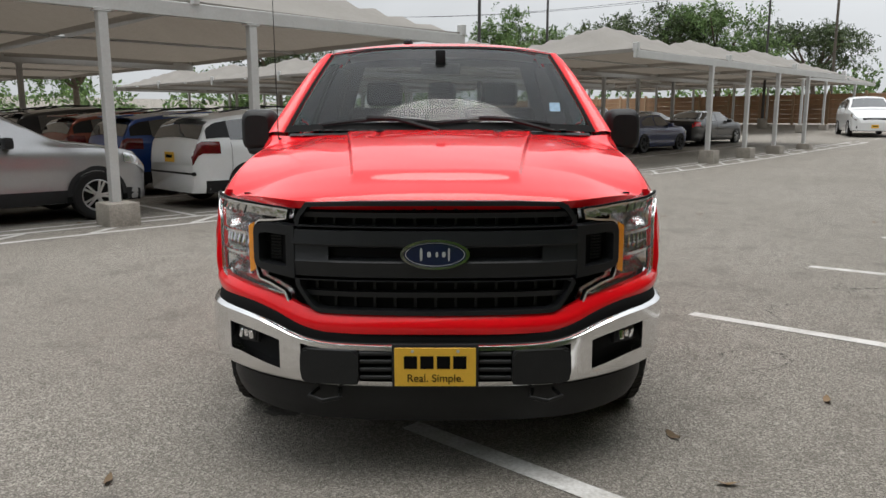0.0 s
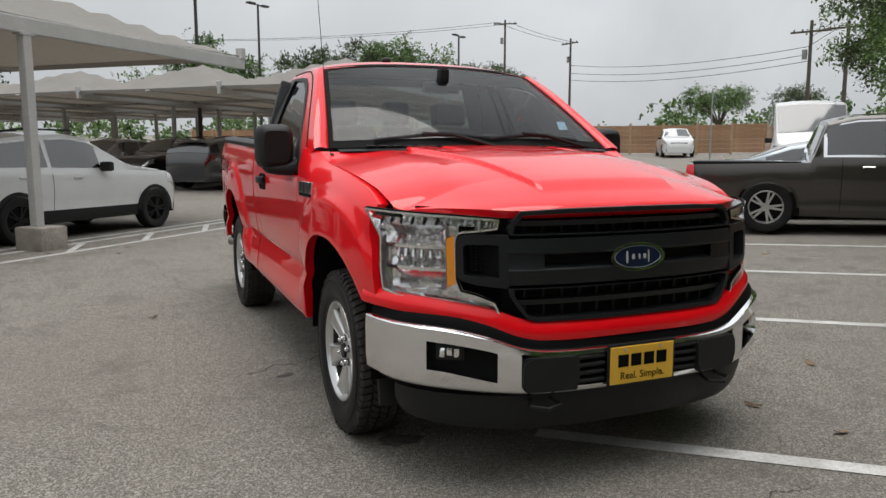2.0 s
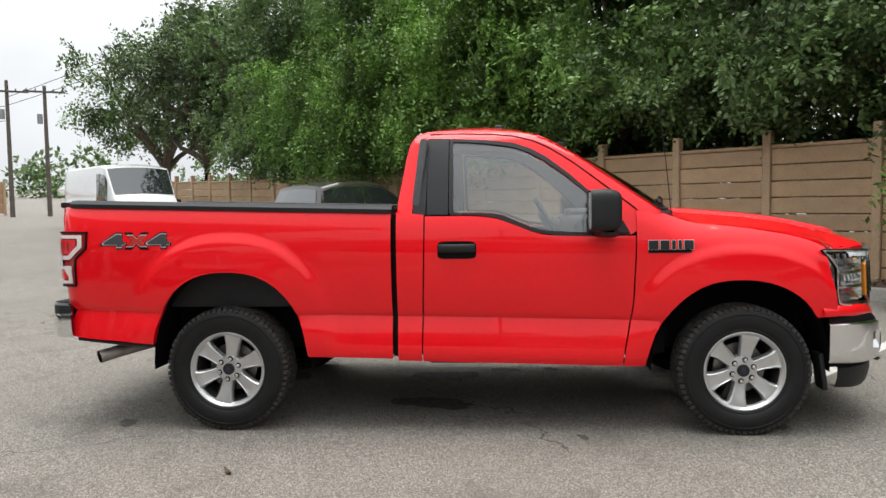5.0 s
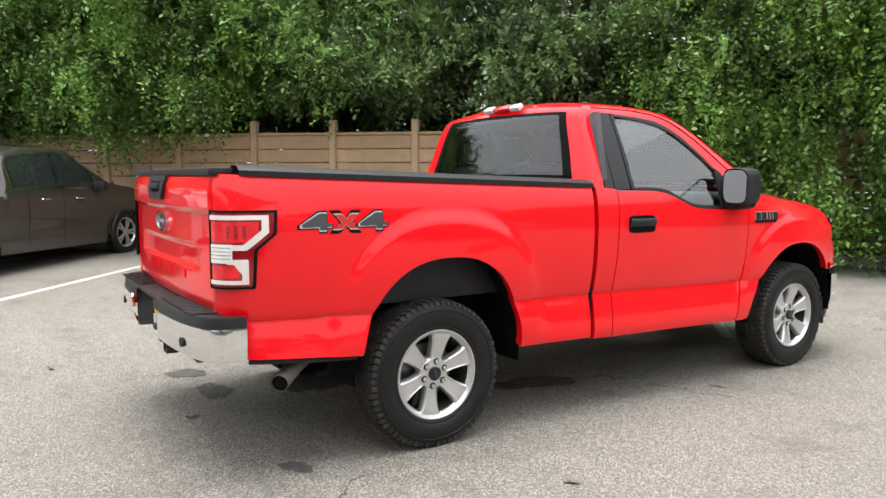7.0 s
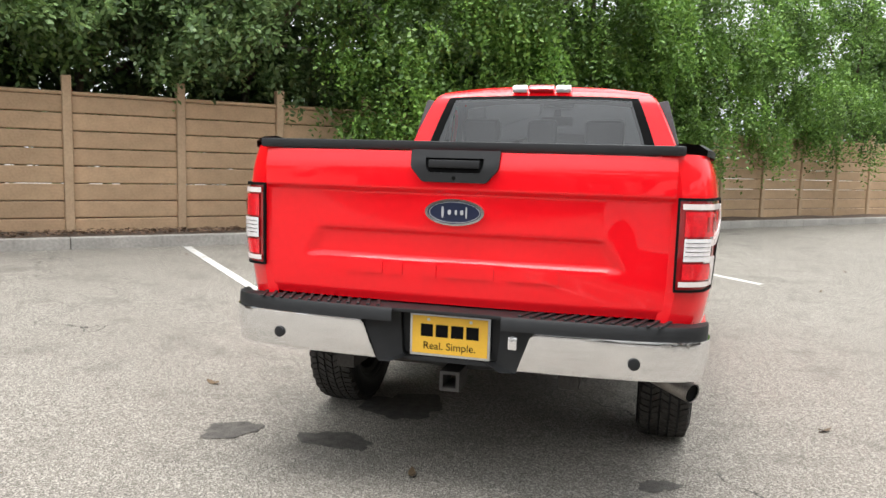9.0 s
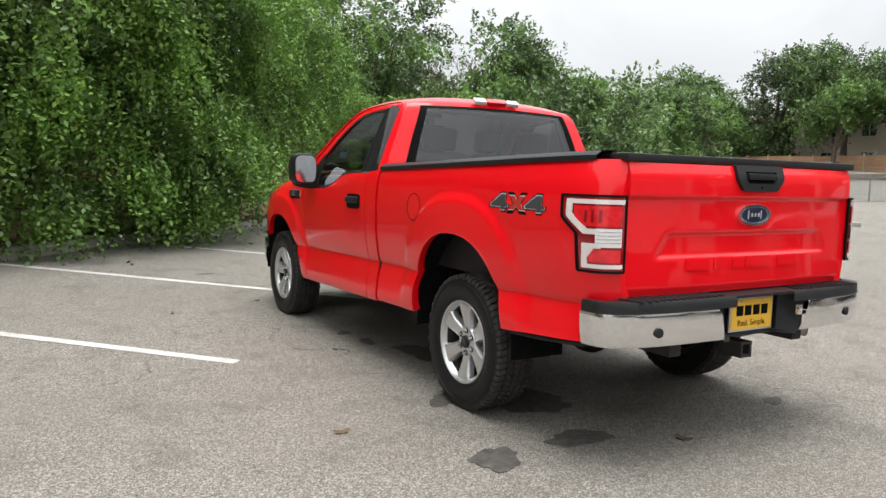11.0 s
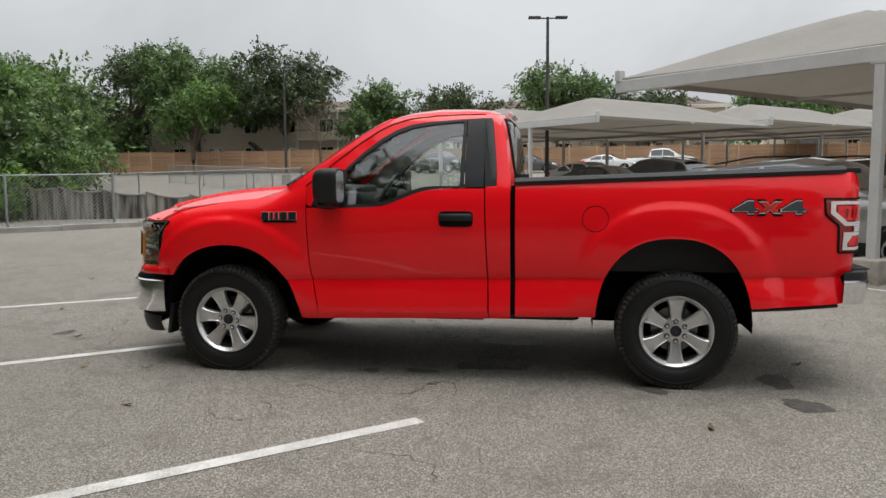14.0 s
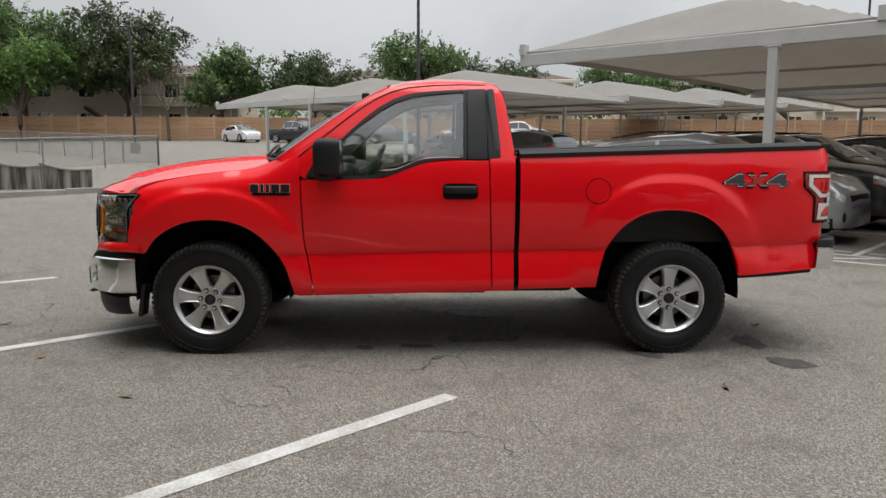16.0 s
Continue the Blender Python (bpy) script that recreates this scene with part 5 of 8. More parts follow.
curve = rb_curve()
for s in (-1, 1):
    cs = [p for p in curve if p.x >= 0.262]
    rows = []
    for f, d in ((0, -0.04), (0.03, -0.012), (0.10, -0.006), (0.45, 0.003), (0.88, 0.008), (0.97, 0.006), (1, -0.02)):
        row = []
        for i, p in enumerate(cs):
            q0, q1 = cs[max(0, i - 1)], cs[min(len(cs) - 1, i + 1)]
            t = (q1 - q0).normalized()
            n_ = Vector((-t.y, t.x)) if True else None
            if n_.y < 0 and abs(n_.y) > abs(n_.x):
                n_ = -n_
            if n_.x < 0:
                n_ = -n_ if p.x > 0.9 else n_
            inner = step(0.262, 0.34, p.x)
            zb = 0.578 + (1 - inner) * 0.0 - 0.0 * p.x
            zt = 0.738 - 0.015 * (1 - inner)
            x_in = p.x + (1 - step(0.262, 0.36, p.x)) * 0.055 * f
            row.append(Vector((s * (x_in + n_.x * d), p.y + n_.y * d, zb + (zt - zb) * f)))
        rows.append(row)
    part("chrome_corner", grid_bm(rows), M_CHROME, rb, "polished chrome bumper corner", sharp=50)
    rows = []
    for f, z in ((0.0, 0.734), (0.0, 0.772), (0.06, 0.785), (0.5, 0.785), (1.0, 0.782)):
        row = []
        for p in [q for q in curve if q.x >= 0.20]:
            c = Vector((min(p.x, 0.90), 4.17))
            w_ = Vector((p.x, p.y)).lerp(c, f)
            row.append(Vector((s * w_.x, w_.y, z)))
        rows.append(row)
    part("step_pad", grid_bm(rows), M_TRIM, rb, "black ribbed step pad", sharp=40)
    bm = bmesh.new()
    for k in range(13):
        x = 0.30 + k * 0.042
        add_box(bm, (s * x, 4.245, 0.789), (0.014, 0.13, 0.008), pose(0, 0, 0, 0, 0, s * 18), bevel=0.002, seg=1)
    part("step_ribs", bm, M_TRIM, rb)
    part("sensor", lathe_bm([(0.022, -0.004), (0.022, 0.012), (0.016, 0.014), (0.0, 0.013)], 20, pose(s * 0.70, 4.308, 0.648, -90, 0, -s * 12)), M_TRIM, rb, "round grey parking sensor")
cen = densify([(-0.275, 0.570), (0.275, 0.570), (0.285, 0.60), (0.335, 0.72), (0.345, 0.775), (-0.345, 0.775), (-0.335, 0.72), (-0.285, 0.60)], 80)
cin = densify([(-0.186, 0.586), (0.186, 0.586), (0.192, 0.60), (0.20, 0.70), (0.205, 0.772), (-0.205, 0.772), (-0.20, 0.70), (-0.192, 0.60)], 80)
part("plate_surround", ring_bm(cen, cin, lambda a, b, d: Vector((a, 4.225 + d * (1.0 if abs(a) > 0.21 else 0.35) - 0.05 * (b - 0.57), b)), 0.095), M_TRIM, rb, "black plate surround")
part("plate_recess", box_bm((0, 4.215, 0.68), (0.40, 0.02, 0.18)), M_TRIM, rb)
part("centre_step", box_bm((0, 4.235, 0.778), (0.66, 0.17, 0.016), bevel=0.005), M_TRIM, rb)
plate(pose(0, 4.250, 0.676, 90, 0, 180), "rear_plate", "yellow dealer plate in a silver frame", M_RIM)
part("plate_lamp", box_bm((-0.262, 4.332, 0.69), (0.035, 0.02, 0.05), bevel=0.006), M_LAMPIN, rb, "small grey plate lamp")
part("tow_receiver", ring_bm(densify([(-0.04, -0.04), (0.04, -0.04), (0.04, 0.04), (-0.04, 0.04)], 16), densify([(-0.027, -0.027), (0.027, -0.027), (0.027, 0.027), (-0.027, 0.027)], 16),
                                  lambda a, b, d: Vector((a, 4.10 + d, 0.49 + b)), 0.14), M_FRAME, truck, "square black tow receiver")
part("hitch_beam", tube_bm([(-0.55, 4.0, 0.54), (-0.3, 4.02, 0.52), (0.3, 4.02, 0.52), (0.55, 4.0, 0.54)], 0.028, 10), M_FRAME, truck)
part("exhaust_pipe", tube_bm([(-0.50, 2.2, 0.46), (-0.52, 3.35, 0.54), (-0.60, 3.60, 0.53), (-0.77, 3.80, 0.49), (-0.935, 3.945, 0.455)], 0.040, 16, cap=False), M_EXH, truck, "dull steel exhaust tailpipe")
part("exhaust_bore", lathe_bm([(0.036, 0.0), (0.034, -0.01), (0.0, -0.012)], 16, Matrix.Translation((-0.933, 3.943, 0.4555)) @ Vector((-0.175, 0.155, -0.03)).to_track_quat("Z", "Y").to_matrix().to_4x4()), M_BLACK, truck)

# chassis, axles, springs
for s in (-1, 1):
    part("frame_rail", box_bm((s * 0.46, 1.75, 0.56), (0.08, 4.9, 0.14), bevel=0.01), M_FRAME, truck)
    part("leaf_spring", tube_bm([(s * 0.58, 2.45, 0.58), (s * 0.58, 2.8, 0.47), (s * 0.58, AXLE_R, 0.44), (s * 0.58, 3.5, 0.50), (s * 0.58, 3.85, 0.62)], 0.03, 8), M_FRAME, truck)
    part("damper", tube_bm([(s * 0.55, 2.95, 0.42), (s * 0.50, 2.80, 0.80)], 0.03, 10), M_FRAME, truck)
    part("control_arm", tube_bm([(s * 0.45, 0.05, 0.45), (s * 0.75, 0.0, 0.36)], 0.03, 8), M_FRAME, truck)
    # lower black sill tube under the doors and the mud shield behind the front wheel
    part("rocker_trim", box_bm((s * 0.90, 1.25, 0.435), (0.05, 1.20, 0.03), bevel=0.008), M_TRIM, truck)
    part("front_mud_shield", box_bm((s * 0.86, -0.46, 0.37), (0.12, 0.03, 0.22), pose(0, 0, 0, -8, 0, 0), bevel=0.01), M_TRIM, truck, "black mud shield")
    # black edge under the bed's tail
    part("bed_lower_edge", tube_bm([(s * 0.955, 3.57, 0.535), (s * 0.95, 3.8, 0.548), (s * 0.92, 4.08, 0.570)], 0.013, 8), M_TRIM, truck)
    part("cab_gap", box_bm((s * 0.93, 2.052, 0.90), (0.06, 0.028, 0.86)), M_BLACK, truck, "dark gap between cab and bed")
part("rear_axle", tube_bm([(-0.80, AXLE_R, 0.38), (0.80, AXLE_R, 0.38)], 0.045, 12), M_FRAME, truck)
part("differential", lathe_bm([(0.0, -0.14), (0.10, -0.12), (0.15, -0.04), (0.15, 0.04), (0.10, 0.12), (0.0, 0.14)], 16, pose(0, AXLE_R, 0.38, 90)), M_FRAME, truck)
part("drive_shaft", tube_bm([(0.05, 0.6, 0.48), (0, AXLE_R, 0.40)], 0.04, 10), M_FRAME, truck)
part("gearbox", box_bm((0, 0.55, 0.50), (0.5, 0.9, 0.22), bevel=0.06), M_FRAME, truck)
part("front_axle", tube_bm([(-0.80, 0, 0.38), (0.80, 0, 0.38)], 0.03, 10), M_FRAME, truck)
part("fuel_tank", box_bm((0.45, 2.0, 0.48), (0.5, 1.0, 0.20), bevel=0.05), M_FRAME, truck)
part("spare_wheel", lathe_bm([(0.20, -0.09), (0.36, -0.09), (0.38, 0), (0.36, 0.09), (0.20, 0.09)], 32, pose(0, 3.75, 0.60)), M_TYRE, truck, "spare tyre slung under the bed")


# ---- wheels ----
def build_wheel():
    w = new("wheel")
    w.parent = truck
    tagged(w, "black all-terrain tyre on a six-spoke silver rim")
    R, n = 0.388, 144

    def on(r, ang, h):
        return Vector((r * math.cos(ang), r * math.sin(ang), h))

    # carcass: local z is the axle, + outwards; rim guard, bead and shoulder ribs in the profile
    half = [(0.230, 0.094), (0.236, 0.108), (0.248, 0.114), (0.254, 0.113), (0.262, 0.119), (0.290, 0.1255), (0.318, 0.1255),
            (0.331, 0.1225), (0.333, 0.1255), (0.338, 0.1250), (0.340, 0.1205), (0.352, 0.1165), (0.364, 0.109), (0.373, 0.098)]
    prof = half + [(0.3745, 0.05), (0.375, 0.0), (0.3745, -0.05)] + [(r, -h) for r, h in half[::-1]]
    tyre = part("tyre", lathe_bm(prof, n), M_TYRE, w, "black rubber tyre with ribbed sidewall", sharp=28)
    # tread: five ribs of skewed blocks, the outer ones lapping over the shoulder
    bm = bmesh.new()
    count = 66
    ribs = ((-0.104, -0.070), (-0.060, -0.027), (-0.017, 0.017), (0.027, 0.060), (0.070, 0.104))
    for j, (h0, h1) in enumerate(ribs):
        outer = j in (0, 4)
        for k in range(count):
            a0 = (k + 0.33 * (j % 3)) * math.tau / count
            a1 = a0 + math.tau / count * (0.72 if outer else 0.78)
            skew = (0.28, -0.55, 0.6, 0.55, -0.28)[j] * math.tau / count
            long_ = 0.006 if outer and k % 2 else 0.0
            e0, e1 = (h0 - long_ if j == 0 else h0), (h1 + long_ if j == 4 else h1)

            def crown(h):
                return R - 0.0065 * (abs(h) / 0.1) ** 2.6
            top, base = [], []
            for h, a in ((e0, a0), (e0, a1), (e1, a1 + skew), (e1, a0 + skew)):
                top.append(bm.verts.new(on(crown(h), a, h * 0.985)))
                base.append(bm.verts.new(on(0.371, a, h)))
            bm.faces.new(top)
            for i in range(4):
                bm.faces.new((base[i], base[(i + 1) % 4], top[(i + 1) % 4], top[i]))
            if outer:
                s_ = 1 if j == 4 else -1
                he = e1 if j == 4 else e0
                pts = [(crown(he), a0, he), (crown(he), a1, he), (0.357 if k % 2 else 0.362, a1 - 0.004, s_ * 0.1165), (0.357 if k % 2 else 0.362, a0 + 0.004, s_ * 0.1165)]
                sk = skew if j == 4 else 0.0
                f = [bm.verts.new(on(r, a + sk, h)) for r, a, h in pts]
                g = [bm.verts.new(on(r - 0.008, a + sk, h - s_ * 0.006)) for r, a, h in pts]
                bm.faces.new(f)
                for i in range(4):
                    bm.faces.new((g[i], g[(i + 1) % 4], f[(i + 1) % 4], f[i]))
    part("tread", bm, M_TREAD, tyre, "dusty grey-black tread blocks", smooth=False)
    # raised sidewall marks: plain bars in two arcs
    bm = bmesh.new()
    for start, cnt in ((0.5, 9), (3.5, 7)):
        for k in range(cnt):
            a = start + k * 0.105
            wd = 0.034 if k % 3 else 0.052
            for b0, b1, r0, r1 in ((0.0, wd, 0.292, 0.316),):
                quad = [on(r, a + b, 0.1273) for r, b in ((r0, b0), (r1, b0 + 0.012), (r1, b1 + 0.012), (r0, b1))]
                lo = [q - Vector((0, 0, 0.004)) for q in quad]
                q = [bm.verts.new(v) for v in quad]
                l_ = [bm.verts.new(v) for v in lo]
                bm.faces.new(q)
                for i in range(4):
                    bm.faces.new((l_[i], l_[(i + 1) % 4], q[(i + 1) % 4], q[i]))
    part("sidewall_bars", bm, M_TYRE, tyre, "raised black sidewall bars", smooth=False)
    rim = new("rim")
    rim.parent = w
    tagged(rim, "silver six-spoke alloy rim")
    part("rim_lip", lathe_bm([(0.232, 0.096), (0.2365, 0.106), (0.234, 0.112), (0.228, 0.113), (0.222, 0.108), (0.217, 0.099), (0.211, 0.094), (0.207, 0.080)], 72), M_RIM, rim)
    # barrel takes dark steel: shade inside the wheel put into its colour
    part("barrel", lathe_bm([(0.208, 0.082), (0.200, 0.03), (0.198, -0.03), (0.205, -0.09), (0.234, -0.098)], 56), M_FRAME, rim, "barrel coloured dark for the shade inside the rim")
    part("disc_brake", lathe_bm([(0.0, -0.005), (0.150, -0.005), (0.150, -0.03), (0.0, -0.03)], 40), M_STEEL, rim, "grey steel brake disc")
    part("brake_caliper", box_bm((-0.115, 0.095, 0.0), (0.09, 0.10, 0.06), pose(0, 0, 0, 0, 0, 45), bevel=0.01), M_FRAME, rim)
    # black disc added in place of the shade behind the spokes
    part("wheel_back", lathe_bm([(0.0, -0.06), (0.20, -0.06)], 40), M_BLACK, rim, "black disc standing for shade behind the spokes")
    part("hub", lathe_bm([(0.088, 0.030), (0.086, 0.066), (0.078, 0.076), (0.050, 0.080), (0.0, 0.080)], 40), M_RIM, rim)
    # flat-faced spokes, widening to the lip, with chamfered flanks
    for k in range(6):
        a = k * math.tau / 6 + math.tau / 12
        rows = []
        for r, wd, h in ((0.050, 0.036, 0.074), (0.085, 0.037, 0.077), (0.115, 0.039, 0.083), (0.150, 0.044, 0.091), (0.180, 0.051, 0.097), (0.202, 0.060, 0.099), (0.214, 0.071, 0.097)):
            dip = 0.0035 if r < 0.2 else 0.0015
            rows.append([Vector((r, e * wd, h + dz)) for e, dz in ((-1.0, -0.045), (-0.97, -0.012), (-0.84, -0.002), (-0.76, 0.0), (-0.66, -dip), (0, -dip * 1.2), (0.66, -dip), (0.76, 0.0), (0.84, -0.002), (0.97, -0.012), (1.0, -0.045))])
        bm = grid_bm(rows)
        bmesh.ops.transform(bm, matrix=pose(0, 0, 0, 0, 0, math.degrees(a)), verts=bm.verts[:])
        part("spoke", bm, M_RIM, rim, sharp=30)
        c = pose(0.064 * math.cos(a), 0.064 * math.sin(a), 0)
        nut = part("lug_nut", lathe_bm([(0.0115, 0.070), (0.0115, 0.090), (0.009, 0.098), (0.0, 0.100)], 12, c), M_CHROME, rim, "bright chrome lug nut")
        part("nut_seat", lathe_bm([(0.017, 0.0795), (0.0165, 0.0815), (0.011, 0.0815)], 16, c), M_BLACK, nut, "dark lug seat")
    part("centre_cap", lathe_bm([(0.036, 0.078), (0.036, 0.088), (0.033, 0.092), (0.0, 0.093)], 32), M_TRIM, rim, "black centre cap")
    part("cap_badge", prism_bm(ellipse(0.022, 0.010, 24), lambda a, b, d: Vector((a, b, 0.0925 + d)), 0.002), M_BADGE, rim)
    return w


wheel = build_wheel()
SPIN = ((-1, 0.0, 20), (1, 0.0, -8), (-1, AXLE_R, 20), (1, AXLE_R, 30))
for i, (s, y, spin) in enumerate(SPIN):
    m = pose(s * 0.850, y, 0.381) @ pose(0, 0, 0, 0, 90 * s, 0) @ pose(0, 0, 0, 0, 0, spin)
    if i == 0:
        wheel.matrix_local = m
    else:
        copy_thing(wheel, m)

# ---- mirrors, handles, fuel door, badges ----
for s in (-1, 1):
    mir = new("door_mirror")
    mir.parent = truck
    tagged(mir, "large black door mirror")
    shell = bmesh.new()
    rows = []
    for f, sc in ((0.0, 0.70), (0.06, 0.84), (0.18, 0.94), (0.45, 1.0), (0.8, 0.99), (0.95, 0.965), (1.0, 0.93)):
        rows.append([Vector((s * (1.078 + a * sc), 0.735 + 0.17 * f - 0.02 * abs(a) * (1 - f), 1.335 + b * sc)) for a, b in ellipse(0.099, 0.122, 44, power=4.2)])
    add_grid(shell, rows, close_v=True)
    shell.faces.new([shell.verts.new(p) for p in rows[0]])
    part("mirror_shell", shell, M_TRIM, mir, sharp=50)
    part("mirror_glass", prism_bm(ellipse(0.086, 0.106, 44, power=4.2), lambda a, b, d: Vector((s * (1.078 + a), 0.900 + d, 1.335 + b)), 0.003), M_CHROME, mir, "silver mirror glass")
    arm = bmesh.new()
    rows = []
    for x, hw, hz, zc in ((0.945, 0.085, 0.062, 1.232), (0.985, 0.075, 0.046, 1.222), (1.03, 0.068, 0.036, 1.214), (1.08, 0.062, 0.030, 1.212), (1.13, 0.050, 0.022, 1.216), (1.145, 0.03, 0.010, 1.222)):
        rows.append([Vector((s * x, 0.80 + a, zc + b)) for a, b in ellipse(hw, hz, 20, power=3)])
    part("mirror_arm", grid_bm(rows, close_v=True), M_TRIM, mir)
    # door handle
    hy, hz = 1.673, 1.112
    hnd = new("door_handle")
    hnd.parent = truck
    tagged(hnd, "black door handle with dark cup")
    cup = ellipse(0.115, 0.052, 40, hy, hz, 6)
    part("handle_cup", prism_bm(cup, lambda a, b, d: Vector((s * (side_x(a, b) - 0.004 + d), a, b)), 0.007), M_BLACK, hnd)
    rows = []
    for k in range(13):
        f = k / 12
        y = hy - 0.108 + 0.216 * f
        lift = 0.012 + 0.020 * math.sin(math.pi * f) ** 0.5
        rows.append([Vector((s * (side_x(y, hz) + lift + c * 0.008), y, hz + 0.012 + b)) for b, c in ellipse(0.024, 1.0, 10)])
    part("handle_grip", grid_bm(rows, close_v=True), M_TRIM, hnd)
    # wheel-arch black lip, body badges as plain bars, 4x4 letters
    fbad = new("fender_badge")
    fbad.parent = truck
    tagged(fbad, "silver and black fender badge")
    flank = lambda a, b, d: Vector((s * (side_x(a, b) - 0.002 + d), a, b))
    part("badge_ground", prism_bm(densify([(0.318, 1.084), (0.562, 1.084), (0.562, 1.104), (0.318, 1.104)], 30), flank, 0.007), M_BLACK, fbad, "black badge backing")
    for c, w in ((0.332, 0.052), (0.382, 0.018), (0.418, 0.020), (0.468, 0.050), (0.532, 0.054)):
        for grow, lift, mt, nm in ((0.0025, 0.007, M_SILVER, "bar_edge"), (0.0, 0.010, M_GRILLE, "badge_bar")):
            o = densify([(c - w / 2 - grow, 1.104 - grow), (c + w / 2 + grow, 1.104 - grow), (c + w / 2 + grow, 1.156 + grow), (c - w / 2 - grow, 1.156 + grow)], 24)
            part(nm, prism_bm(o, flank, lift), mt, fbad, "" if lift > 0.008 else "bright metal bar edge")
    rot = Matrix(((0, 0, s, 0), (s, 0, 0, 0), (0, 1, 0, 0), (0, 0, 0, 1)))
    for ch, yy, mat in (("4", 3.640 - s * 0.142, M_STICK), ("x", 3.640, M_STICKRED), ("4", 3.640 + s * 0.142, M_STICK)):
        yy2 = yy
        for grow, tall, lift, mt, nm in ((1.12, 1.20, 0.0, M_BLACK, "decal_outline"), (1.0, 1.02, 0.0010, M_STICKEDGE, "decal_edge"), (0.92, 0.88, 0.0020, mat, "decal_letter")):
            m = Matrix.Translation((s * (side_x(yy2, 1.19) + 0.0025 + lift), yy2, 1.190)) @ rot
            if ch == "4":
                o = [(-0.070, -0.012), (0.010, 0.040), (0.045, 0.040), (0.045, -0.008), (0.066, -0.008), (0.066, -0.026), (0.045, -0.026), (0.045, -0.042), (0.012, -0.042), (0.012, -0.026), (-0.070, -0.026)]
            else:
                o = [(-0.062, 0.036), (-0.020, 0.036), (0.002, 0.012), (0.024, 0.036), (0.066, 0.036), (0.026, -0.004), (0.066, -0.040), (0.022, -0.040), (0.0, -0.018), (-0.022, -0.040), (-0.064, -0.040), (-0.022, -0.004)]
            cx = sum(p[0] for p in o) / len(o)
            if ch == "x":
                grow, tall = (1.14, 1.34) if grow > 1.05 else (grow * 0.93, tall * 0.94)
            o = [((p[0] - cx) * grow + cx + (0.002 if grow < 1 else 0), p[1] * tall) for p in o]
            bm = bmesh.new()
            add_prism(bm, densify(o, 70), lambda a, b, d: Vector((s * (side_x(yy + s * a * 1.12, 1.19 + b * 1.05) - 0.002 + d), yy + s * a * 1.12, 1.19 + b * 1.05)), 0.0045 + lift)
            part(nm, bm, mt, truck, "black 4x4 decal with grey and red letters", smooth=False)
ring = ring_bm(ellipse(0.085, 0.085, 48, 2.585, 1.115), ellipse(0.080, 0.080, 48, 2.585, 1.115), lambda a, b, d: Vector((side_x(a, b) - 0.010 + d, a, b)), 0.0108)
part("fuel_door_gap", ring, M_BLACK, truck, "round fuel door seam")

# ---- cabin ----
part("dashboard", box_bm((0, 0.74, 1.14), (1.66, 0.46, 0.30), bevel=0.09, seg=4), M_DASH, truck, "dark grey dashboard")
part("instrument_hood", box_bm((0.40, 0.80, 1.285), (0.42, 0.26, 0.10), bevel=0.04, seg=3), M_DASH, truck)
part("rear_pillar_lining", box_bm((-0.80, 1.90, 1.56), (0.16, 0.05, 0.44), pose(0, 0, 0, 6, 16, 0), bevel=0.02), M_SEAT, truck)
part("rear_pillar_lining", box_bm((0.80, 1.90, 1.56), (0.16, 0.05, 0.44), pose(0, 0, 0, 6, -16, 0), bevel=0.02), M_SEAT, truck)
part("cabin_back", box_bm((0, 1.97, 1.14), (1.62, 0.05, 0.42)), M_DASH, truck)
st = bmesh.new()
tor = []
for k in range(40):
    a = k * math.tau / 40
    tor.append([Vector(((0.185 + 0.016 * math.cos(b)) * math.cos(a), (0.185 + 0.016 * math.cos(b)) * math.sin(a), 0.016 * math.sin(b))) for b in np.linspace(0, math.tau, 9)[:-1]])
add_grid(st, tor, close_u=True, close_v=True)
add_box(st, (0, -0.02, -0.02), (0.15, 0.13, 0.05), bevel=0.02)
add_box(st, (0, -0.01, -0.005), (0.34, 0.035, 0.02), bevel=0.006)
bmesh.ops.transform(st, matrix=pose(0.40, 1.06, 1.245, -62, 0, 180), verts=st.verts[:])
part("steering_wheel", st, M_DASH, truck, "black steering wheel")
part("steering_column", tube_bm([(0.40, 1.04, 1.235), (0.40, 0.75, 1.10)], 0.05, 10), M_DASH, truck)
for x, wd in ((-0.42, 0.52), (0.0, 0.26), (0.42, 0.52)):
    part("seat_base", box_bm((x, 1.52, 0.90), (wd, 0.52, 0.20), bevel=0.06, seg=3), M_SEAT, truck, "grey cloth seat")
    part("seat_back", box_bm((x, 1.82, 1.20), (wd, 0.18, 0.56), pose(0, 0, 0, -12), bevel=0.07, seg=3), M_SEAT, truck)
    part("headrest", box_bm((x, 1.875, 1.575), (0.26 if wd > 0.3 else 0.20, 0.11, 0.17), pose(0, 0, 0, -8), bevel=0.045, seg=3), M_SEAT, truck)
part("rear_view_mirror", box_bm((0, 1.02, 1.70), (0.24, 0.03, 0.07), bevel=0.012), M_TRIM, truck)
part("mirror_stalk", box_bm((0, 0.99, 1.765), (0.06, 0.06, 0.09), bevel=0.01), M_TRIM, truck)
part("window_sticker", prism_bm([(-0.03, -0.025), (0.03, -0.025), (0.03, 0.025), (-0.03, 0.025)], lambda a, b, d: Vector((0.655 + a, 0.655 + b * 0.75 + d, 1.465 + b)), 0.002), M_STICKBLUE, truck, "small blue and white windscreen sticker")
for s in (-1, 1):
    part("door_trim", box_bm((s * 0.88, 1.25, 0.98), (0.05, 1.15, 0.42), bevel=0.02), M_DASH, truck)


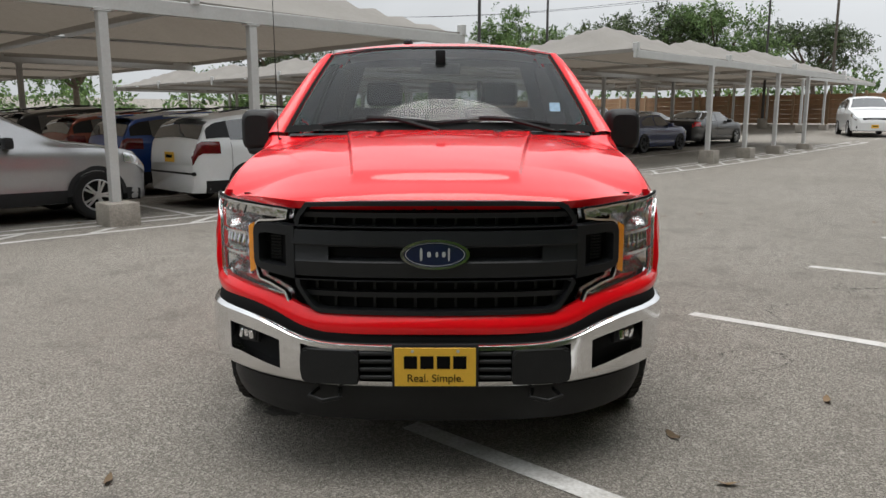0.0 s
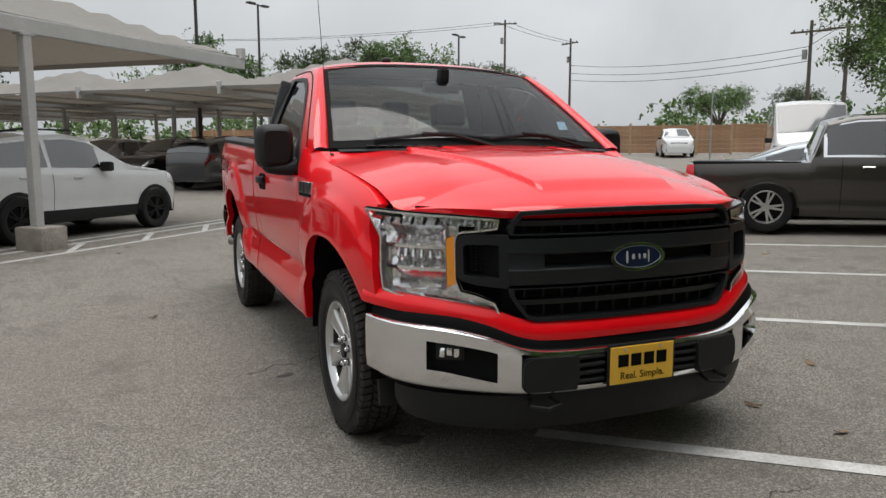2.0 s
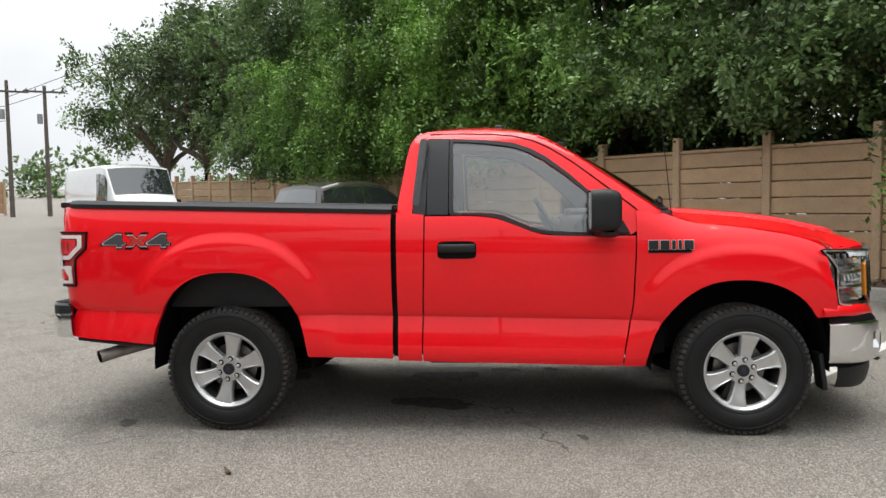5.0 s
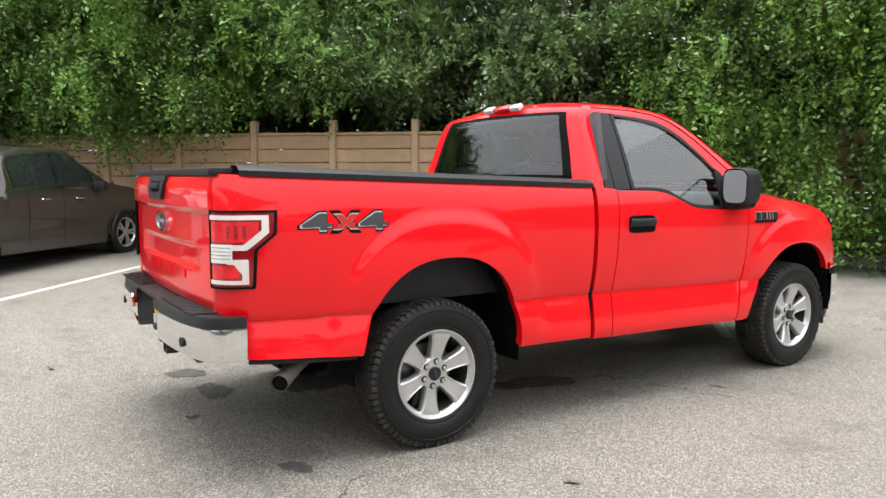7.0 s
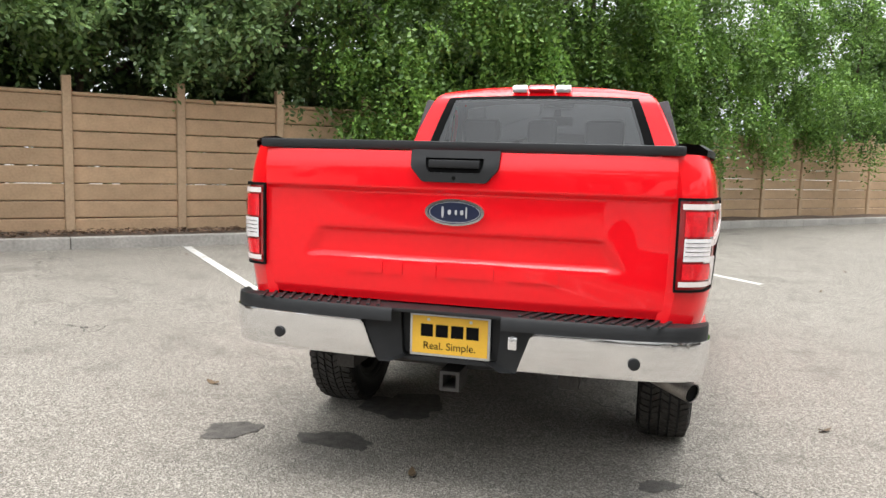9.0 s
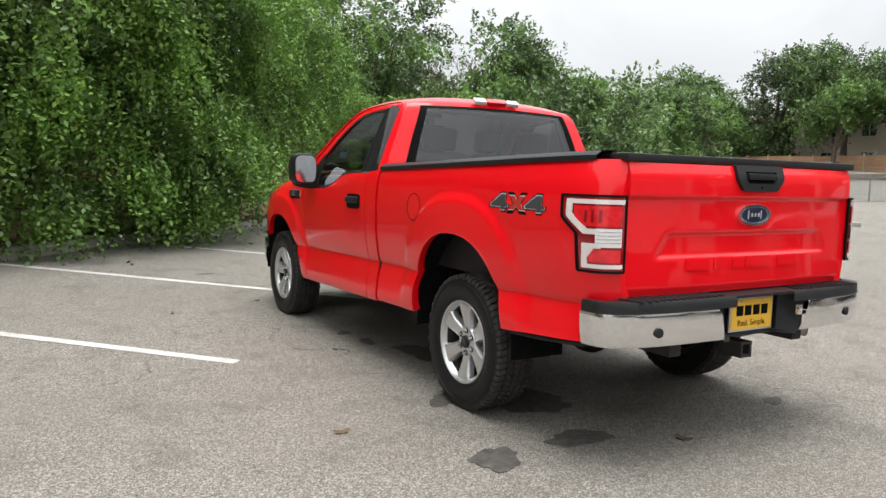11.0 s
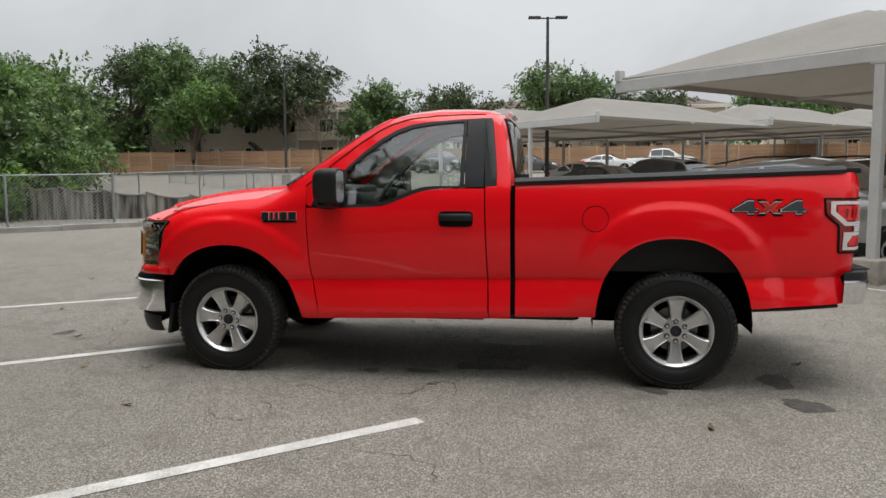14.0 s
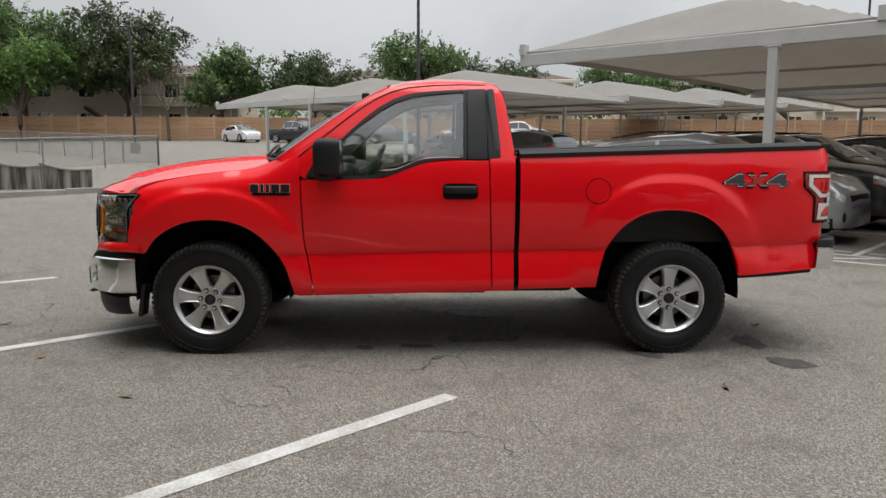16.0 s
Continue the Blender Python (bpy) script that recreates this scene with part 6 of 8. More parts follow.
# ---- painted lines, kerbs, fences ----
for u in (-3.25, -0.39, 2.40, 4.83, 7.27, 9.75, 12.2, 14.7, 17.2):
    a, b = LOT @ Vector((u, -0.2, 0)), LOT @ Vector((u, -4.95, 0))
    paint_line((a.x, a.y), (b.x, b.y), 0.105)


def lot_line(u0, w0, u1, w1, width=0.10, label="worn white painted line beside the canopies"):
    a, b = LOT @ Vector((u0, w0, 0)), LOT @ Vector((u1, w1, 0))
    paint_line((a.x, a.y), (b.x, b.y), width, "lot_line", label)


# striped margins along the canopies' fronts
for u0, u1 in ((-3.6, 7.75), (14.6, 33.0)):
    lot_line(u0, 6.90, u1, 6.90)
    lot_line(u0, 7.55, u1, 7.55)
    k = u0 + 0.4
    while k < u1:
        lot_line(k, 6.95, k + 0.75, 7.50, 0.09)
        k += 1.35
    lot_line(u0, 6.85, u0, 7.6)
    lot_line(u1, 6.85, u1, 7.6)
for u0, u1 in ((-2.9, 2.5), (2.7, 8.0), (15.2, 20.4), (20.6, 26), (26.2, 31)):
    for k in range(4):
        lot_line(u0, 7.9 + 2.72 * k, u1, 7.9 + 2.72 * k, 0.09, "worn white stall line under the canopy")
lot_line(2.6, 7.6, 2.6, 17.0, 0.09)

# kerb along the fence, in lengths with joints, and the kerb at the lot's end
def kerb(p, q, n, name="kerb"):
    root = thing(name, "weathered grey concrete kerb along the lot's edge", "kerb", kind="structure")
    bm = None
    p, q = Vector(p), Vector(q)
    d = (q - p) / n
    ang = math.atan2(d.y, d.x)
    prof = [(-0.075, -0.1), (-0.070, 0.135), (-0.055, 0.150), (0.060, 0.150), (0.075, 0.140), (0.075, -0.1)]
    me = bpy.data.meshes.new("kerb_stone")
    b = bmesh.new()
    L = d.length - 0.012
    rows = [[Vector((x, a, z)) for a, z in prof] for x in (-L / 2, L / 2)]
    add_grid(b, rows)
    b.faces.new([b.verts.new(v) for v in rows[0]])
    b.faces.new([b.verts.new(v) for v in rows[1]])
    bmesh.ops.recalc_face_normals(b, faces=b.faces[:])
    b.to_mesh(me)
    b.free()
    me.materials.append(M_KERB)
    for k in range(n):
        c = p + d * (k + 0.5)
        o = new("kerb_stone", me)
        o.parent = root
        o.matrix_world = pose(c.x, c.y, ground_z(c.x, c.y), 0, 0, math.degrees(ang))


def L2(u, w):
    v = LOT @ Vector((u, w, 0))
    return (v.x, v.y)


kerb(L2(-16.4, -5.12), L2(24, -5.12), 16)
kerb(L2(-16.5, -5.0), L2(-16.5, 9.0), 7)

# planting bed between kerb and fence: soil sheet with mulch and dry leaves
bed_rows = []
for k in range(41):
    u = -20 + 45 * k / 40
    row = []
    for w in (-5.16, -5.4, -5.7, -6.2, -7.5, -10.0):
        x, y = L2(u, w)
        row.append(Vector((x, y, ground_z(x, y) + (0.13 if w > -5.2 else 0.16 + 0.03 * math.sin(u * 3 + w * 9)) + (0.25 if w < -7 else 0))))
    bed_rows.append(row)
M_SOIL = material("brown_mulch_soil", (0.135, 0.095, 0.070), 0.95, color2=(0.055, 0.04, 0.03), scale=9, bump=0.9, bscale=60)
tagged(part("planting_bed", grid_bm(bed_rows), M_SOIL, label="brown mulch bed between kerb and fence"), category="soil", kind="structure")
M_CHIP = material("bark_chip", (0.16, 0.10, 0.065), 0.9, rand=0.5, island=True)
rng = np.random.default_rng(3)
vv, ff = [], []
for k in range(5200):
    u, w = rng.uniform(-9, 16), rng.uniform(-5.75, -5.17)
    x, y = L2(u, w)
    z = ground_z(x, y) + 0.165 + rng.uniform(0, 0.03)
    a, r, t = rng.uniform(0, 6.28), rng.uniform(0.015, 0.045), rng.uniform(-0.6, 0.6)
    dx, dy = math.cos(a) * r, math.sin(a) * r
    i = len(vv)
    vv += [(x + dx, y + dy, z + t * r), (x - dy * 0.5, y + dx * 0.5, z), (x - dx, y - dy, z - t * r * 0.5), (x + dy * 0.5, y - dx * 0.5, z + 0.012)]
    ff.append((i, i + 1, i + 2, i + 3))
tagged(new("bark_mulch", mesh_of("bark_mulch", vv, ff, M_CHIP)), "brown bark chips and dry leaves in the bed", "mulch", kind="stuff")


def plank_mesh(name, L, H, D, mat, groove=0.012):
    b = bmesh.new()
    add_box(b, (0, 0, H / 2), (L, D, H - groove), bevel=min(0.012, D * 0.3), seg=1)
    me = bpy.data.meshes.new(name)
    b.to_mesh(me)
    b.free()
    me.materials.append(mat)
    return me


def board_fence(name, p, q, bays, boards, bh, mat, pmat, label, post_up=0.22, base=0.12, post=(0.12, 0.14)):
    """Fence of posts and horizontal boards, each its own piece."""
    root = thing(name, label, "fence", kind="structure")
    p, q = Vector(p), Vector(q)
    d = (q - p) / bays
    ang = math.degrees(math.atan2(d.y, d.x))
    me = plank_mesh("fence_board", d.length - post[0] * 0.9, bh, 0.05, mat)
    cap = plank_mesh("fence_cap", d.length - post[0] * 0.9, 0.05, 0.085, mat, 0.0)
    b = bmesh.new()
    H = base + boards * bh + post_up
    add_box(b, (0, 0, H / 2 - 0.2), (post[0], post[1], H + 0.4), bevel=0.012, seg=1)
    pm = bpy.data.meshes.new("fence_post")
    b.to_mesh(pm)
    b.free()
    pm.materials.append(pmat)
    for k in range(bays + 1):
        c = p + d * k
        o = new("fence_post", pm)
        o.parent = root
        o.matrix_world = pose(c.x, c.y, ground_z(c.x, c.y), 0, 0, ang)
        if k == bays:
            break
        c = p + d * (k + 0.5)
        for i in range(boards):
            o = new("fence_board", me)
            o.parent = root
            o.matrix_world = pose(c.x, c.y, ground_z(c.x, c.y) + base + i * bh, 0, random.uniform(-0.12, 0.12), ang) @ pose(0, random.uniform(-0.006, 0.006), 0)
        o = new("fence_cap", cap)
        o.parent = root
        o.matrix_world = pose(c.x, c.y, ground_z(c.x, c.y) + base + boards * bh, 0, 0, ang)


board_fence("fence", L2(-19.6, -5.85), L2(30.0, -5.85), 34, 8, 0.235, M_FENCE, M_FPOST, "tan moulded board fence with square posts behind the kerb", post_up=0.26, base=0.10)
# two far board fences that close the lot
board_fence("far_fence", (-62, -48), (-62, 62), 46, 6, 0.32, M_WOODF, M_FPOST, "orange-brown board fence across the far lot", post=(0.16, 0.16))
board_fence("far_fence", L2(54, -6), L2(54, 46), 22, 6, 0.33, M_WOODF, M_FPOST, "orange-brown board fence behind the far stalls", post=(0.16, 0.16))

# chain-link fence and stained low wall at the lot's end
def chain_fence(p, q, bays, h, z0=0.0):
    root = thing("chain_link_fence", "galvanised chain-link fence with round posts", "fence", kind="structure")
    p, q = Vector(p), Vector(q)
    d = (q - p) / bays
    zs = lambda c: ground_z(c.x, c.y) + z0
    for k in range(bays + 1):
        c = p + d * k
        part("post", tube_bm([(c.x, c.y, zs(c) - 0.7), (c.x, c.y, zs(c) + h + 0.05)], 0.035 if k not in (0, bays) else 0.045, 10), M_GALV, root)
    for z in (h, 0.08):
        part("rail", tube_bm([(*(p + d * k), zs(p + d * k) + z) for k in range(bays + 1)], 0.022 if z > 1 else 0.008, 8), M_GALV, root)
    vv, ff = [], []
    L = (q - p).length
    t = (q - p).normalized()
    cell = 0.11
    n = int(L / cell)
    nr = Vector((-t.y, t.x)) * 0.005
    for sgn in (1, -1):
        for k in range(-int(h / cell), n + int(h / cell)):
            s0, s1 = k * cell, k * cell + sgn * h
            z_a, z_b = 0.04, h
            def clip(s, sa, sb):
                return (s - sa) / (sb - sa)
            f0, f1 = 0.0, 1.0
            for lim in (0.0, L):
                f = clip(lim, s0, s1)
                if 0 < f < 1:
                    if (s0 < lim) == (lim == 0.0):
                        f0 = max(f0, f)
                    else:
                        f1 = min(f1, f)
            if (max(s0, s1) <= 0) or (min(s0, s1) >= L) or f1 - f0 < 0.02:
                continue
            a, b = s0 + (s1 - s0) * f0, s0 + (s1 - s0) * f1
            za, zb = z_a + (z_b - z_a) * f0, z_a + (z_b - z_a) * f1
            A, B = p + t * a, p + t * b
            i = len(vv)
            th = 0.0065
            vv += [(A.x + nr.x, A.y + nr.y, zs(A) + za - th), (A.x, A.y, zs(A) + za + th), (B.x, B.y, zs(B) + zb + th), (B.x + nr.x, B.y + nr.y, zs(B) + zb - th)]
            ff.append((i, i + 1, i + 2, i + 3))
    o = new("wire_mesh", mesh_of("wire_mesh", vv, ff, M_GALV))
    o.parent = root
    tagged(o, "diamond wire mesh", kind="stuff")


chain_fence(L2(-17.2, -5.6), L2(-17.2, 2.5), 3, 1.45, 0.05)
chain_fence(L2(-25.0, -2.5), L2(-28.0, 13.6), 6, 1.25, 0.1)
chain_fence(L2(-28.0, 13.6), L2(-48, 13.0), 6, 1.25, 0.05)
M_STAIN = material("stained_old_concrete", (0.22, 0.205, 0.185), 0.9, color2=(0.030, 0.028, 0.025), scale=1.6, detail=9, bump=0.5, bscale=20)


def streaks(m):
    """Run-off streaks: grain drawn out along the height."""
    n, l = m.node_tree.nodes, m.node_tree.links
    b = next(k for k in n if k.type == "BSDF_PRINCIPLED")
    co, mp, ns, rg, mx = (n.new(k) for k in ("ShaderNodeTexCoord", "ShaderNodeMapping", "ShaderNodeTexNoise", "ShaderNodeMapRange", "ShaderNodeMix"))
    mp.inputs["Scale"].default_value = (5.5, 5.5, 0.45)
    ns.inputs["Scale"].default_value, ns.inputs["Detail"].default_value = 1.0, 7.0
    rg.inputs["From Min"].default_value, rg.inputs["From Max"].default_value = 0.42, 0.62
    mx.data_type = "RGBA"
    mx.inputs["A"].default_value, mx.inputs["B"].default_value = (0.055, 0.052, 0.044, 1), (0.30, 0.285, 0.255, 1)
    l.new(co.outputs["Object"], mp.inputs["Vector"])
    l.new(mp.outputs["Vector"], ns.inputs["Vector"])
    l.new(ns.outputs["Fac"], rg.inputs["Value"])
    l.new(rg.outputs["Result"], mx.inputs["Factor"])
    l.new(mx.outputs["Result"], b.inputs["Base Color"])


streaks(M_STAIN)
M_CAPSTONE = material("weathered_pale_concrete", (0.36, 0.345, 0.31), 0.9, color2=(0.16, 0.15, 0.13), scale=3, detail=7, bump=0.4, bscale=30)
th = LOT.to_3x3() @ Vector((-0.18, 0, 0))
ditch_wall = new("retaining_wall")
tagged(ditch_wall, "streaked grey concrete retaining wall with a stepped, sagging top", "wall", kind="structure")
for seg in range(8):
    low, top_ = [], []
    for k in range(9):
        f = (seg + k / 8 * 0.985) / 8
        x, y = L2(-24.4 + 6.4 * f, -3.0 + 9.4 * f)
        g = ground_z(x, y)
        low.append(Vector((x, y, g - 0.25)))
        top_.append(Vector((x, y, g + 1.42 - 0.85 * f - 0.10 * math.sin(math.pi * k / 8) + 0.06 * (1 - k / 8))))
    bm = bmesh.new()
    add_grid(bm, [low, top_, [p + th for p in top_], [p + th for p in low]])
    for e in (0, 8):
        bm.faces.new([bm.verts.new(p) for p in (low[e], top_[e], top_[e] + th, low[e] + th)])
    part("wall_panel", bm, M_STAIN, ditch_wall, smooth=False)
    bm = bmesh.new()
    up = Vector((0, 0, 0.045))
    add_grid(bm, [[p - th * 0.2 for p in top_], [p - th * 0.2 + up for p in top_], [p + th * 1.2 + up for p in top_], [p + th * 1.2 for p in top_]], True)
    part("wall_cap", bm, M_CAPSTONE, ditch_wall, "pale worn concrete cap", smooth=False)

# damp stains and fallen leaves on the asphalt
M_DAMP = material("damp_oil_stain", (0.030, 0.027, 0.024), 0.7, color2=(0.115, 0.106, 0.094), scale=22, detail=8, bump=0.5, bscale=120)


def blot(x, y, rx, ry, turn, seed):
    r = random.Random(seed)
    n = 34
    ph = [r.uniform(0, 6.28) for _ in range(4)]
    bm = bmesh.new()
    ring = []
    for k in range(n):
        a = k * math.tau / n
        f = 1 + 0.16 * math.sin(2 * a + ph[0]) + 0.11 * math.sin(3 * a + ph[1]) + 0.09 * math.sin(7 * a + ph[2]) + 0.05 * math.sin(12 * a + ph[3])
        p = Matrix.Rotation(radians(turn), 2) @ Vector((rx * f * math.cos(a), ry * f * math.sin(a)))
        ring.append(bm.verts.new((x + p.x, y + p.y, ground_z(x + p.x, y + p.y) + 0.004)))
    bm.faces.new(ring)
    tagged(part("damp_stain", bm, M_DAMP, label="dark damp oil stain on the asphalt", smooth=False), category="stain", group="stains on the asphalt", kind="structure")


for i, (x, y, a, b, t) in enumerate(((1.21, 3.84, 0.16, 0.10, 30), (-0.83, 3.83, 0.085, 0.06, 20), (0.67, 3.80, 0.19, 0.10, -15), (0.52, 3.20, 0.20, 0.24, 40),
                                     (0.74, 1.38, 0.11, 0.06, 80), (0.78, 1.02, 0.07, 0.05, 80), (0.51, 1.88, 0.17, 0.24, 10),
                                     (-0.3, 1.9, 0.26, 0.15, 80), (-1.03, 0.94, 0.05, 0.03, 20), (1.1, -2.45, 0.10, 0.06, 30),
                                     (-0.75, -0.25, 0.10, 0.07, 10), (0.98, 2.95, 0.12, 0.08, 60), (0.02, -2.01, 0.11, 0.06, 0))):
    blot(x, y, a, b, t, i)
M_LEAF_DRY = material("dry_brown_leaf", (0.15, 0.10, 0.055), 0.8, rand=0.4)
r_ = random.Random(5)
leaf_me = None
for x, y in [(1.03, -0.60), (1.10, -1.05), (0.20, 4.06), (1.72, 3.2), (1.9, -0.2)] + [(r_.uniform(-5, 6), r_.uniform(-5, 8)) for _ in range(26)]:
    if -1.1 < x < 1.1 and -0.2 < y < 3.9:
        continue
    if leaf_me is None:
        b = bmesh.new()
        add_grid(b, [[Vector((0.045 * math.cos(t), 0.016 * math.sin(t) * (1 if i else -1), 0.012 * abs(math.cos(t)) + (0.008 if i else 0))) for t in np.linspace(0, math.pi, 7)] for i in (0, 1)])
        leaf_me = bpy.data.meshes.new("fallen_leaf")
        b.to_mesh(leaf_me)
        b.free()
        leaf_me.materials.append(M_LEAF_DRY)
    o = new("fallen_leaf", leaf_me)
    o.matrix_world = pose(x, y, ground_z(x, y) + 0.003, 0, 0, r_.uniform(0, 360))
    tagged(o, "small dry brown leaf lying on the asphalt", "leaf", "fallen leaves")


# ---- shade canopies ----
SPAN = 5.52


def canopy_fabric_mesh(ROWW):
    """Hipped fabric over one bay: a short ridge along the bay, sagging hips and slopes, edges drawn in."""
    n, nb = 14, 14 if ROWW < 8 else 28
    hx, hy, hip = SPAN / 2, ROWW / 2, SPAN / 2
    rows = []
    for i in range(n + 1):
        a = -1 + 2 * i / n
        row = []
        for j in range(nb + 1):
            b = -1 + 2 * j / nb
            f = min(1 - abs(a), (1 - abs(b)) * hy / hip)
            e = 0.05 * (1 - a * a) * (1 - step(0.0, 0.5, (1 - abs(b)) * hy / hip)) * hip
            ea = 0.05 * (1 - b * b) * (1 - step(0.0, 0.5, 1 - abs(a))) * hx
            y = b * hy - (e if b > 0 else -e)
            x = a * hx - (ea if a > 0 else -ea)
            z = 1.06 * (max(f, 0.0) - 0.06 * max(f, 0.0) ** 6) - 0.10 * math.sin(math.pi * max(f, 0.0)) * min(1.0, 3 * abs(abs(a) - (1 - (1 - abs(b)) * hy / hip)))
            row.append(Vector((x, y, z)))
        rows.append(row)
    bm = grid_bm(rows)
    edge = [r[0] for r in rows] + rows[-1][1:] + [r[-1] for r in rows[::-1]][1:] + rows[0][::-1][1:]
    add_grid(bm, [edge, [p + Vector((0, 0, -0.10)) for p in edge]])
    for f in bm.faces:
        f.smooth = True
    for e in bm.edges:
        e.smooth = not (len(e.link_faces) == 2 and e.calc_face_angle(0) > 0.16)
    me = bpy.data.meshes.new("canopy_fabric")
    bm.to_mesh(me)
    bm.free()
    me.materials.append(M_FABRIC)
    return me


FABRIC = {deep: canopy_fabric_mesh(deep) for deep in (5.45, 10.9)}


def canopy_row(u0, n, w, deep, posts, last):
    """One beam along u at w with its posts, and the pyramids between it and the next beam."""
    c = lot(u0 + n * SPAN / 2, w)
    root = thing("shade_canopy", "beige hipped fabric shade canopy on grey steel posts", "shade canopy", c, "shade canopies over the stalls")
    L = n * SPAN
    H = 3.0
    part("beam", box_bm((0, 0, H - 0.10), (L + 0.1, 0.10, 0.20), bevel=0.008, seg=1), M_POST, root)
    for k in range(n + 1):
        part("beam_bracket", box_bm((-L / 2 + k * SPAN, 0, H + 0.08), (0.10, 0.16, 0.20), bevel=0.01, seg=1), M_POST, root)
    for u in posts:
        pu = u - (u0 + L / 2)
        part("post", box_bm((pu, 0, (H - 0.2) / 2), (0.125, 0.125, H - 0.2), bevel=0.008, seg=1), M_POST, root)
        part("post_plate", box_bm((pu, 0, H - 0.215), (0.22, 0.14, 0.02)), M_POST, root)
        f = part("footing", box_bm((pu, -0.06, 0.10), (0.42, 0.48, 0.42), bevel=0.035, seg=2), M_CONC, root, "rough concrete footing block")
    if not last:
        for k in range(n):
            o = new("fabric", FABRIC[deep])
            o.parent = root
            o.matrix_local = pose(-L / 2 + (k + 0.5) * SPAN, deep / 2, H + 0.04)
            tagged(o, "beige-grey shade fabric")
        part("ridge_tube", tube_bm([(-L / 2, deep / 2, H - 0.02), (L / 2, deep / 2, H - 0.02)], 0.03, 6), M_POST, root)
    return root


for k in range(5):
    canopy_row(-2.8, 2, 7.55 + 10.9 * k, 10.9, (1.42, 3.62), k == 4)
for k in range(7):
    canopy_row(14.9, 3, 7.65 + 5.45 * k, 5.45, (19.3, 22.0, 24.5, 27.4), k == 6)
for k in range(4):
    canopy_row(38.0, 3, 12.65 + 5.45 * k, 5.45, (41.3, 45.0, 50.5), k == 3)
for k in range(5):
    canopy_row(-28.4, 3, 17.0 + 10.9 * k, 10.9, (-24.2, -21.0, -15.2), k == 4)


# ---- lamp posts, utility poles and wires ----
def lamp_post(x, y, h, heads=2, turn=0, base=True):
    root = thing("lamp_post", "dark bronze parking-lot lamp post with flat heads", "lamp post", pose(x, y, ground_z(x, y), 0, 0, turn), "lamp posts")
    part("pole", tube_bm([(0, 0, 0.3), (0, 0, h)], 0.095, 10, r2=0.06), M_POLE, root)
    part("base", lathe_bm([(0.30, -0.1), (0.30, 0.62), (0.27, 0.66), (0, 0.66)], 20), M_CONC, root, "round concrete lamp base")
    for k in range(heads):
        s = 1 if k else -1
        part("arm", box_bm((s * 0.2, 0, h - 0.05), (0.4, 0.05, 0.05)), M_POLE, root)
        hd = part("lamp_head", box_bm((s * 0.58, 0, h - 0.02), (0.52, 0.32, 0.09), bevel=0.02, seg=1), M_POLE, root)


lamp_post(-27.2, 1.36, 7.75, 2, 100)
lamp_post(-40.4, -15.9, 7.5, 2, 90)
lamp_post(1.4, 30.9, 9.6, 2, 40)
lamp_post(*L2(33.0, 24.0), 9.0, 2, 40)
lamp_post(*L2(47.0, 17.0), 8.5, 2, 40)
lamp_post(*L2(-6.0, 44.0), 9.0, 2, 40)


def utility_pole(x, y, h, arms, turn, label="weathered wooden utility pole with cross-arms"):
    root = thing("utility_pole", label, "utility pole", pose(x, y, ground_z(x, y), 0, 0, turn), "utility poles")
    part("pole", tube_bm([(0, 0, -0.3), (0, 0, h)], 0.15, 10, r2=0.10), M_UTIL, root)
    for z in arms:
        part("cross_arm", box_bm((0, 0.12, z), (2.4, 0.10, 0.12)), M_UTIL, root)
        for dx in (-1.0, -0.5, 0.5, 1.0):
            part("insulator", lathe_bm([(0.04, 0), (0.06, 0.05), (0.03, 0.14), (0, 0.15)], 8, pose(dx, 0.12, z + 0.06)), M_STEEL, root)
    part("transformer", lathe_bm([(0.0, 0), (0.16, 0.0), (0.16, 0.6), (0.0, 0.63)], 14, pose(0.32, 0, h - 2.4)), M_GALV, root, "grey transformer can")


POLES = [(41.5, 64.0, 11.2), (40.2, 30.5, 8.3), (39.0, 32.2, 8.5), (35.9, 67.9, 13.3)]
utility_pole(*POLES[0], (10.7,), 100)
utility_pole(*POLES[1], (7.9, ), 120)
utility_pole(*POLES[2], (7.8,), 120)
utility_pole(*POLES[3], (12.9,), 150)


def wire(a, b, sag=0.8, name="power_line"):
    pts = []
    for k in range(21):
        f = k / 20
        p = Vector(a).lerp(Vector(b), f)
        pts.append(p - Vector((0, 0, sag * 4 * f * (1 - f))))
    tagged(part(name, tube_bm(pts, 0.018, 4, cap=False), M_BLACK, label="thin black power line strung between poles"), category="power line", group="power lines")


for dz in (0.0, 0.7, 1.5):
    wire((41.5, 64.0, 7.0 + dz + ground_z(41.5, 64)), (39.0, 32.2, 6.0 + dz * 0.6 + ground_z(39, 32)), 0.6)
for dx in (-0.9, 0.9):
    wire((41.5 + dx, 64, ground_z(41.5, 64) + 10.8), (35.9 + dx, 67.9, ground_z(36, 68) + 13.0), 0.2)
    wire((35.9 + dx, 67.9, ground_z(36, 68) + 13.0), (L2(62, 70)[0] + dx, L2(62, 70)[1], 14.0), 1.0)
for dz in (0, 1.0):
    wire((39.0, 32.2, 7.9 + dz * 0.5), (L2(-45, -16)[0], L2(-45, -16)[1], 14 + dz), 1.4)
# flag-pole like mast
tagged(part("thin_mast", tube_bm([(31.8, 32.9, 0.3), (31.8, 32.9, 5.0)], 0.06, 8, r2=0.04), M_GALV, label="thin pale mast with a small sign"), category="mast")

# ---- parked vehicles ----
M_CARGLASS = material("dark_car_glass", (0.018, 0.022, 0.024), 0.04, coat=1.0, var=0.05, spec=0.8, coat_ior=1.7)
CARPAINT = {}


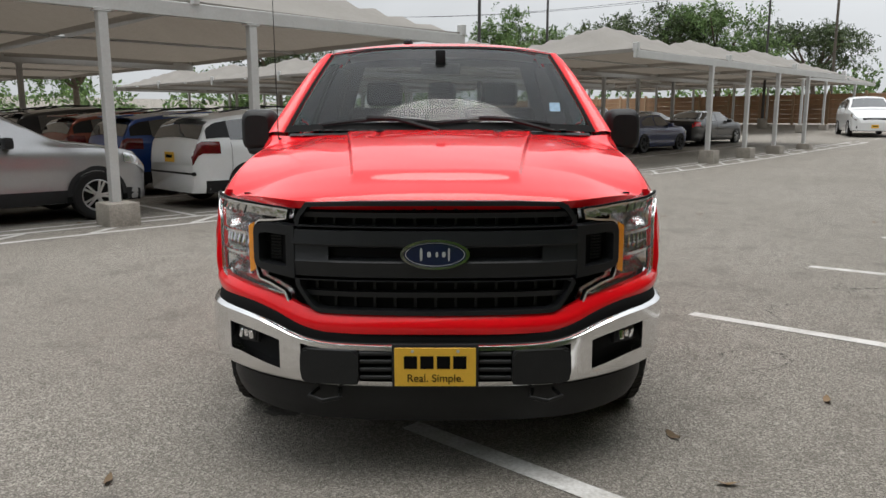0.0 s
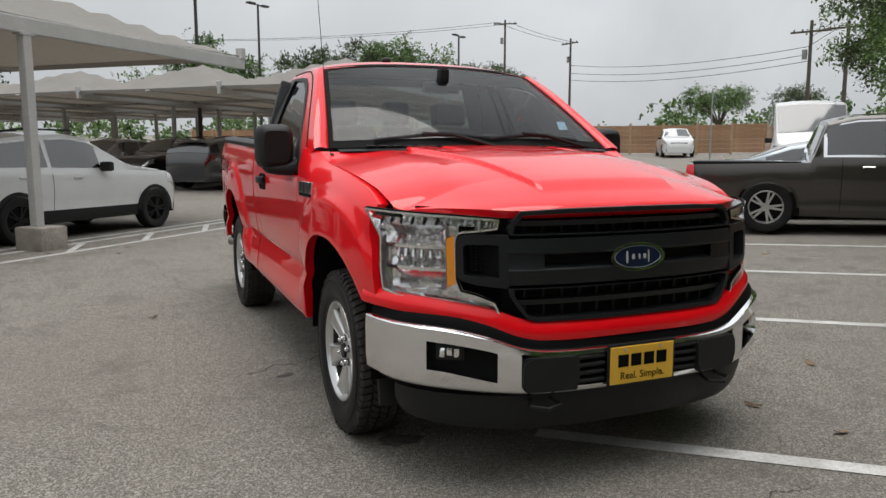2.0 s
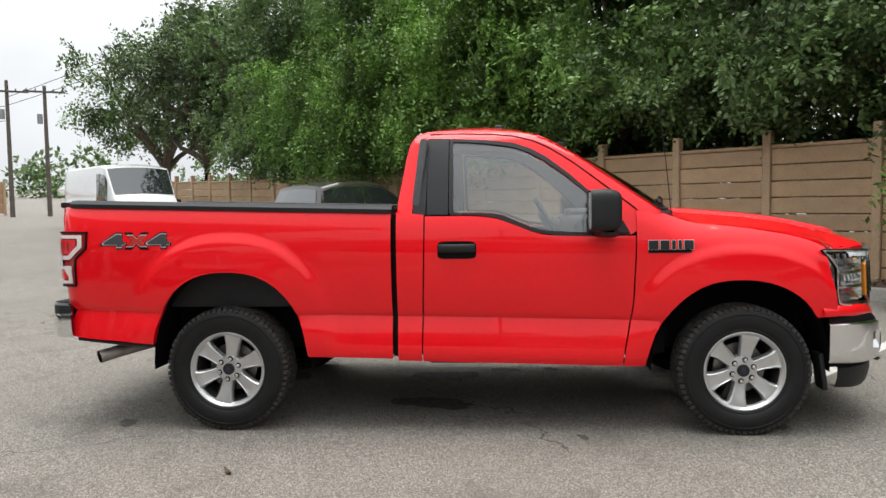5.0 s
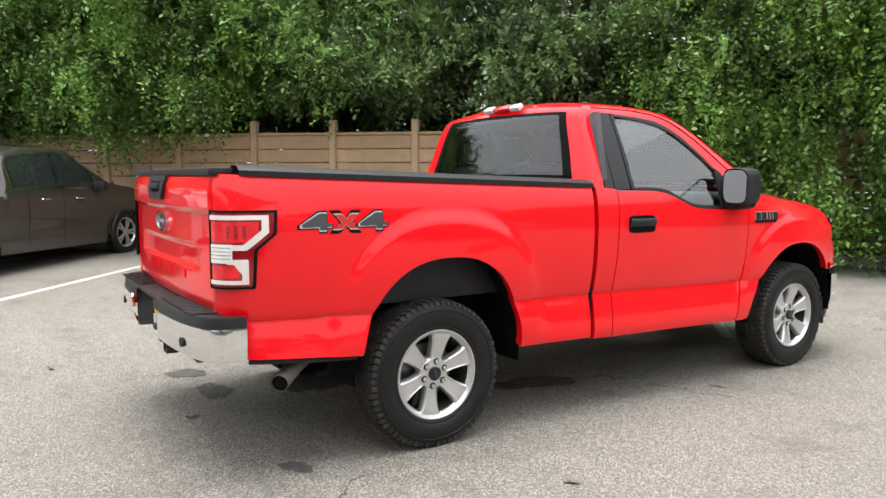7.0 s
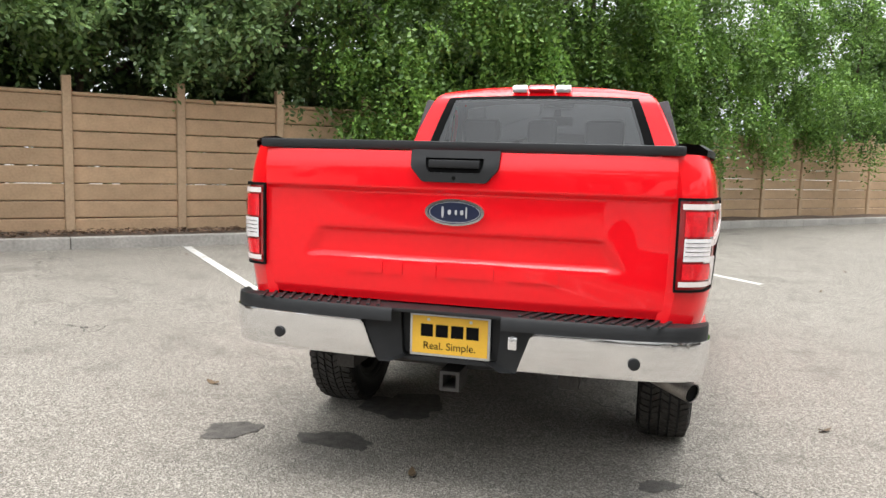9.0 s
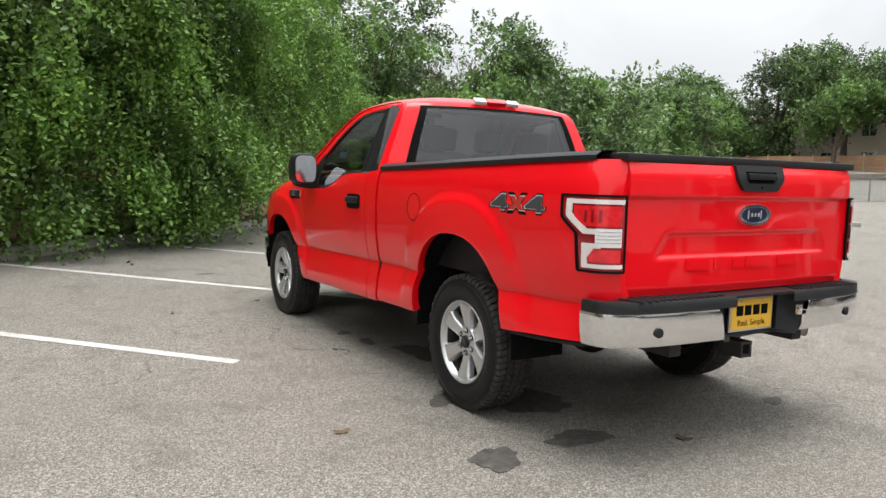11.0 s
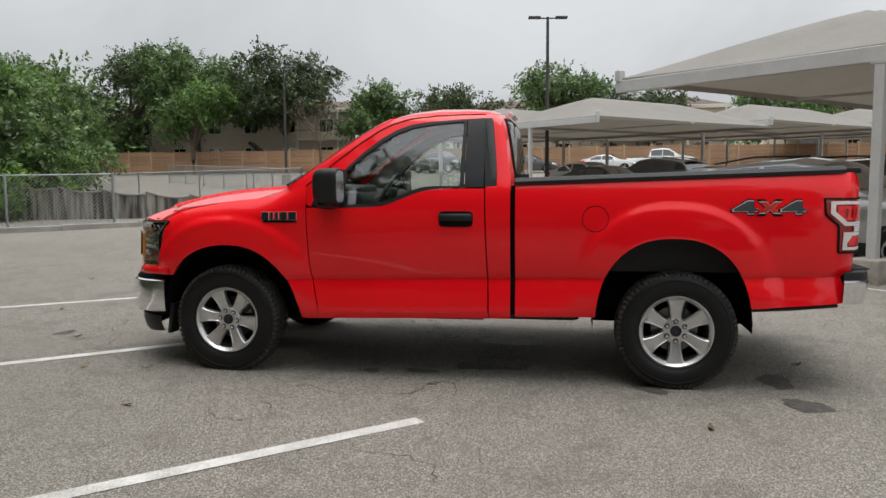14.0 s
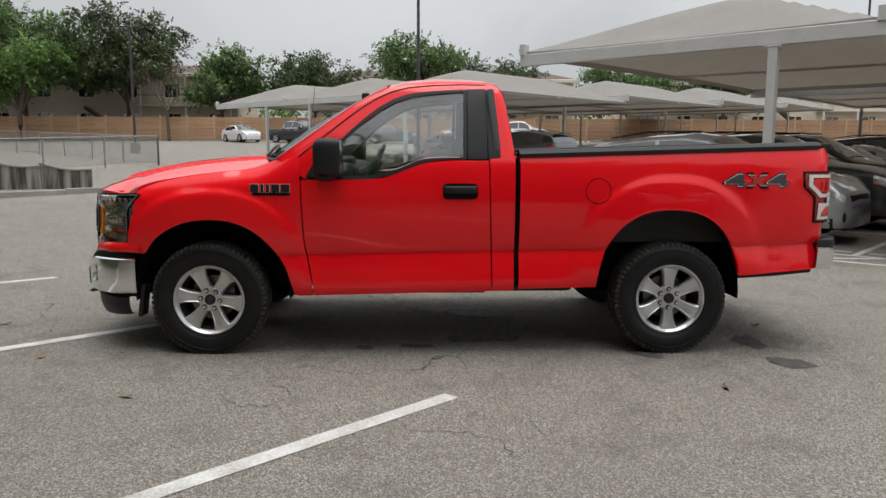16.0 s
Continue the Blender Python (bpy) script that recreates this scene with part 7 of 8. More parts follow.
def paint(name, col, metal=0.25):
    if name not in CARPAINT:
        CARPAINT[name] = material(name + "_car_paint", col, 0.32, metal=metal, coat=1.0, var=0.04, scale=4)
    return CARPAINT[name]


def car_wheel(r, wd, parent, m, rim_mat, five=5):
    w = new("wheel")
    w.parent = parent
    w.matrix_local = m
    part("tyre", lathe_bm([(r * 0.64, wd * 0.42), (r * 0.80, wd * 0.52), (r * 0.94, wd * 0.50), (r, wd * 0.36), (r, -wd * 0.36), (r * 0.9, -wd * 0.5), (r * 0.62, -wd * 0.4)], 36), M_TYRE, w)
    bm = lathe_bm([(r * 0.66, wd * 0.42), (r * 0.63, wd * 0.44), (r * 0.58, wd * 0.30), (r * 0.56, 0)], 36)
    part("rim", bm, rim_mat, w)
    bm = bmesh.new()
    for k in range(five * 2):
        a = (k // 2) * math.tau / five + (0.16 if k % 2 else -0.16)
        add_box(bm, (math.cos(a) * r * 0.34, math.sin(a) * r * 0.34, wd * 0.36), (r * 0.56, r * 0.085, wd * 0.12), pose(0, 0, 0, 0, 0, math.degrees(a)))
    add_lathe(bm, [(r * 0.17, wd * 0.30), (r * 0.15, wd * 0.45), (0, wd * 0.46)], 14)
    part("spokes", bm, rim_mat, w, "alloy spokes", smooth=False)
    part("wheel_back", lathe_bm([(0, wd * 0.1), (r * 0.58, wd * 0.1)], 24), M_BLACK, w)


def car(name, label, m, L, W, H, col, kind="suv", wb=2.65, clad=False, rim=None, metal=0.25, plate_at=None, wr=0.345, group="parked cars"):
    """A parked car, nose to local +x, built over a roofline and a belt line; panes, lamps, wheels and plates are parts."""
    root = thing(name, label, "car" if kind != "pickup" else "pickup truck", m, group)
    pm = paint(col[0], col[1], metal)
    hw = W / 2
    if kind == "sedan":
        top = [(-0.5, 0.62), (-0.49, 0.70), (-0.44, 0.745), (-0.36, 0.76), (-0.20, 0.955), (-0.10, 1.0), (0.04, 0.99), (0.22, 0.72), (0.36, 0.66), (0.46, 0.56), (0.495, 0.44), (0.5, 0.36)]
        belt = 0.66
        cab = (-0.40, 0.27)
    elif kind == "pickup":
        top = [(-0.5, 0.52), (-0.495, 0.58), (-0.17, 0.60), (-0.165, 0.64), (-0.13, 0.94), (-0.06, 0.99), (0.06, 1.0), (0.12, 0.975), (0.26, 0.70), (0.40, 0.64), (0.47, 0.57), (0.495, 0.45), (0.5, 0.35)]
        belt = 0.62
        cab = (-0.165, 0.29)
    elif kind == "van":
        top = [(-0.5, 0.90), (-0.49, 0.97), (-0.40, 1.0), (0.22, 1.0), (0.30, 0.965), (0.40, 0.62), (0.46, 0.52), (0.495, 0.42), (0.5, 0.30)]
        belt = 0.52
        cab = (0.10, 0.42)
    else:
        top = [(-0.5, 0.46), (-0.495, 0.58), (-0.478, 0.68), (-0.445, 0.84), (-0.41, 0.90), (-0.34, 0.935), (-0.2, 0.98), (-0.05, 1.0), (0.04, 0.965), (0.195, 0.715), (0.235, 0.68), (0.36, 0.64), (0.44, 0.585), (0.485, 0.47), (0.5, 0.34)]
        belt = 0.63
        cab = (-0.47, 0.235)
    plan = [(-0.5, 0.80), (-0.485, 0.90), (-0.44, 0.97), (-0.3, 1.0), (0.3, 1.0), (0.42, 0.955), (0.47, 0.86), (0.495, 0.68), (0.5, 0.60)]
    zl = 0.20 if kind == "sedan" else 0.26

    def T(s):
        return interp(s, top) * H

    def surf(s, v, d=0.0):
        """v from 0 (middle of the top) to 1 (sill)."""
        t = T(s)
        hwid = hw * soft_interp(s, plan)
        B = min(belt * H * (1 + (0.13 if kind == "suv" else 0.04) * -s), t - 0.03)
        up = max(0.0, (t - B) / H)
        tum = 0.20 * step(0.02, 0.33, up) if kind != "van" else 0.06
        prof = [(0.0, 0.0, t), (0.30, hwid * (0.80 - tum) * 0.62, t - 0.012), (0.42, hwid * (0.93 - tum), t - 0.035 - 0.05 * up), (0.47, hwid * (0.965 - tum * 0.9), t - 0.06 - 0.16 * up),
                (0.66, hwid * 0.955, B), (0.72, hwid * 0.99, B - 0.10 * (B - zl)), (0.82, hwid * 1.0, B - 0.42 * (B - zl)), (0.90, hwid * 0.975, B - 0.68 * (B - zl)), (0.96, hwid * 0.985, B - 0.85 * (B - zl)), (1.0, hwid * 0.95, zl)]
        y = soft_interp(v, [(p[0], p[1]) for p in prof])
        z = interp(v, [(p[0], p[2]) for p in prof])
        return y + d, z + d * 0.3

    ss = sorted(set([round(x, 4) for x in np.linspace(-0.5, 0.5, 56)] + [a for a, _ in top]))
    vs_ = list(np.linspace(0, 0.42, 7)) + [0.445, 0.47, 0.52, 0.57, 0.62, 0.66, 0.70, 0.74, 0.78, 0.82, 0.86, 0.90, 0.93, 0.96, 0.98, 1.0]
    bm = bmesh.new()
    for sg in (-1, 1):
        rows = [[Vector((s * L, sg * surf(s, v)[0], surf(s, v)[1])) for v in vs_] for s in ss]
        add_grid(bm, rows)
    for s in (-0.5, 0.5):
        line = [Vector((s * L, surf(s, v)[0], surf(s, v)[1])) for v in vs_]
        full = line + [Vector((p.x, -p.y, p.z)) for p in line[::-1]]
        bm.faces.new([bm.verts.new(p) for p in full])
    bmesh.ops.remove_doubles(bm, verts=bm.verts[:], dist=0.0008)
    part("body", bm, pm, root, sharp=32)
    # underside
    part("underside", box_bm((0, 0, zl + 0.06), (L * 0.92, W * 0.86, 0.16)), M_DARK, root)

    def pane(nm, s0, s1, v0, v1, sg, label="dark window glass", d=0.006, mat=M_CARGLASS):
        rows = []
        for k in range(9):
            s = s0 + (s1 - s0) * k / 8
            rows.append([Vector((s * L, sg * surf(s, v, d)[0], surf(s, v, d)[1])) for v in np.linspace(v0, v1, 5)])
        part(nm, grid_bm(rows), mat, root, label)

    c0, c1 = cab
    ln = c1 - c0
    for sg in (-1, 1):
        if kind == "van":
            pane("front_window", 0.16, 0.33, 0.50, 0.65, sg)
        elif kind == "pickup":
            pane("window_trim", c0 + 0.026, c0 + ln * 0.80, 0.468, 0.655, sg, "bright chrome window surround", 0.004, M_CHROME)
            pane("rear_window", c0 + 0.035, c0 + ln * 0.42, 0.478, 0.642, sg, d=0.012)
            pane("front_window", c0 + ln * 0.435, c0 + ln * 0.78, 0.478, 0.642, sg, d=0.012)
        else:
            pane("rear_window", c0 + ln * 0.16, c0 + ln * 0.44, 0.475, 0.645, sg)
            pane("front_window", c0 + ln * 0.465, c0 + ln * 0.76, 0.475, 0.645, sg)
            if kind == "suv":
                pane("quarter_panel", c0 + ln * 0.03, c0 + ln * 0.16, 0.472, 0.625, sg, "black rear pillar panel", 0.004, M_TRIM)

    def cross_pane(nm, s0, s1, vmax, d=0.008):
        rows = []
        for k in range(9):
            s = s0 + (s1 - s0) * k / 8
            half = [Vector((s * L, surf(s, v, 0)[0], surf(s, v, 0)[1])) for v in np.linspace(0, vmax, 7)]
            row = [Vector((p.x, -p.y, p.z)) for p in half[::-1]] + half[1:]
            nrm = Vector((d if s1 > 0 and s0 > -0.2 else -d, 0, d))
            rows.append([p + nrm for p in row])
        part(nm, grid_bm(rows), M_CARGLASS, root, "dark windscreen glass")

    if kind == "sedan":
        cross_pane("windscreen", 0.05, 0.215, 0.40)
        cross_pane("rear_screen", -0.35, -0.215, 0.38)
    elif kind == "pickup":
        cross_pane("windscreen", 0.125, 0.25, 0.40)
        cross_pane("rear_screen", -0.162, -0.135, 0.38)
        part("bed_inside", box_bm((-0.335 * L, 0, 0.575 * H), (0.29 * L, W * 0.80, 0.06)), M_TRIM, root, "black truck bed")
    elif kind == "van":
        cross_pane("windscreen", 0.305, 0.395, 0.42)
    else:
        cross_pane("windscreen", 0.05, 0.19, 0.40)
        cross_pane("rear_screen", -0.474, -0.425, 0.42)
    # arches and wheels
    for sx in (-1, 1):
        for sg in (-1, 1):
            cx = sx * wb / 2 + 0.02 * L
            y = hw * (0.985 if abs(cx / L) < 0.36 else 0.975)
            ring = [(wr * 1.20 * math.cos(a), wr * 1.20 * math.sin(a)) for a in np.linspace(0, math.pi, 20)]
            rin = [(wr * (1.02 if clad else 1.10) * math.cos(a), wr * (1.02 if clad else 1.10) * math.sin(a)) for a in np.linspace(0, math.pi, 20)]
            bm = bmesh.new()
            add_grid(bm, [[Vector((cx + a, sg * (y + 0.014), wr + b)) for a, b in ring], [Vector((cx + a, sg * (y + 0.018), wr + b)) for a, b in rin], [Vector((cx + a, sg * (y - 0.2), wr + b)) for a, b in rin]])
            part("wheel_arch", bm, M_TRIM if clad else pm, root)
            disc = bmesh.new()
            disc.faces.new([disc.verts.new((cx + a, sg * (y + 0.006), wr + b)) for a, b in ring] + [disc.verts.new((cx - wr * 1.2, sg * (y + 0.006), zl)), disc.verts.new((cx + wr * 1.2, sg * (y + 0.006), zl))])
            part("wheel_well", disc, M_BLACK, root, smooth=False)
            car_wheel(wr, 0.21, root, pose(cx, sg * (y - 0.065), wr, -90 * sg, 0, 0), rim or M_RIM)
    if clad:
        for sg in (-1, 1):
            rows = [[Vector((s * L, sg * surf(s, v, 0.006)[0], surf(s, v, 0.006)[1])) for v in (0.93, 0.965, 1.0)] for s in np.linspace(-0.46, 0.46, 24)]
            part("sill_cladding", grid_bm(rows), M_TRIM, root, "black lower cladding")
    # lamps, grille, bumper trims, plates
    for sg in (-1, 1):
        for nm, s0, s1, v0, v1, mt in (("headlamp", 0.405, 0.485, 0.70, 0.77, M_LAMPIN), ("tail_lamp", -0.497, -0.40 if kind != "pickup" else -0.475, 0.665, 0.765 if kind != "pickup" else 0.86, M_TAILDARK if kind == "suv" else M_TAILRED)):
            rows = []
            for k in range(7):
                s = s0 + (s1 - s0) * k / 6
                rows.append([Vector((s * L + (0.006 if s > 0 else -0.006), sg * surf(s, v, 0.007)[0], surf(s, v, 0.007)[1])) for v in np.linspace(v0, v1, 4)])
            part(nm, grid_bm(rows), mt, root)
        cy = hw * (1.0 + 0.07)
        mx = (c0 + ln * 0.77) * L
        mb = box_bm((mx, sg * cy, belt * H + 0.05), (0.12, 0.20, 0.15), bevel=0.04)
        part("door_mirror", mb, M_TRIM if clad or kind in ("van", "pickup") else pm, root)
        for sdoor in (0.30, 0.60):
            if kind == "van":
                continue
            s = c0 + ln * sdoor
            y, z = surf(s, 0.735)
            part("door_handle", box_bm((s * L, sg * (y + 0.012), z), (0.17, 0.025, 0.028), bevel=0.008, seg=1), M_CHROME if kind == "pickup" else pm, root)
            rows = [[Vector(((c0 + ln * (sdoor - 0.14 if sdoor < 0.5 else sdoor - 0.145)) * L + e, sg * surf(s, v, 0.0025)[0], surf(s, v)[1])) for v in np.linspace(0.66, 0.97, 12)] for e in (-0.004, 0.004)]
            part("door_seam", grid_bm(rows), M_BLACK, root)
    zg = interp(0.49, top) * H
    gr = box_bm((0.488 * L, 0, zg * 0.88), (0.05, W * 0.52, zg * 0.30), bevel=0.02)
    part("grille", gr, M_GRILLE, root)
    part("front_bumper", box_bm((0.478 * L, 0, zl + 0.16), (0.10, W * 0.78, 0.18), bevel=0.05), M_TRIM, root)
    part("rear_bumper", box_bm((-0.485 * L, 0, zl + 0.17), (0.11, W * 0.84, 0.22), bevel=0.05), M_TRIM if kind == "pickup" else pm, root)
    if clad:
        part("bumper_insert", box_bm((-0.487 * L, 0, zl + 0.30), (0.115, W * 0.86, 0.06), bevel=0.02), M_TRIM, root, "black bumper insert")
        part("lower_valance", box_bm((-0.482 * L, 0, zl + 0.03), (0.10, W * 0.80, 0.10), bevel=0.02), M_TRIM, root, "black lower valance")
    if plate_at:
        for sx in plate_at:
            x = sx * (0.5 * L + 0.012)
            z = zl + 0.20 if (sx > 0 or kind == "pickup") else belt * H * 0.80
            if sx < 0 and kind != "pickup":
                x = -0.5 * L - 0.012
            elif sx < 0:
                x -= 0.035
            p = part("dealer_plate", box_bm((x, 0, z), (0.012, 0.31, 0.16), bevel=0.003, seg=1), M_YELLOW, root, "yellow dealer plate")
            part("plate_bars", box_bm((x + sx * 0.007, 0, z + 0.012), (0.003, 0.22, 0.05)), M_BLACK, p, "black bar")
    if kind == "suv":
        for sg in (-1, 1):
            part("roof_rail", tube_bm([(-0.36 * L, sg * hw * 0.62, H * 0.945), (-0.2 * L, sg * hw * 0.62, H + 0.012), (0.0, sg * hw * 0.62, H + 0.006)], 0.016, 6), M_TRIM, root)
        part("rear_spoiler", box_bm((-0.43 * L, 0, H * 0.915), (0.26, W * 0.60, 0.03), pose(0, 0, 0, 0, -6, 0), bevel=0.01), pm, root)
    return root


WHITE, SILVER, BLUE, ORANGE = ("white", (0.72, 0.73, 0.73)), ("silver", (0.42, 0.42, 0.43)), ("blue", (0.012, 0.055, 0.24)), ("burnt_orange", (0.22, 0.035, 0.012))
BLACKC, BROWN, GREY, RED2, DKBLUE = ("black", (0.010, 0.010, 0.011)), ("brown_grey", (0.048, 0.042, 0.037)), ("dark_grey", (0.07, 0.072, 0.076)), ("dark_red", (0.16, 0.012, 0.012)), ("dark_blue", (0.015, 0.03, 0.11))
M_BLACKRIM = material("black_alloy", (0.02, 0.02, 0.022), 0.35, metal=0.6, var=0.1)

car("suv", "silver compact SUV under the canopy beside a post", lot(0.02, 9.15), 4.55, 1.84, 1.66, SILVER, wb=2.70, clad=True, metal=0.7)
car("suv", "white compact SUV with black wheel arches and dealer plate", lot(5.05, 8.98), 4.29, 1.76, 1.60, WHITE, wb=2.62, clad=True, rim=M_BLACKRIM, metal=0.0, plate_at=(-1,), wr=0.335)
car("suv", "blue compact SUV under the canopy", lot(5.05, 11.75), 4.3, 1.76, 1.60, BLUE, wb=2.62, clad=True, rim=M_BLACKRIM, plate_at=(-1,), wr=0.335)
car("suv", "burnt orange compact SUV under the canopy", lot(5.05, 14.5), 4.3, 1.78, 1.62, ORANGE, wb=2.62, clad=True)
car("suv", "black SUV parked under the canopy", lot(5.0, 17.2), 4.7, 1.9, 1.72, BLACKC, wb=2.8)
car("suv", "dark grey SUV parked nose out under the canopy", lot(0.1, 11.9), 4.7, 1.88, 1.70, GREY, wb=2.75)
car("suv", "black SUV parked under the canopy", lot(0.0, 14.6), 4.7, 1.9, 1.72, BLACKC, wb=2.8)
car("sedan", "dark red sedan parked under the canopy", lot(0.0, 17.3), 4.8, 1.84, 1.46, RED2, wb=2.8)
car("sedan", "silver sedan parked under the canopy", lot(-0.1, 20.1), 4.8, 1.84, 1.46, SILVER, wb=2.8)
for i, (u, w, k, c) in enumerate(((5.1, 20.0, "suv", GREY), (5.0, 22.7, "suv", RED2), (0.0, 22.8, "suv", BLACKC), (5.0, 25.5, "suv", BLACKC), (0, 25.6, "sedan", DKBLUE), (0, 28.3, "suv", WHITE), (5, 28.3, "suv", SILVER),
                                  (18.2, 17.8, "suv", BLACKC), (18.0, 15.1, "suv", GREY), (23.5, 15.2, "suv", BLACKC), (18.1, 20.6, "suv", SILVER), (23.4, 18.2, "suv", GREY), (18.0, 23.3, "suv", BLACKC), (28.8, 15.5, "sedan", GREY),
                                  (28.9, 18.1, "suv", WHITE), (-14.0, 20.0, "sedan", BLACKC), (-14.0, 22.8, "suv", GREY), (-20, 25.5, "sedan", WHITE))):
    nm = "suv" if k == "suv" else "sedan"
    word = {"silver": "silver", "white": "white", "dark_grey": "dark grey", "black": "black", "dark_red": "dark red", "dark_blue": "dark blue"}[c[0]]
    car(nm, "%s %s parked in the shade of the canopies" % (word, "SUV" if k == "suv" else "sedan"), lot(u, w, turn=180 if i % 3 == 1 else 0), 4.7, 1.86, 1.70 if k == "suv" else 1.46, c, k, wb=2.76)
car("sedan", "dark blue sedan under the far canopy", lot(23.6, 12.4), 4.7, 1.82, 1.44, DKBLUE, "sedan", wb=2.75, rim=M_BLACKRIM)
car("sedan", "black sedan parked under the far canopy", lot(29.2, 12.6), 4.9, 1.86, 1.45, BLACKC, "sedan", wb=2.85)
car("suv", "large white SUV facing the lot with yellow plate", lot(39.5, 8.9, turn=205), 5.3, 2.03, 1.94, WHITE, wb=3.1, metal=0.0, plate_at=(1,), wr=0.39)
car("pickup", "white pickup truck far off by the fence", lot(50.0, 2.4, turn=190), 5.8, 2.03, 1.92, WHITE, "pickup", wb=3.6, metal=0.0, wr=0.40)
car("pickup", "brown-grey crew-cab pickup truck parked nose to the fence", lot(9.50, -3.05, turn=-90), 5.33, 1.98, 1.80, BROWN, "pickup", wb=3.18, metal=0.4, plate_at=(-1,), wr=0.385)
car("sedan", "pale blue-grey sedan parked beside the brown pickup", lot(12.05, -3.0, turn=-90), 4.6, 1.82, 1.42, ("pale_blue_grey", (0.40, 0.46, 0.50)), "sedan", wb=2.7)
car("sedan", "silver-blue sedan parked nose to the fence", lot(14.7, -3.0, turn=90), 4.7, 1.83, 1.45, ("silver_blue", (0.40, 0.44, 0.47)), "sedan", wb=2.75)
car("van", "tall white delivery van parked nose out", lot(22.3, -3.2, turn=180), 5.9, 2.05, 2.55, WHITE, "van", wb=3.6, metal=0.0, wr=0.36)
car("sedan", "small white sedan by the far board fence", pose(-59.6, -14.0, ground_z(-59.6, -14.0), 0, 0, 40), 4.5, 1.75, 1.45, WHITE, "sedan", wb=2.6, metal=0.0)
car("pickup", "black pickup truck by the far board fence", pose(-58.2, -8.9, ground_z(-58.2, -8.9), 0, 0, 60), 5.6, 2.0, 1.9, BLACKC, "pickup", wb=3.4, wr=0.39)
car("sedan", "white sedan on the far lot", pose(-58, 5.5, ground_z(-58, 5.5), 0, 0, 75), 4.6, 1.8, 1.45, WHITE, "sedan", wb=2.7, metal=0.0)
car("pickup", "white pickup truck on the far lot", pose(-59, 9.8, ground_z(-59, 9.8), 0, 0, 80), 5.7, 2.0, 1.9, WHITE, "pickup", wb=3.5, metal=0.0, wr=0.39)
car("sedan", "dark grey sedan on the far lot", pose(-57.3, -0.9, ground_z(-57.3, -0.9), 0, 0, 80), 4.7, 1.82, 1.45, GREY, "sedan", wb=2.75)

# ---- trees and shrubs ----
def foliage(name, col, col2):
    m = bpy.data.materials.new(name)
    m.use_nodes = True
    n, l = m.node_tree.nodes, m.node_tree.links
    n.clear()
    geo = n.new("ShaderNodeNewGeometry")
    mix = n.new("ShaderNodeMix")
    mix.data_type = "RGBA"
    mix.inputs["A"].default_value, mix.inputs["B"].default_value = (*col, 1), (*col2, 1)
    l.new(geo.outputs["Random Per Island"], mix.inputs["Factor"])
    co, nz = n.new("ShaderNodeTexCoord"), n.new("ShaderNodeTexNoise")
    nz.inputs["Scale"].default_value = 0.9
    l.new(co.outputs["Object"], nz.inputs["Vector"])
    hsv = n.new("ShaderNodeHueSaturation")
    # slow noise darkens whole leaf masses, putting shaded gaps between boughs into the colour
    mr = n.new("ShaderNodeMapRange")
    mr.inputs["From Min"].default_value, mr.inputs["From Max"].default_value = 0.35, 0.65
    mr.inputs["To Min"].default_value, mr.inputs["To Max"].default_value = 0.42, 1.5
    l.new(nz.outputs["Fac"], mr.inputs["Value"])
    l.new(mr.outputs["Result"], hsv.inputs["Value"])
    l.new(mix.outputs["Result"], hsv.inputs["Color"])
    d, t, g, ms, ms2, o = (n.new(k) for k in ("ShaderNodeBsdfDiffuse", "ShaderNodeBsdfTranslucent", "ShaderNodeBsdfGlossy", "ShaderNodeMixShader", "ShaderNodeMixShader", "ShaderNodeOutputMaterial"))
    g.inputs["Roughness"].default_value = 0.45
    g.inputs["Color"].default_value = (0.6, 0.65, 0.6, 1)
    ms.inputs[0].default_value, ms2.inputs[0].default_value = 0.30, 0.06
    l.new(hsv.outputs["Color"], d.inputs["Color"])
    l.new(hsv.outputs["Color"], t.inputs["Color"])
    l.new(d.outputs[0], ms.inputs[1])
    l.new(t.outputs[0], ms.inputs[2])
    l.new(ms.outputs[0], ms2.inputs[1])
    l.new(g.outputs[0], ms2.inputs[2])
    l.new(ms2.outputs[0], o.inputs["Surface"])
    return m


M_LEAFA = foliage("elm_leaves", (0.070, 0.142, 0.033), (0.180, 0.292, 0.072))
M_LEAFB = foliage("oak_leaves", (0.068, 0.125, 0.040), (0.160, 0.238, 0.080))
M_LEAFC = foliage("young_green_leaves", (0.070, 0.150, 0.028), (0.200, 0.340, 0.064))
M_LEAFD = foliage("holm_oak_leaves", (0.040, 0.062, 0.024), (0.085, 0.115, 0.045))


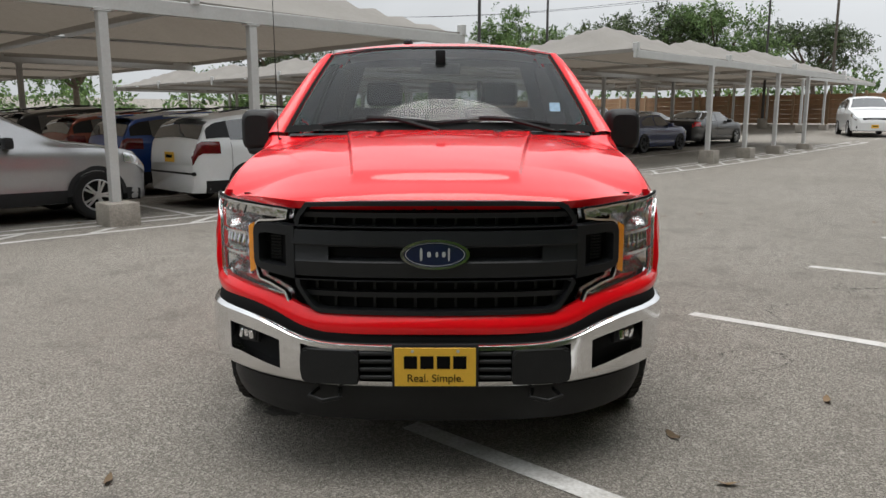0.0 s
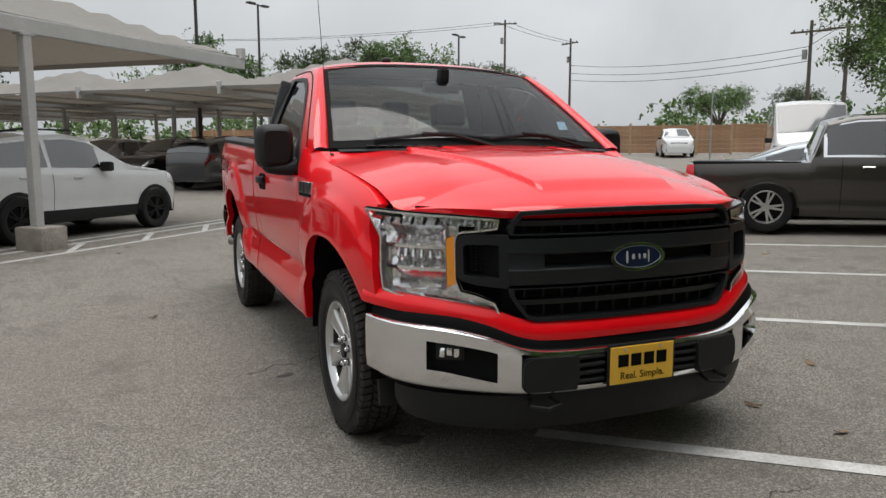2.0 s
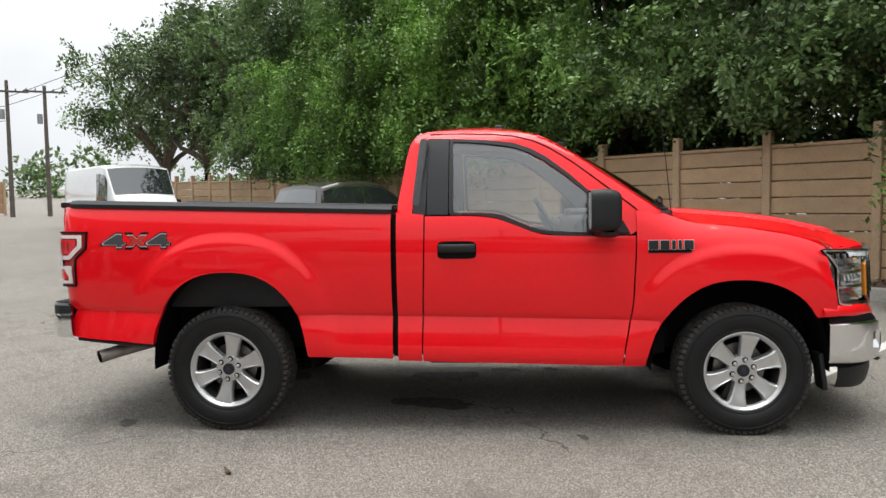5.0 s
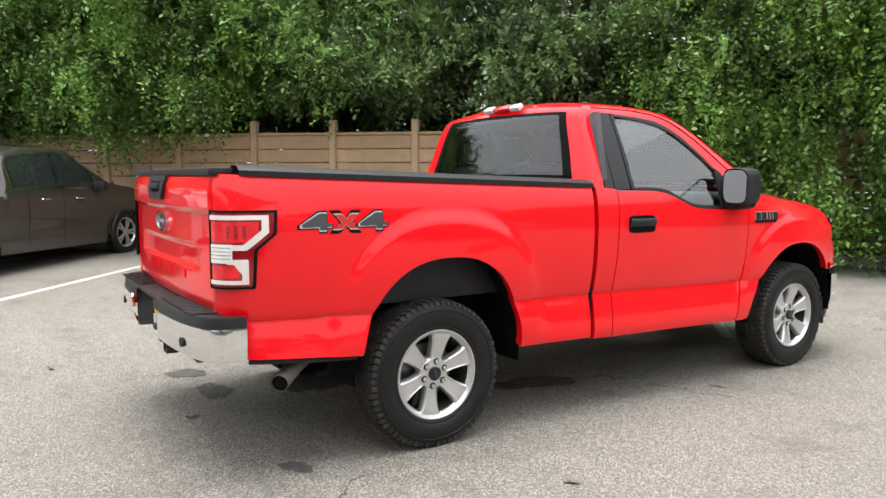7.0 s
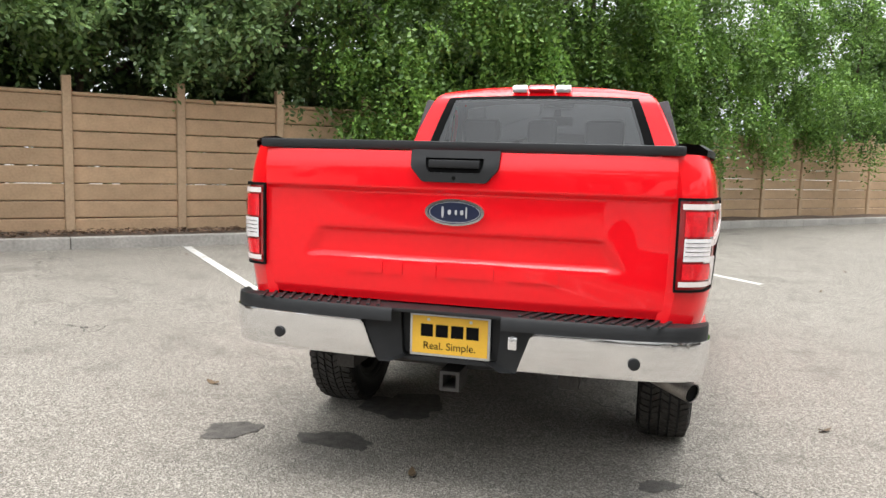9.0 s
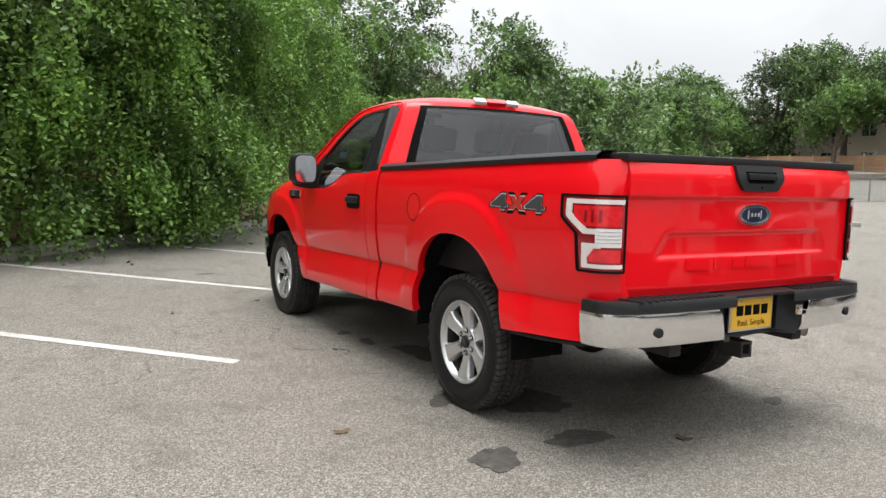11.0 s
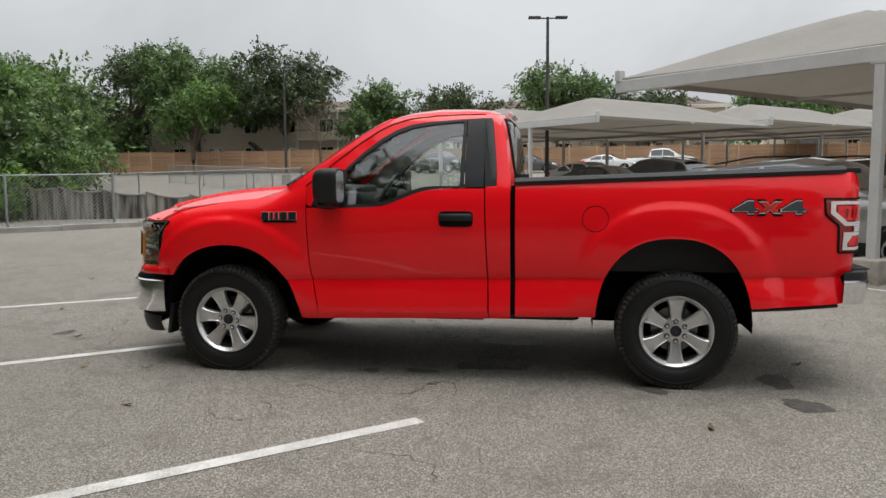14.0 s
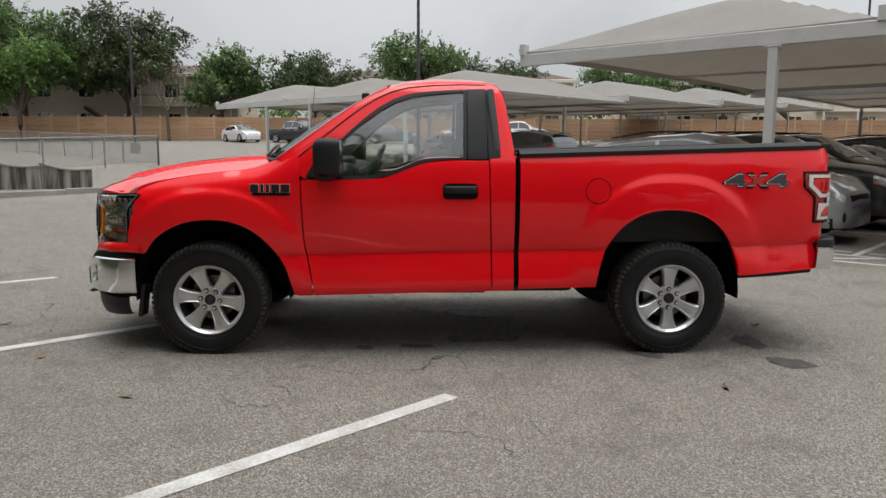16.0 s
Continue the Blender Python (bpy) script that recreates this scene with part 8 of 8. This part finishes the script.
def leaf_mesh(name, blobs, twigs, per, size, twig_len, droop, seed, mat, shell=0.55, clump=16, spread=0.0):
    """Sprays of small folded leaves in a set of ellipsoids ((x, y, z), (rx, ry, rz))."""
    r = np.random.default_rng(seed)
    spread = np.array((1.0, 1.0, 0.6)) * (spread or size * 1.9)
    vol = np.array([b[1][0] * b[1][1] + b[1][0] * b[1][2] + b[1][1] * b[1][2] for b in blobs])
    which = r.choice(len(blobs), twigs, p=vol / vol.sum())
    C = np.array([b[0] for b in blobs])[which]
    R = np.array([b[1] for b in blobs])[which]
    d = r.normal(size=(twigs, 3))
    d /= np.linalg.norm(d, axis=1, keepdims=True)
    rad = shell + (1 - shell) * r.random((twigs, 1)) ** 0.6
    P = C + d * R * rad * (1 + 0.12 * r.normal(size=(twigs, 1)))
    # gather the twigs into clumps, so that light and dark masses show
    hubs = P[: max(8, twigs // clump)]
    pick = r.integers(0, len(hubs), twigs)
    P = hubs[pick] + r.normal(size=(twigs, 3)) * spread
    d = d[pick] * 0.6 + d * 0.4
    D = d + r.normal(size=(twigs, 3)) * 0.5
    D[:, 2] -= droop
    D /= np.linalg.norm(D, axis=1, keepdims=True)
    tl = twig_len * r.uniform(0.5, 1.3, (twigs, 1, 1))
    f = np.linspace(0.05, 1, per)[None, :, None]
    pos = P[:, None, :] + D[:, None, :] * f * tl
    pos[:, :, 2] -= (f[:, :, 0] ** 2) * droop * tl[:, :, 0] * 0.45
    side = np.cross(D, r.normal(size=(twigs, 3)))
    side /= np.linalg.norm(side, axis=1, keepdims=True) + 1e-9
    sgn = np.where(np.arange(per) % 2, 1.0, -1.0)[None, :, None]
    axis = side[:, None, :] * sgn + D[:, None, :] * 0.6 + r.normal(size=(twigs, per, 3)) * 0.35
    axis /= np.linalg.norm(axis, axis=2, keepdims=True) + 1e-9
    wide = np.cross(axis, r.normal(size=(twigs, per, 3)) * 0.6 + np.array([0, 0, 1.0]))
    wide /= np.linalg.norm(wide, axis=2, keepdims=True) + 1e-9
    s = size * r.uniform(0.65, 1.25, (twigs, per, 1))
    a = pos
    b = pos + axis * s * 0.5 + wide * s * 0.27
    c = pos + axis * s
    e = pos + axis * s * 0.5 - wide * s * 0.27
    V = np.stack([a, b, c, e], axis=2).reshape(-1, 3)
    n = len(V) // 4
    me = bpy.data.meshes.new(name)
    me.vertices.add(len(V))
    me.vertices.foreach_set("co", V.astype(np.float32).ravel())
    me.loops.add(n * 4)
    me.loops.foreach_set("vertex_index", np.arange(n * 4, dtype=np.int32))
    me.polygons.add(n)
    me.polygons.foreach_set("loop_start", np.arange(0, n * 4, 4, dtype=np.int32))
    me.update()
    me.validate()
    me.materials.append(mat)
    return me


def limbs(bm, start, ends, r0, seed):
    r = random.Random(seed)
    for e in ends:
        s, e = Vector(start), Vector(e)
        mid = s.lerp(e, 0.5) + Vector((r.uniform(-0.3, 0.3), r.uniform(-0.3, 0.3), r.uniform(0, 0.4)))
        q1 = s.lerp(mid, 0.5) + Vector((0, 0, 0.1))
        add_tube(bm, [s, q1, mid, mid.lerp(e, 0.55) + Vector((r.uniform(-.15, .15), r.uniform(-.15, .15), 0)), e], r0, 7, True, r0 * 0.22)


def tree(name, label, base, trunk_h, blobs, twigs, per, size, twig_len, droop, seed, mat, r0=0.16, group="trees", kind="", clump=16, spread=0.0):
    """Tapered trunk, limbs into every part of the crown, and leaf sprays; blobs relative to the base."""
    x, y, z = base
    root = thing(name, label, "tree", pose(x, y, z), group, kind)
    bm = bmesh.new()
    rr = random.Random(seed)
    add_tube(bm, [(0, 0, -0.3), (rr.uniform(-.1, .1), rr.uniform(-.1, .1), trunk_h * 0.5), (0, 0, trunk_h)], r0, 9, True, r0 * 0.7)
    limbs(bm, (0, 0, trunk_h * 0.92), [b[0] for b in blobs], r0 * 0.55, seed)
    part("trunk", bm, M_BARK, root, "grey-brown trunk and limbs")
    o = new("crown", leaf_mesh("crown", blobs, twigs, per, size, twig_len, droop, seed, mat, clump=clump, spread=spread))
    o.parent = root
    tagged(o, "leafy green crown")
    return root


def lot_blobs(items):
    """Crown pieces given along the lot's axes."""
    out = []
    for (u, w, z), (ru, rw, rz) in items:
        p = LOT.to_3x3() @ Vector((u, w, 0))
        r = max(ru, rw)
        out.append(((p.x, p.y, z), ((ru + rw) / 2, (ru + rw) / 2, rz)))
    return out


def on_lot(u, w):
    x, y = L2(u, w)
    return (x, y, ground_z(x, y) + 0.2)


# the dense screen over the tan fence
r = random.Random(11)
us = [-7.0, -4.4, -1.8, 0.8, 3.4, 6.0, 8.6, 11.4, 14.4, 18.0]
for i, u in enumerate(us):
    bl = []
    for k in range(9):
        zc = r.uniform(3.3, 8.4)
        bl.append(((r.uniform(-1.7, 1.7), r.uniform(-1.0, 1.3) + 0.3, zc), (r.uniform(0.9, 1.5), r.uniform(0.8, 1.2), r.uniform(0.7, 1.2))))
    for k in range(6):
        bl.append(((r.uniform(-1.6, 1.6), 1.55 + r.uniform(-0.2, 0.4), r.uniform(2.6, 3.5)), (0.9, 0.7, 0.5)))
    tree("hedge_tree", "dense green broadleaf tree leaning over the tan fence", on_lot(u, -7.6), 2.6, lot_blobs(bl), 4400, 12, 0.105, 0.42, 0.5, 20 + i, M_LEAFC if i == 6 else M_LEAFB if i in (1, 2, 3, 4, 9) else M_LEAFA, 0.14, "trees along the fence", clump=55, spread=0.30)
    # dark back row
    bl = [((r.uniform(-2.0, 2.0), r.uniform(-1.2, 0.6), r.uniform(1.0, 9.2)), (1.6, 1.4, 1.3)) for k in range(9)] + [((dx, 0.9, z_), (1.4, 0.8, 0.9)) for dx in (-1.3, 0.2, 1.6) for z_ in (2.0, 3.0)]
    tree("back_tree", "dark green tree standing behind the fence screen", on_lot(u + 1.2, -10.2), 3.0, lot_blobs(bl), 1600, 9, 0.22, 0.6, 0.3, 60 + i, M_LEAFB, 0.16, "trees behind the fence")

# bright sprays that hang over the fence, one down to the kerb
for i, (u, w, blobs_, tw) in enumerate((
        (-3.3, -6.6, [((-1.3, 1.6, 2.2), (1.2, 0.9, 1.3)), ((0.6, 1.5, 2.4), (1.3, 0.9, 1.3)), ((-0.4, 2.0, 1.3), (1.5, 0.6, 0.75)), ((1.4, 1.4, 3.6), (1.3, 1.0, 1.0)), ((-2.2, 1.2, 3.4), (1.4, 1.0, 1.2)), ((-1.0, 1.8, 4.4), (1.5, 1.1, 1.0)), ((-3.4, 1.2, 2.0), (1.2, 0.8, 1.2)), ((1.9, 1.1, 2.0), (0.7, 0.6, 1.0)), ((2.6, 1.5, 2.2), (0.9, 0.6, 1.1)), ((2.2, 1.7, 1.2), (0.9, 0.5, 0.8)), ((0.4, 1.9, 0.95), (1.3, 0.5, 0.6)), ((2.9, 1.3, 3.3), (1.0, 0.7, 0.8))], 5000),
        (-7.4, -6.6, [((-1.3, 1.2, 2.4), (1.3, 0.9, 1.4)), ((0.7, 1.4, 2.2), (1.3, 0.9, 1.4)), ((0.2, 1.6, 4.0), (1.6, 1.1, 1.2)), ((1.6, 1.5, 1.4), (1.0, 0.6, 0.8)), ((-2.4, 1.0, 3.6), (1.4, 1.0, 1.2))], 2600),
        (-12.0, -6.8, [((-1.3, 0.8, 2.8), (1.5, 1.0, 1.3)), ((0.9, 1.2, 3.0), (1.5, 1.0, 1.4)), ((0.2, 0.8, 5.0), (1.7, 1.2, 1.3)), ((-0.4, 0.4, 6.8), (1.5, 1.2, 1.2))], 2400),
        (8.6, -6.7, [((-1.2, 1.4, 2.9), (0.9, 0.6, 0.8)), ((0.3, 1.5, 2.7), (1.1, 0.6, 0.8)), ((1.6, 1.3, 3.1), (1.0, 0.6, 0.8)), ((-0.4, 1.2, 4.2), (1.5, 0.8, 0.8)), ((1.0, 1.0, 5.2), (1.2, 0.8, 0.7))], 2600),
        (11.8, -6.5, [((0.0, 1.2, 3.0), (1.2, 0.7, 0.9)), ((0.9, 1.3, 2.3), (0.8, 0.5, 0.8)), ((-0.8, 1.3, 4.0), (1.2, 0.8, 0.7))], 1500),
        (14.5, -6.7, [((0.0, 1.4, 3.4), (1.6, 1.0, 0.9)), ((1.6, 1.2, 4.3), (1.4, 0.9, 0.8)), ((-1.6, 1.2, 4.6), (1.4, 0.9, 0.8))], 1500))):
    tree("drooping_tree", "bright green feathery tree drooping over the fence", on_lot(u, w), 2.2, lot_blobs(blobs_), int(tw * 1.3), 15, 0.09, 0.50, 1.3, 120 + i, M_LEAFC, 0.12, "trees along the fence", clump=34, spread=0.22)
# end of the lot: bushes in the ditch and the tall belt behind
r = random.Random(23)
for i in range(12):
    u, w = -25.0 - (i % 3) * 3.2 - r.uniform(0, 1.5), -13.5 + (i // 3) * 4.6 + r.uniform(-0.8, 0.8)
    if w > 0.5 and u > -30:
        continue
    h = r.uniform(6.6, 8.0) if w < -9 else r.uniform(4.3, 5.3)
    bl = [((r.uniform(-2.2, 2.2), r.uniform(-2.0, 2.0), r.uniform(1.4, h)), (r.uniform(1.2, 2.0), r.uniform(1.2, 2.0), r.uniform(1.0, 1.6))) for k in range(12)]
    tree("ditch_tree", "dense dark green tree beyond the chain-link fence", on_lot(u, w), 2.5, lot_blobs(bl), 1700, 10, 0.21, 0.6, 0.35, 160 + i, M_LEAFB if i % 2 else M_LEAFA, 0.18, "trees beyond the chain-link")
bl = [((r.uniform(-1.8, 1.8), r.uniform(-1.8, 1.8), r.uniform(2.0, 7.0)), (r.uniform(1.0, 1.6), r.uniform(1.0, 1.6), r.uniform(0.9, 1.3))) for k in range(12)]
tree("ditch_tree", "tall round-topped green tree beyond the chain-link fence", on_lot(-28.0, -2.8), 2.6, lot_blobs(bl), 1700, 10, 0.20, 0.6, 0.35, 178, M_LEAFB, 0.2, "trees beyond the chain-link")
for i, (u, w, h) in enumerate(((-22.9, -6.0, 3.2), (-23.0, -3.2, 2.4), (-22.8, -0.6, 2.0), (-23.4, -8.6, 4.0), (-23.2, 1.4, 1.4))):
    bl = [((r.uniform(-1.1, 1.1), r.uniform(-1.2, 1.2), r.uniform(0.4, h)), (0.9, 0.9, 0.75)) for k in range(7)]
    tree("ditch_bush", "light green feathery bush behind the chain-link fence", on_lot(u, w), 0.6, lot_blobs(bl), 1300, 13, 0.14, 0.5, 0.7, 190 + i, M_LEAFC, 0.06, "bushes behind the chain-link")


def bare_tree(x, y, h, seed):
    root = thing("bare_tree", "leafless grey tree with fine spreading twigs", "tree", pose(x, y, ground_z(x, y)), "bare trees")
    rr = random.Random(seed)
    bm = bmesh.new()
    add_tube(bm, [(0, 0, -0.2), (0.1, 0, h * 0.3)], 0.16, 8, True, 0.12)

    def grow(p, d, ln, r0, depth):
        q = p + d * ln
        add_tube(bm, [p, p.lerp(q, 0.5) + Vector((rr.uniform(-.05, .05), rr.uniform(-.05, .05), 0)) * ln, q], r0, 5 if depth < 3 else 4, False, r0 * 0.6)
        if depth < 5:
            for _ in range(3 if depth < 4 else 2):
                dd = (d + Vector((rr.uniform(-.75, .75), rr.uniform(-.75, .75), rr.uniform(-.15, .5)))).normalized()
                grow(q, dd, ln * rr.uniform(0.6, 0.82), r0 * 0.58, depth + 1)
    for k in range(4):
        a = k * 1.57 + rr.uniform(-.4, .4)
        grow(Vector((0.1, 0, h * 0.3)), Vector((math.cos(a) * .6, math.sin(a) * .6, 1)).normalized(), h * 0.2, 0.075, 1)
    part("branchwork", bm, M_BARK, root, "fine bare branches")


bare_tree(-61.2, -20.7, 8.2, 4)
bare_tree(*L2(-26.0, -2.0), 6.5, 9)
bare_tree(*L2(-27.5, -5.0), 8.0, 12)

# far oaks round the lot
def oak(x, y, h, w, seed, mat=M_LEAFD, leaf=0.32, twigs=1500):
    rr = random.Random(seed)
    bl = []
    for k in range(13):
        a, d = rr.uniform(0, 6.28), w * 0.36 * math.sqrt(rr.random())
        bl.append(((math.cos(a) * d, math.sin(a) * d, h * rr.uniform(0.48, 0.90) - 0.12 * d), (w * rr.uniform(0.12, 0.20), w * rr.uniform(0.12, 0.20), h * rr.uniform(0.07, 0.12))))
    tree("oak_tree", "spreading dark green oak with uneven crown", (x, y, ground_z(x, y)), h * 0.32, bl, twigs, 9, leaf, 0.85, 0.15, seed, mat, h * 0.03, "oaks round the lot")


for i, (x, y, h, w) in enumerate(((-66, -55, 13, 15), (-67, -44, 14.5, 15), (-65, -35, 14, 15), (-66, -26, 13, 12), (-69, -18, 9.5, 11), (-70, -9, 9.0, 11), (-68, 1, 10.5, 10), (-72, 9, 9, 10), (-76, 24, 9, 11), (-74, 34, 10, 12),
                                  (-70, -68, 12, 14), (-60, -80, 11, 14), (-45, -78, 11, 15), (-56, -62, 10, 12))):
    oak(x, y, h * 0.93, w, 300 + i, M_LEAFD if i % 2 else M_LEAFB, 0.33, 2700 if i < 4 else 1500)
oak(-60.3, -33.0, 8.4, 9.5, 340, M_LEAFA, 0.28, 2000)
oak(-59.0, -45.5, 8.8, 10, 341, M_LEAFA, 0.28, 2000)
# low bushy trees that close the view under the oaks, behind the far fence
r = random.Random(31)
for i in range(5):
    y = -66 + i * 5.0
    h = r.uniform(6.4, 8.4)
    bl = [((r.uniform(-2.0, 2.0), r.uniform(-3.0, 3.0), r.uniform(1.6, h - 1.0)), (r.uniform(1.4, 2.0), r.uniform(1.4, 2.0), r.uniform(1.1, 1.6))) for k in range(13)]
    tree("belt_tree", "bushy green tree close behind the far fence", (-65.0, y, ground_z(-65, y)), 1.8, bl, 1700, 9, 0.34, 0.8, 0.3, 360 + i, M_LEAFB if i % 3 else M_LEAFA, 0.2, "trees behind the far fence")
# green belt beyond the end of the lot
for i in range(3):
    u, w = -47.0 - r.uniform(0, 4), 1.0 + i * 2.6
    x, y = L2(u, w)
    h = r.uniform(6.0, 7.2)
    bl = [((r.uniform(-2.2, 2.2), r.uniform(-2.2, 2.2), r.uniform(1.2, h - 1.0)), (r.uniform(1.3, 1.9), r.uniform(1.3, 1.9), r.uniform(1.0, 1.6))) for k in range(13)]
    tree("belt_tree", "bushy green tree at the end of the lot", (x, y, ground_z(x, y)), 1.8, bl, 1900, 10, 0.27, 0.7, 0.3, 380 + i, M_LEAFA if i % 2 else M_LEAFB, 0.2, "trees beyond the lot")
for i, (u, w, h, ww) in enumerate(((61.4, 34.4, 11.0, 12), (64.7, 28.2, 11.0, 12), (92.1, 29.2, 11.6, 13), (95, 0, 7, 9), (100, -10, 7, 9), (58, 48, 12, 14), (40, 62, 11, 14), (22, 66, 11, 14), (4, 64, 11, 13), (32, -8.5, 9.0, 8), (27, -8.3, 9.5, 8), (23, -8.6, 9.8, 8))):
    x, y = L2(u, w)
    oak(x, y, h, ww, 400 + i, M_LEAFB if i % 2 else M_LEAFD, 0.28 if w > 0 else 0.2, 1600)
# far green belt on the horizon, one joined mass
belt = []
for k in range(90):
    ang = k / 90 * math.tau
    rad = 150 + 12 * math.sin(k * 2.1)
    belt.append(((rad * math.cos(ang), rad * math.sin(ang), 4.0 + 2.0 * math.sin(k * 1.7) + ground_z(rad * math.cos(ang) * 0.6, 0) * 0.8), (8.5, 8.5, 4.5)))
tagged(new("far_woods", leaf_mesh("far_woods", belt, 9000, 9, 1.1, 2.5, 0.1, 9, M_LEAFB)), "distant dark green woods round the horizon", "woods", kind="stuff")


# ---- apartment houses beyond the far fence ----
M_STUCCO = material("beige_siding", (0.60, 0.52, 0.42), 0.85, var=0.06, scale=1.5, bump=0.15, bscale=12)
M_ROOFB = material("brown_shingle", (0.12, 0.085, 0.07), 0.9, var=0.25, scale=5)
M_WTRIM = material("cream_trim", (0.66, 0.62, 0.55), 0.7, var=0.05)


def apartment(x, y, turn, L, D, H):
    root = thing("apartment_house", "two-storey beige apartment house with low brown roof", "house", pose(x, y, ground_z(x, y), 0, 0, turn), "apartment houses")
    part("wall", box_bm((0, 0, H / 2), (L, D, H)), M_STUCCO, root)
    part("fascia", box_bm((0, 0, H + 0.15), (L + 0.9, D + 0.9, 0.35), bevel=0.03, seg=1), M_WTRIM, root)
    bm = bmesh.new()
    e = [(-L / 2 - 0.4, -D / 2 - 0.4, H + 0.3), (L / 2 + 0.4, -D / 2 - 0.4, H + 0.3), (L / 2 + 0.4, D / 2 + 0.4, H + 0.3), (-L / 2 - 0.4, D / 2 + 0.4, H + 0.3), (-L / 2 + 3, 0, H + 1.6), (L / 2 - 3, 0, H + 1.6)]
    v = [bm.verts.new(p) for p in e]
    for f in ((0, 1, 5, 4), (2, 3, 4, 5), (1, 2, 5), (3, 0, 4)):
        bm.faces.new([v[i] for i in f])
    part("roof", bm, M_ROOFB, root, smooth=False)
    n = int(L / 4.2)
    for st in (0, 1):
        for k in range(n):
            cx = -L / 2 + (k + 0.5) * L / n
            wdw = part("window", box_bm((cx, -D / 2 - 0.02, 1.5 + st * H / 2), (1.5, 0.06, 1.3)), M_CARGLASS, root, "dark window")
            part("window_frame", ring_bm(densify([(-0.85, -0.75), (0.85, -0.75), (0.85, 0.75), (-0.85, 0.75)], 16), densify([(-0.74, -0.64), (0.74, -0.64), (0.74, 0.64), (-0.74, 0.64)], 16), lambda a, b, d: Vector((cx + a, -D / 2 - 0.03 - d, 1.5 + st * H / 2 + b)), 0.06), M_WTRIM, wdw)
            part("window_rail", box_bm((cx, -D / 2 - 0.07, 1.5 + st * H / 2), (0.06, 0.05, 1.3)), M_WTRIM, wdw)
    for z in np.arange(0.3, H, 0.30):
        part("siding_board", box_bm((0, -D / 2 - 0.008, z), (L, 0.03, 0.27), bevel=0.008, seg=1), M_STUCCO, root)
    part("balcony", box_bm((L * 0.36, -D / 2 - 0.7, H / 2), (L * 0.28, 1.4, 0.18)), M_WTRIM, root)
    for k in range(3):
        part("balcony_post", box_bm((L * (0.23 + 0.13 * k), -D / 2 - 1.3, H / 2), (0.16, 0.16, H)), M_WTRIM, root)
    part("balcony_rail", box_bm((L * 0.36, -D / 2 - 1.36, H / 2 + 1.0), (L * 0.28, 0.05, 0.06)), M_POLE, root)
    part("stair", box_bm((L * 0.12, -D / 2 - 1.2, H / 4), (4.0, 1.0, 0.25), pose(0, 0, 0, 0, 38, 0)), M_POLE, root, "dark outdoor stair")
    for s in (-1, 1):
        part("corner_board", box_bm((s * L / 2, -D / 2, H / 2), (0.2, 0.2, H)), M_WTRIM, root)


apartment(-76, -34, 90, 34, 10, 5.8)
apartment(-80, 4, 90, 28, 10, 5.6)
apartment(-84, 40, 90, 30, 10, 5.6)
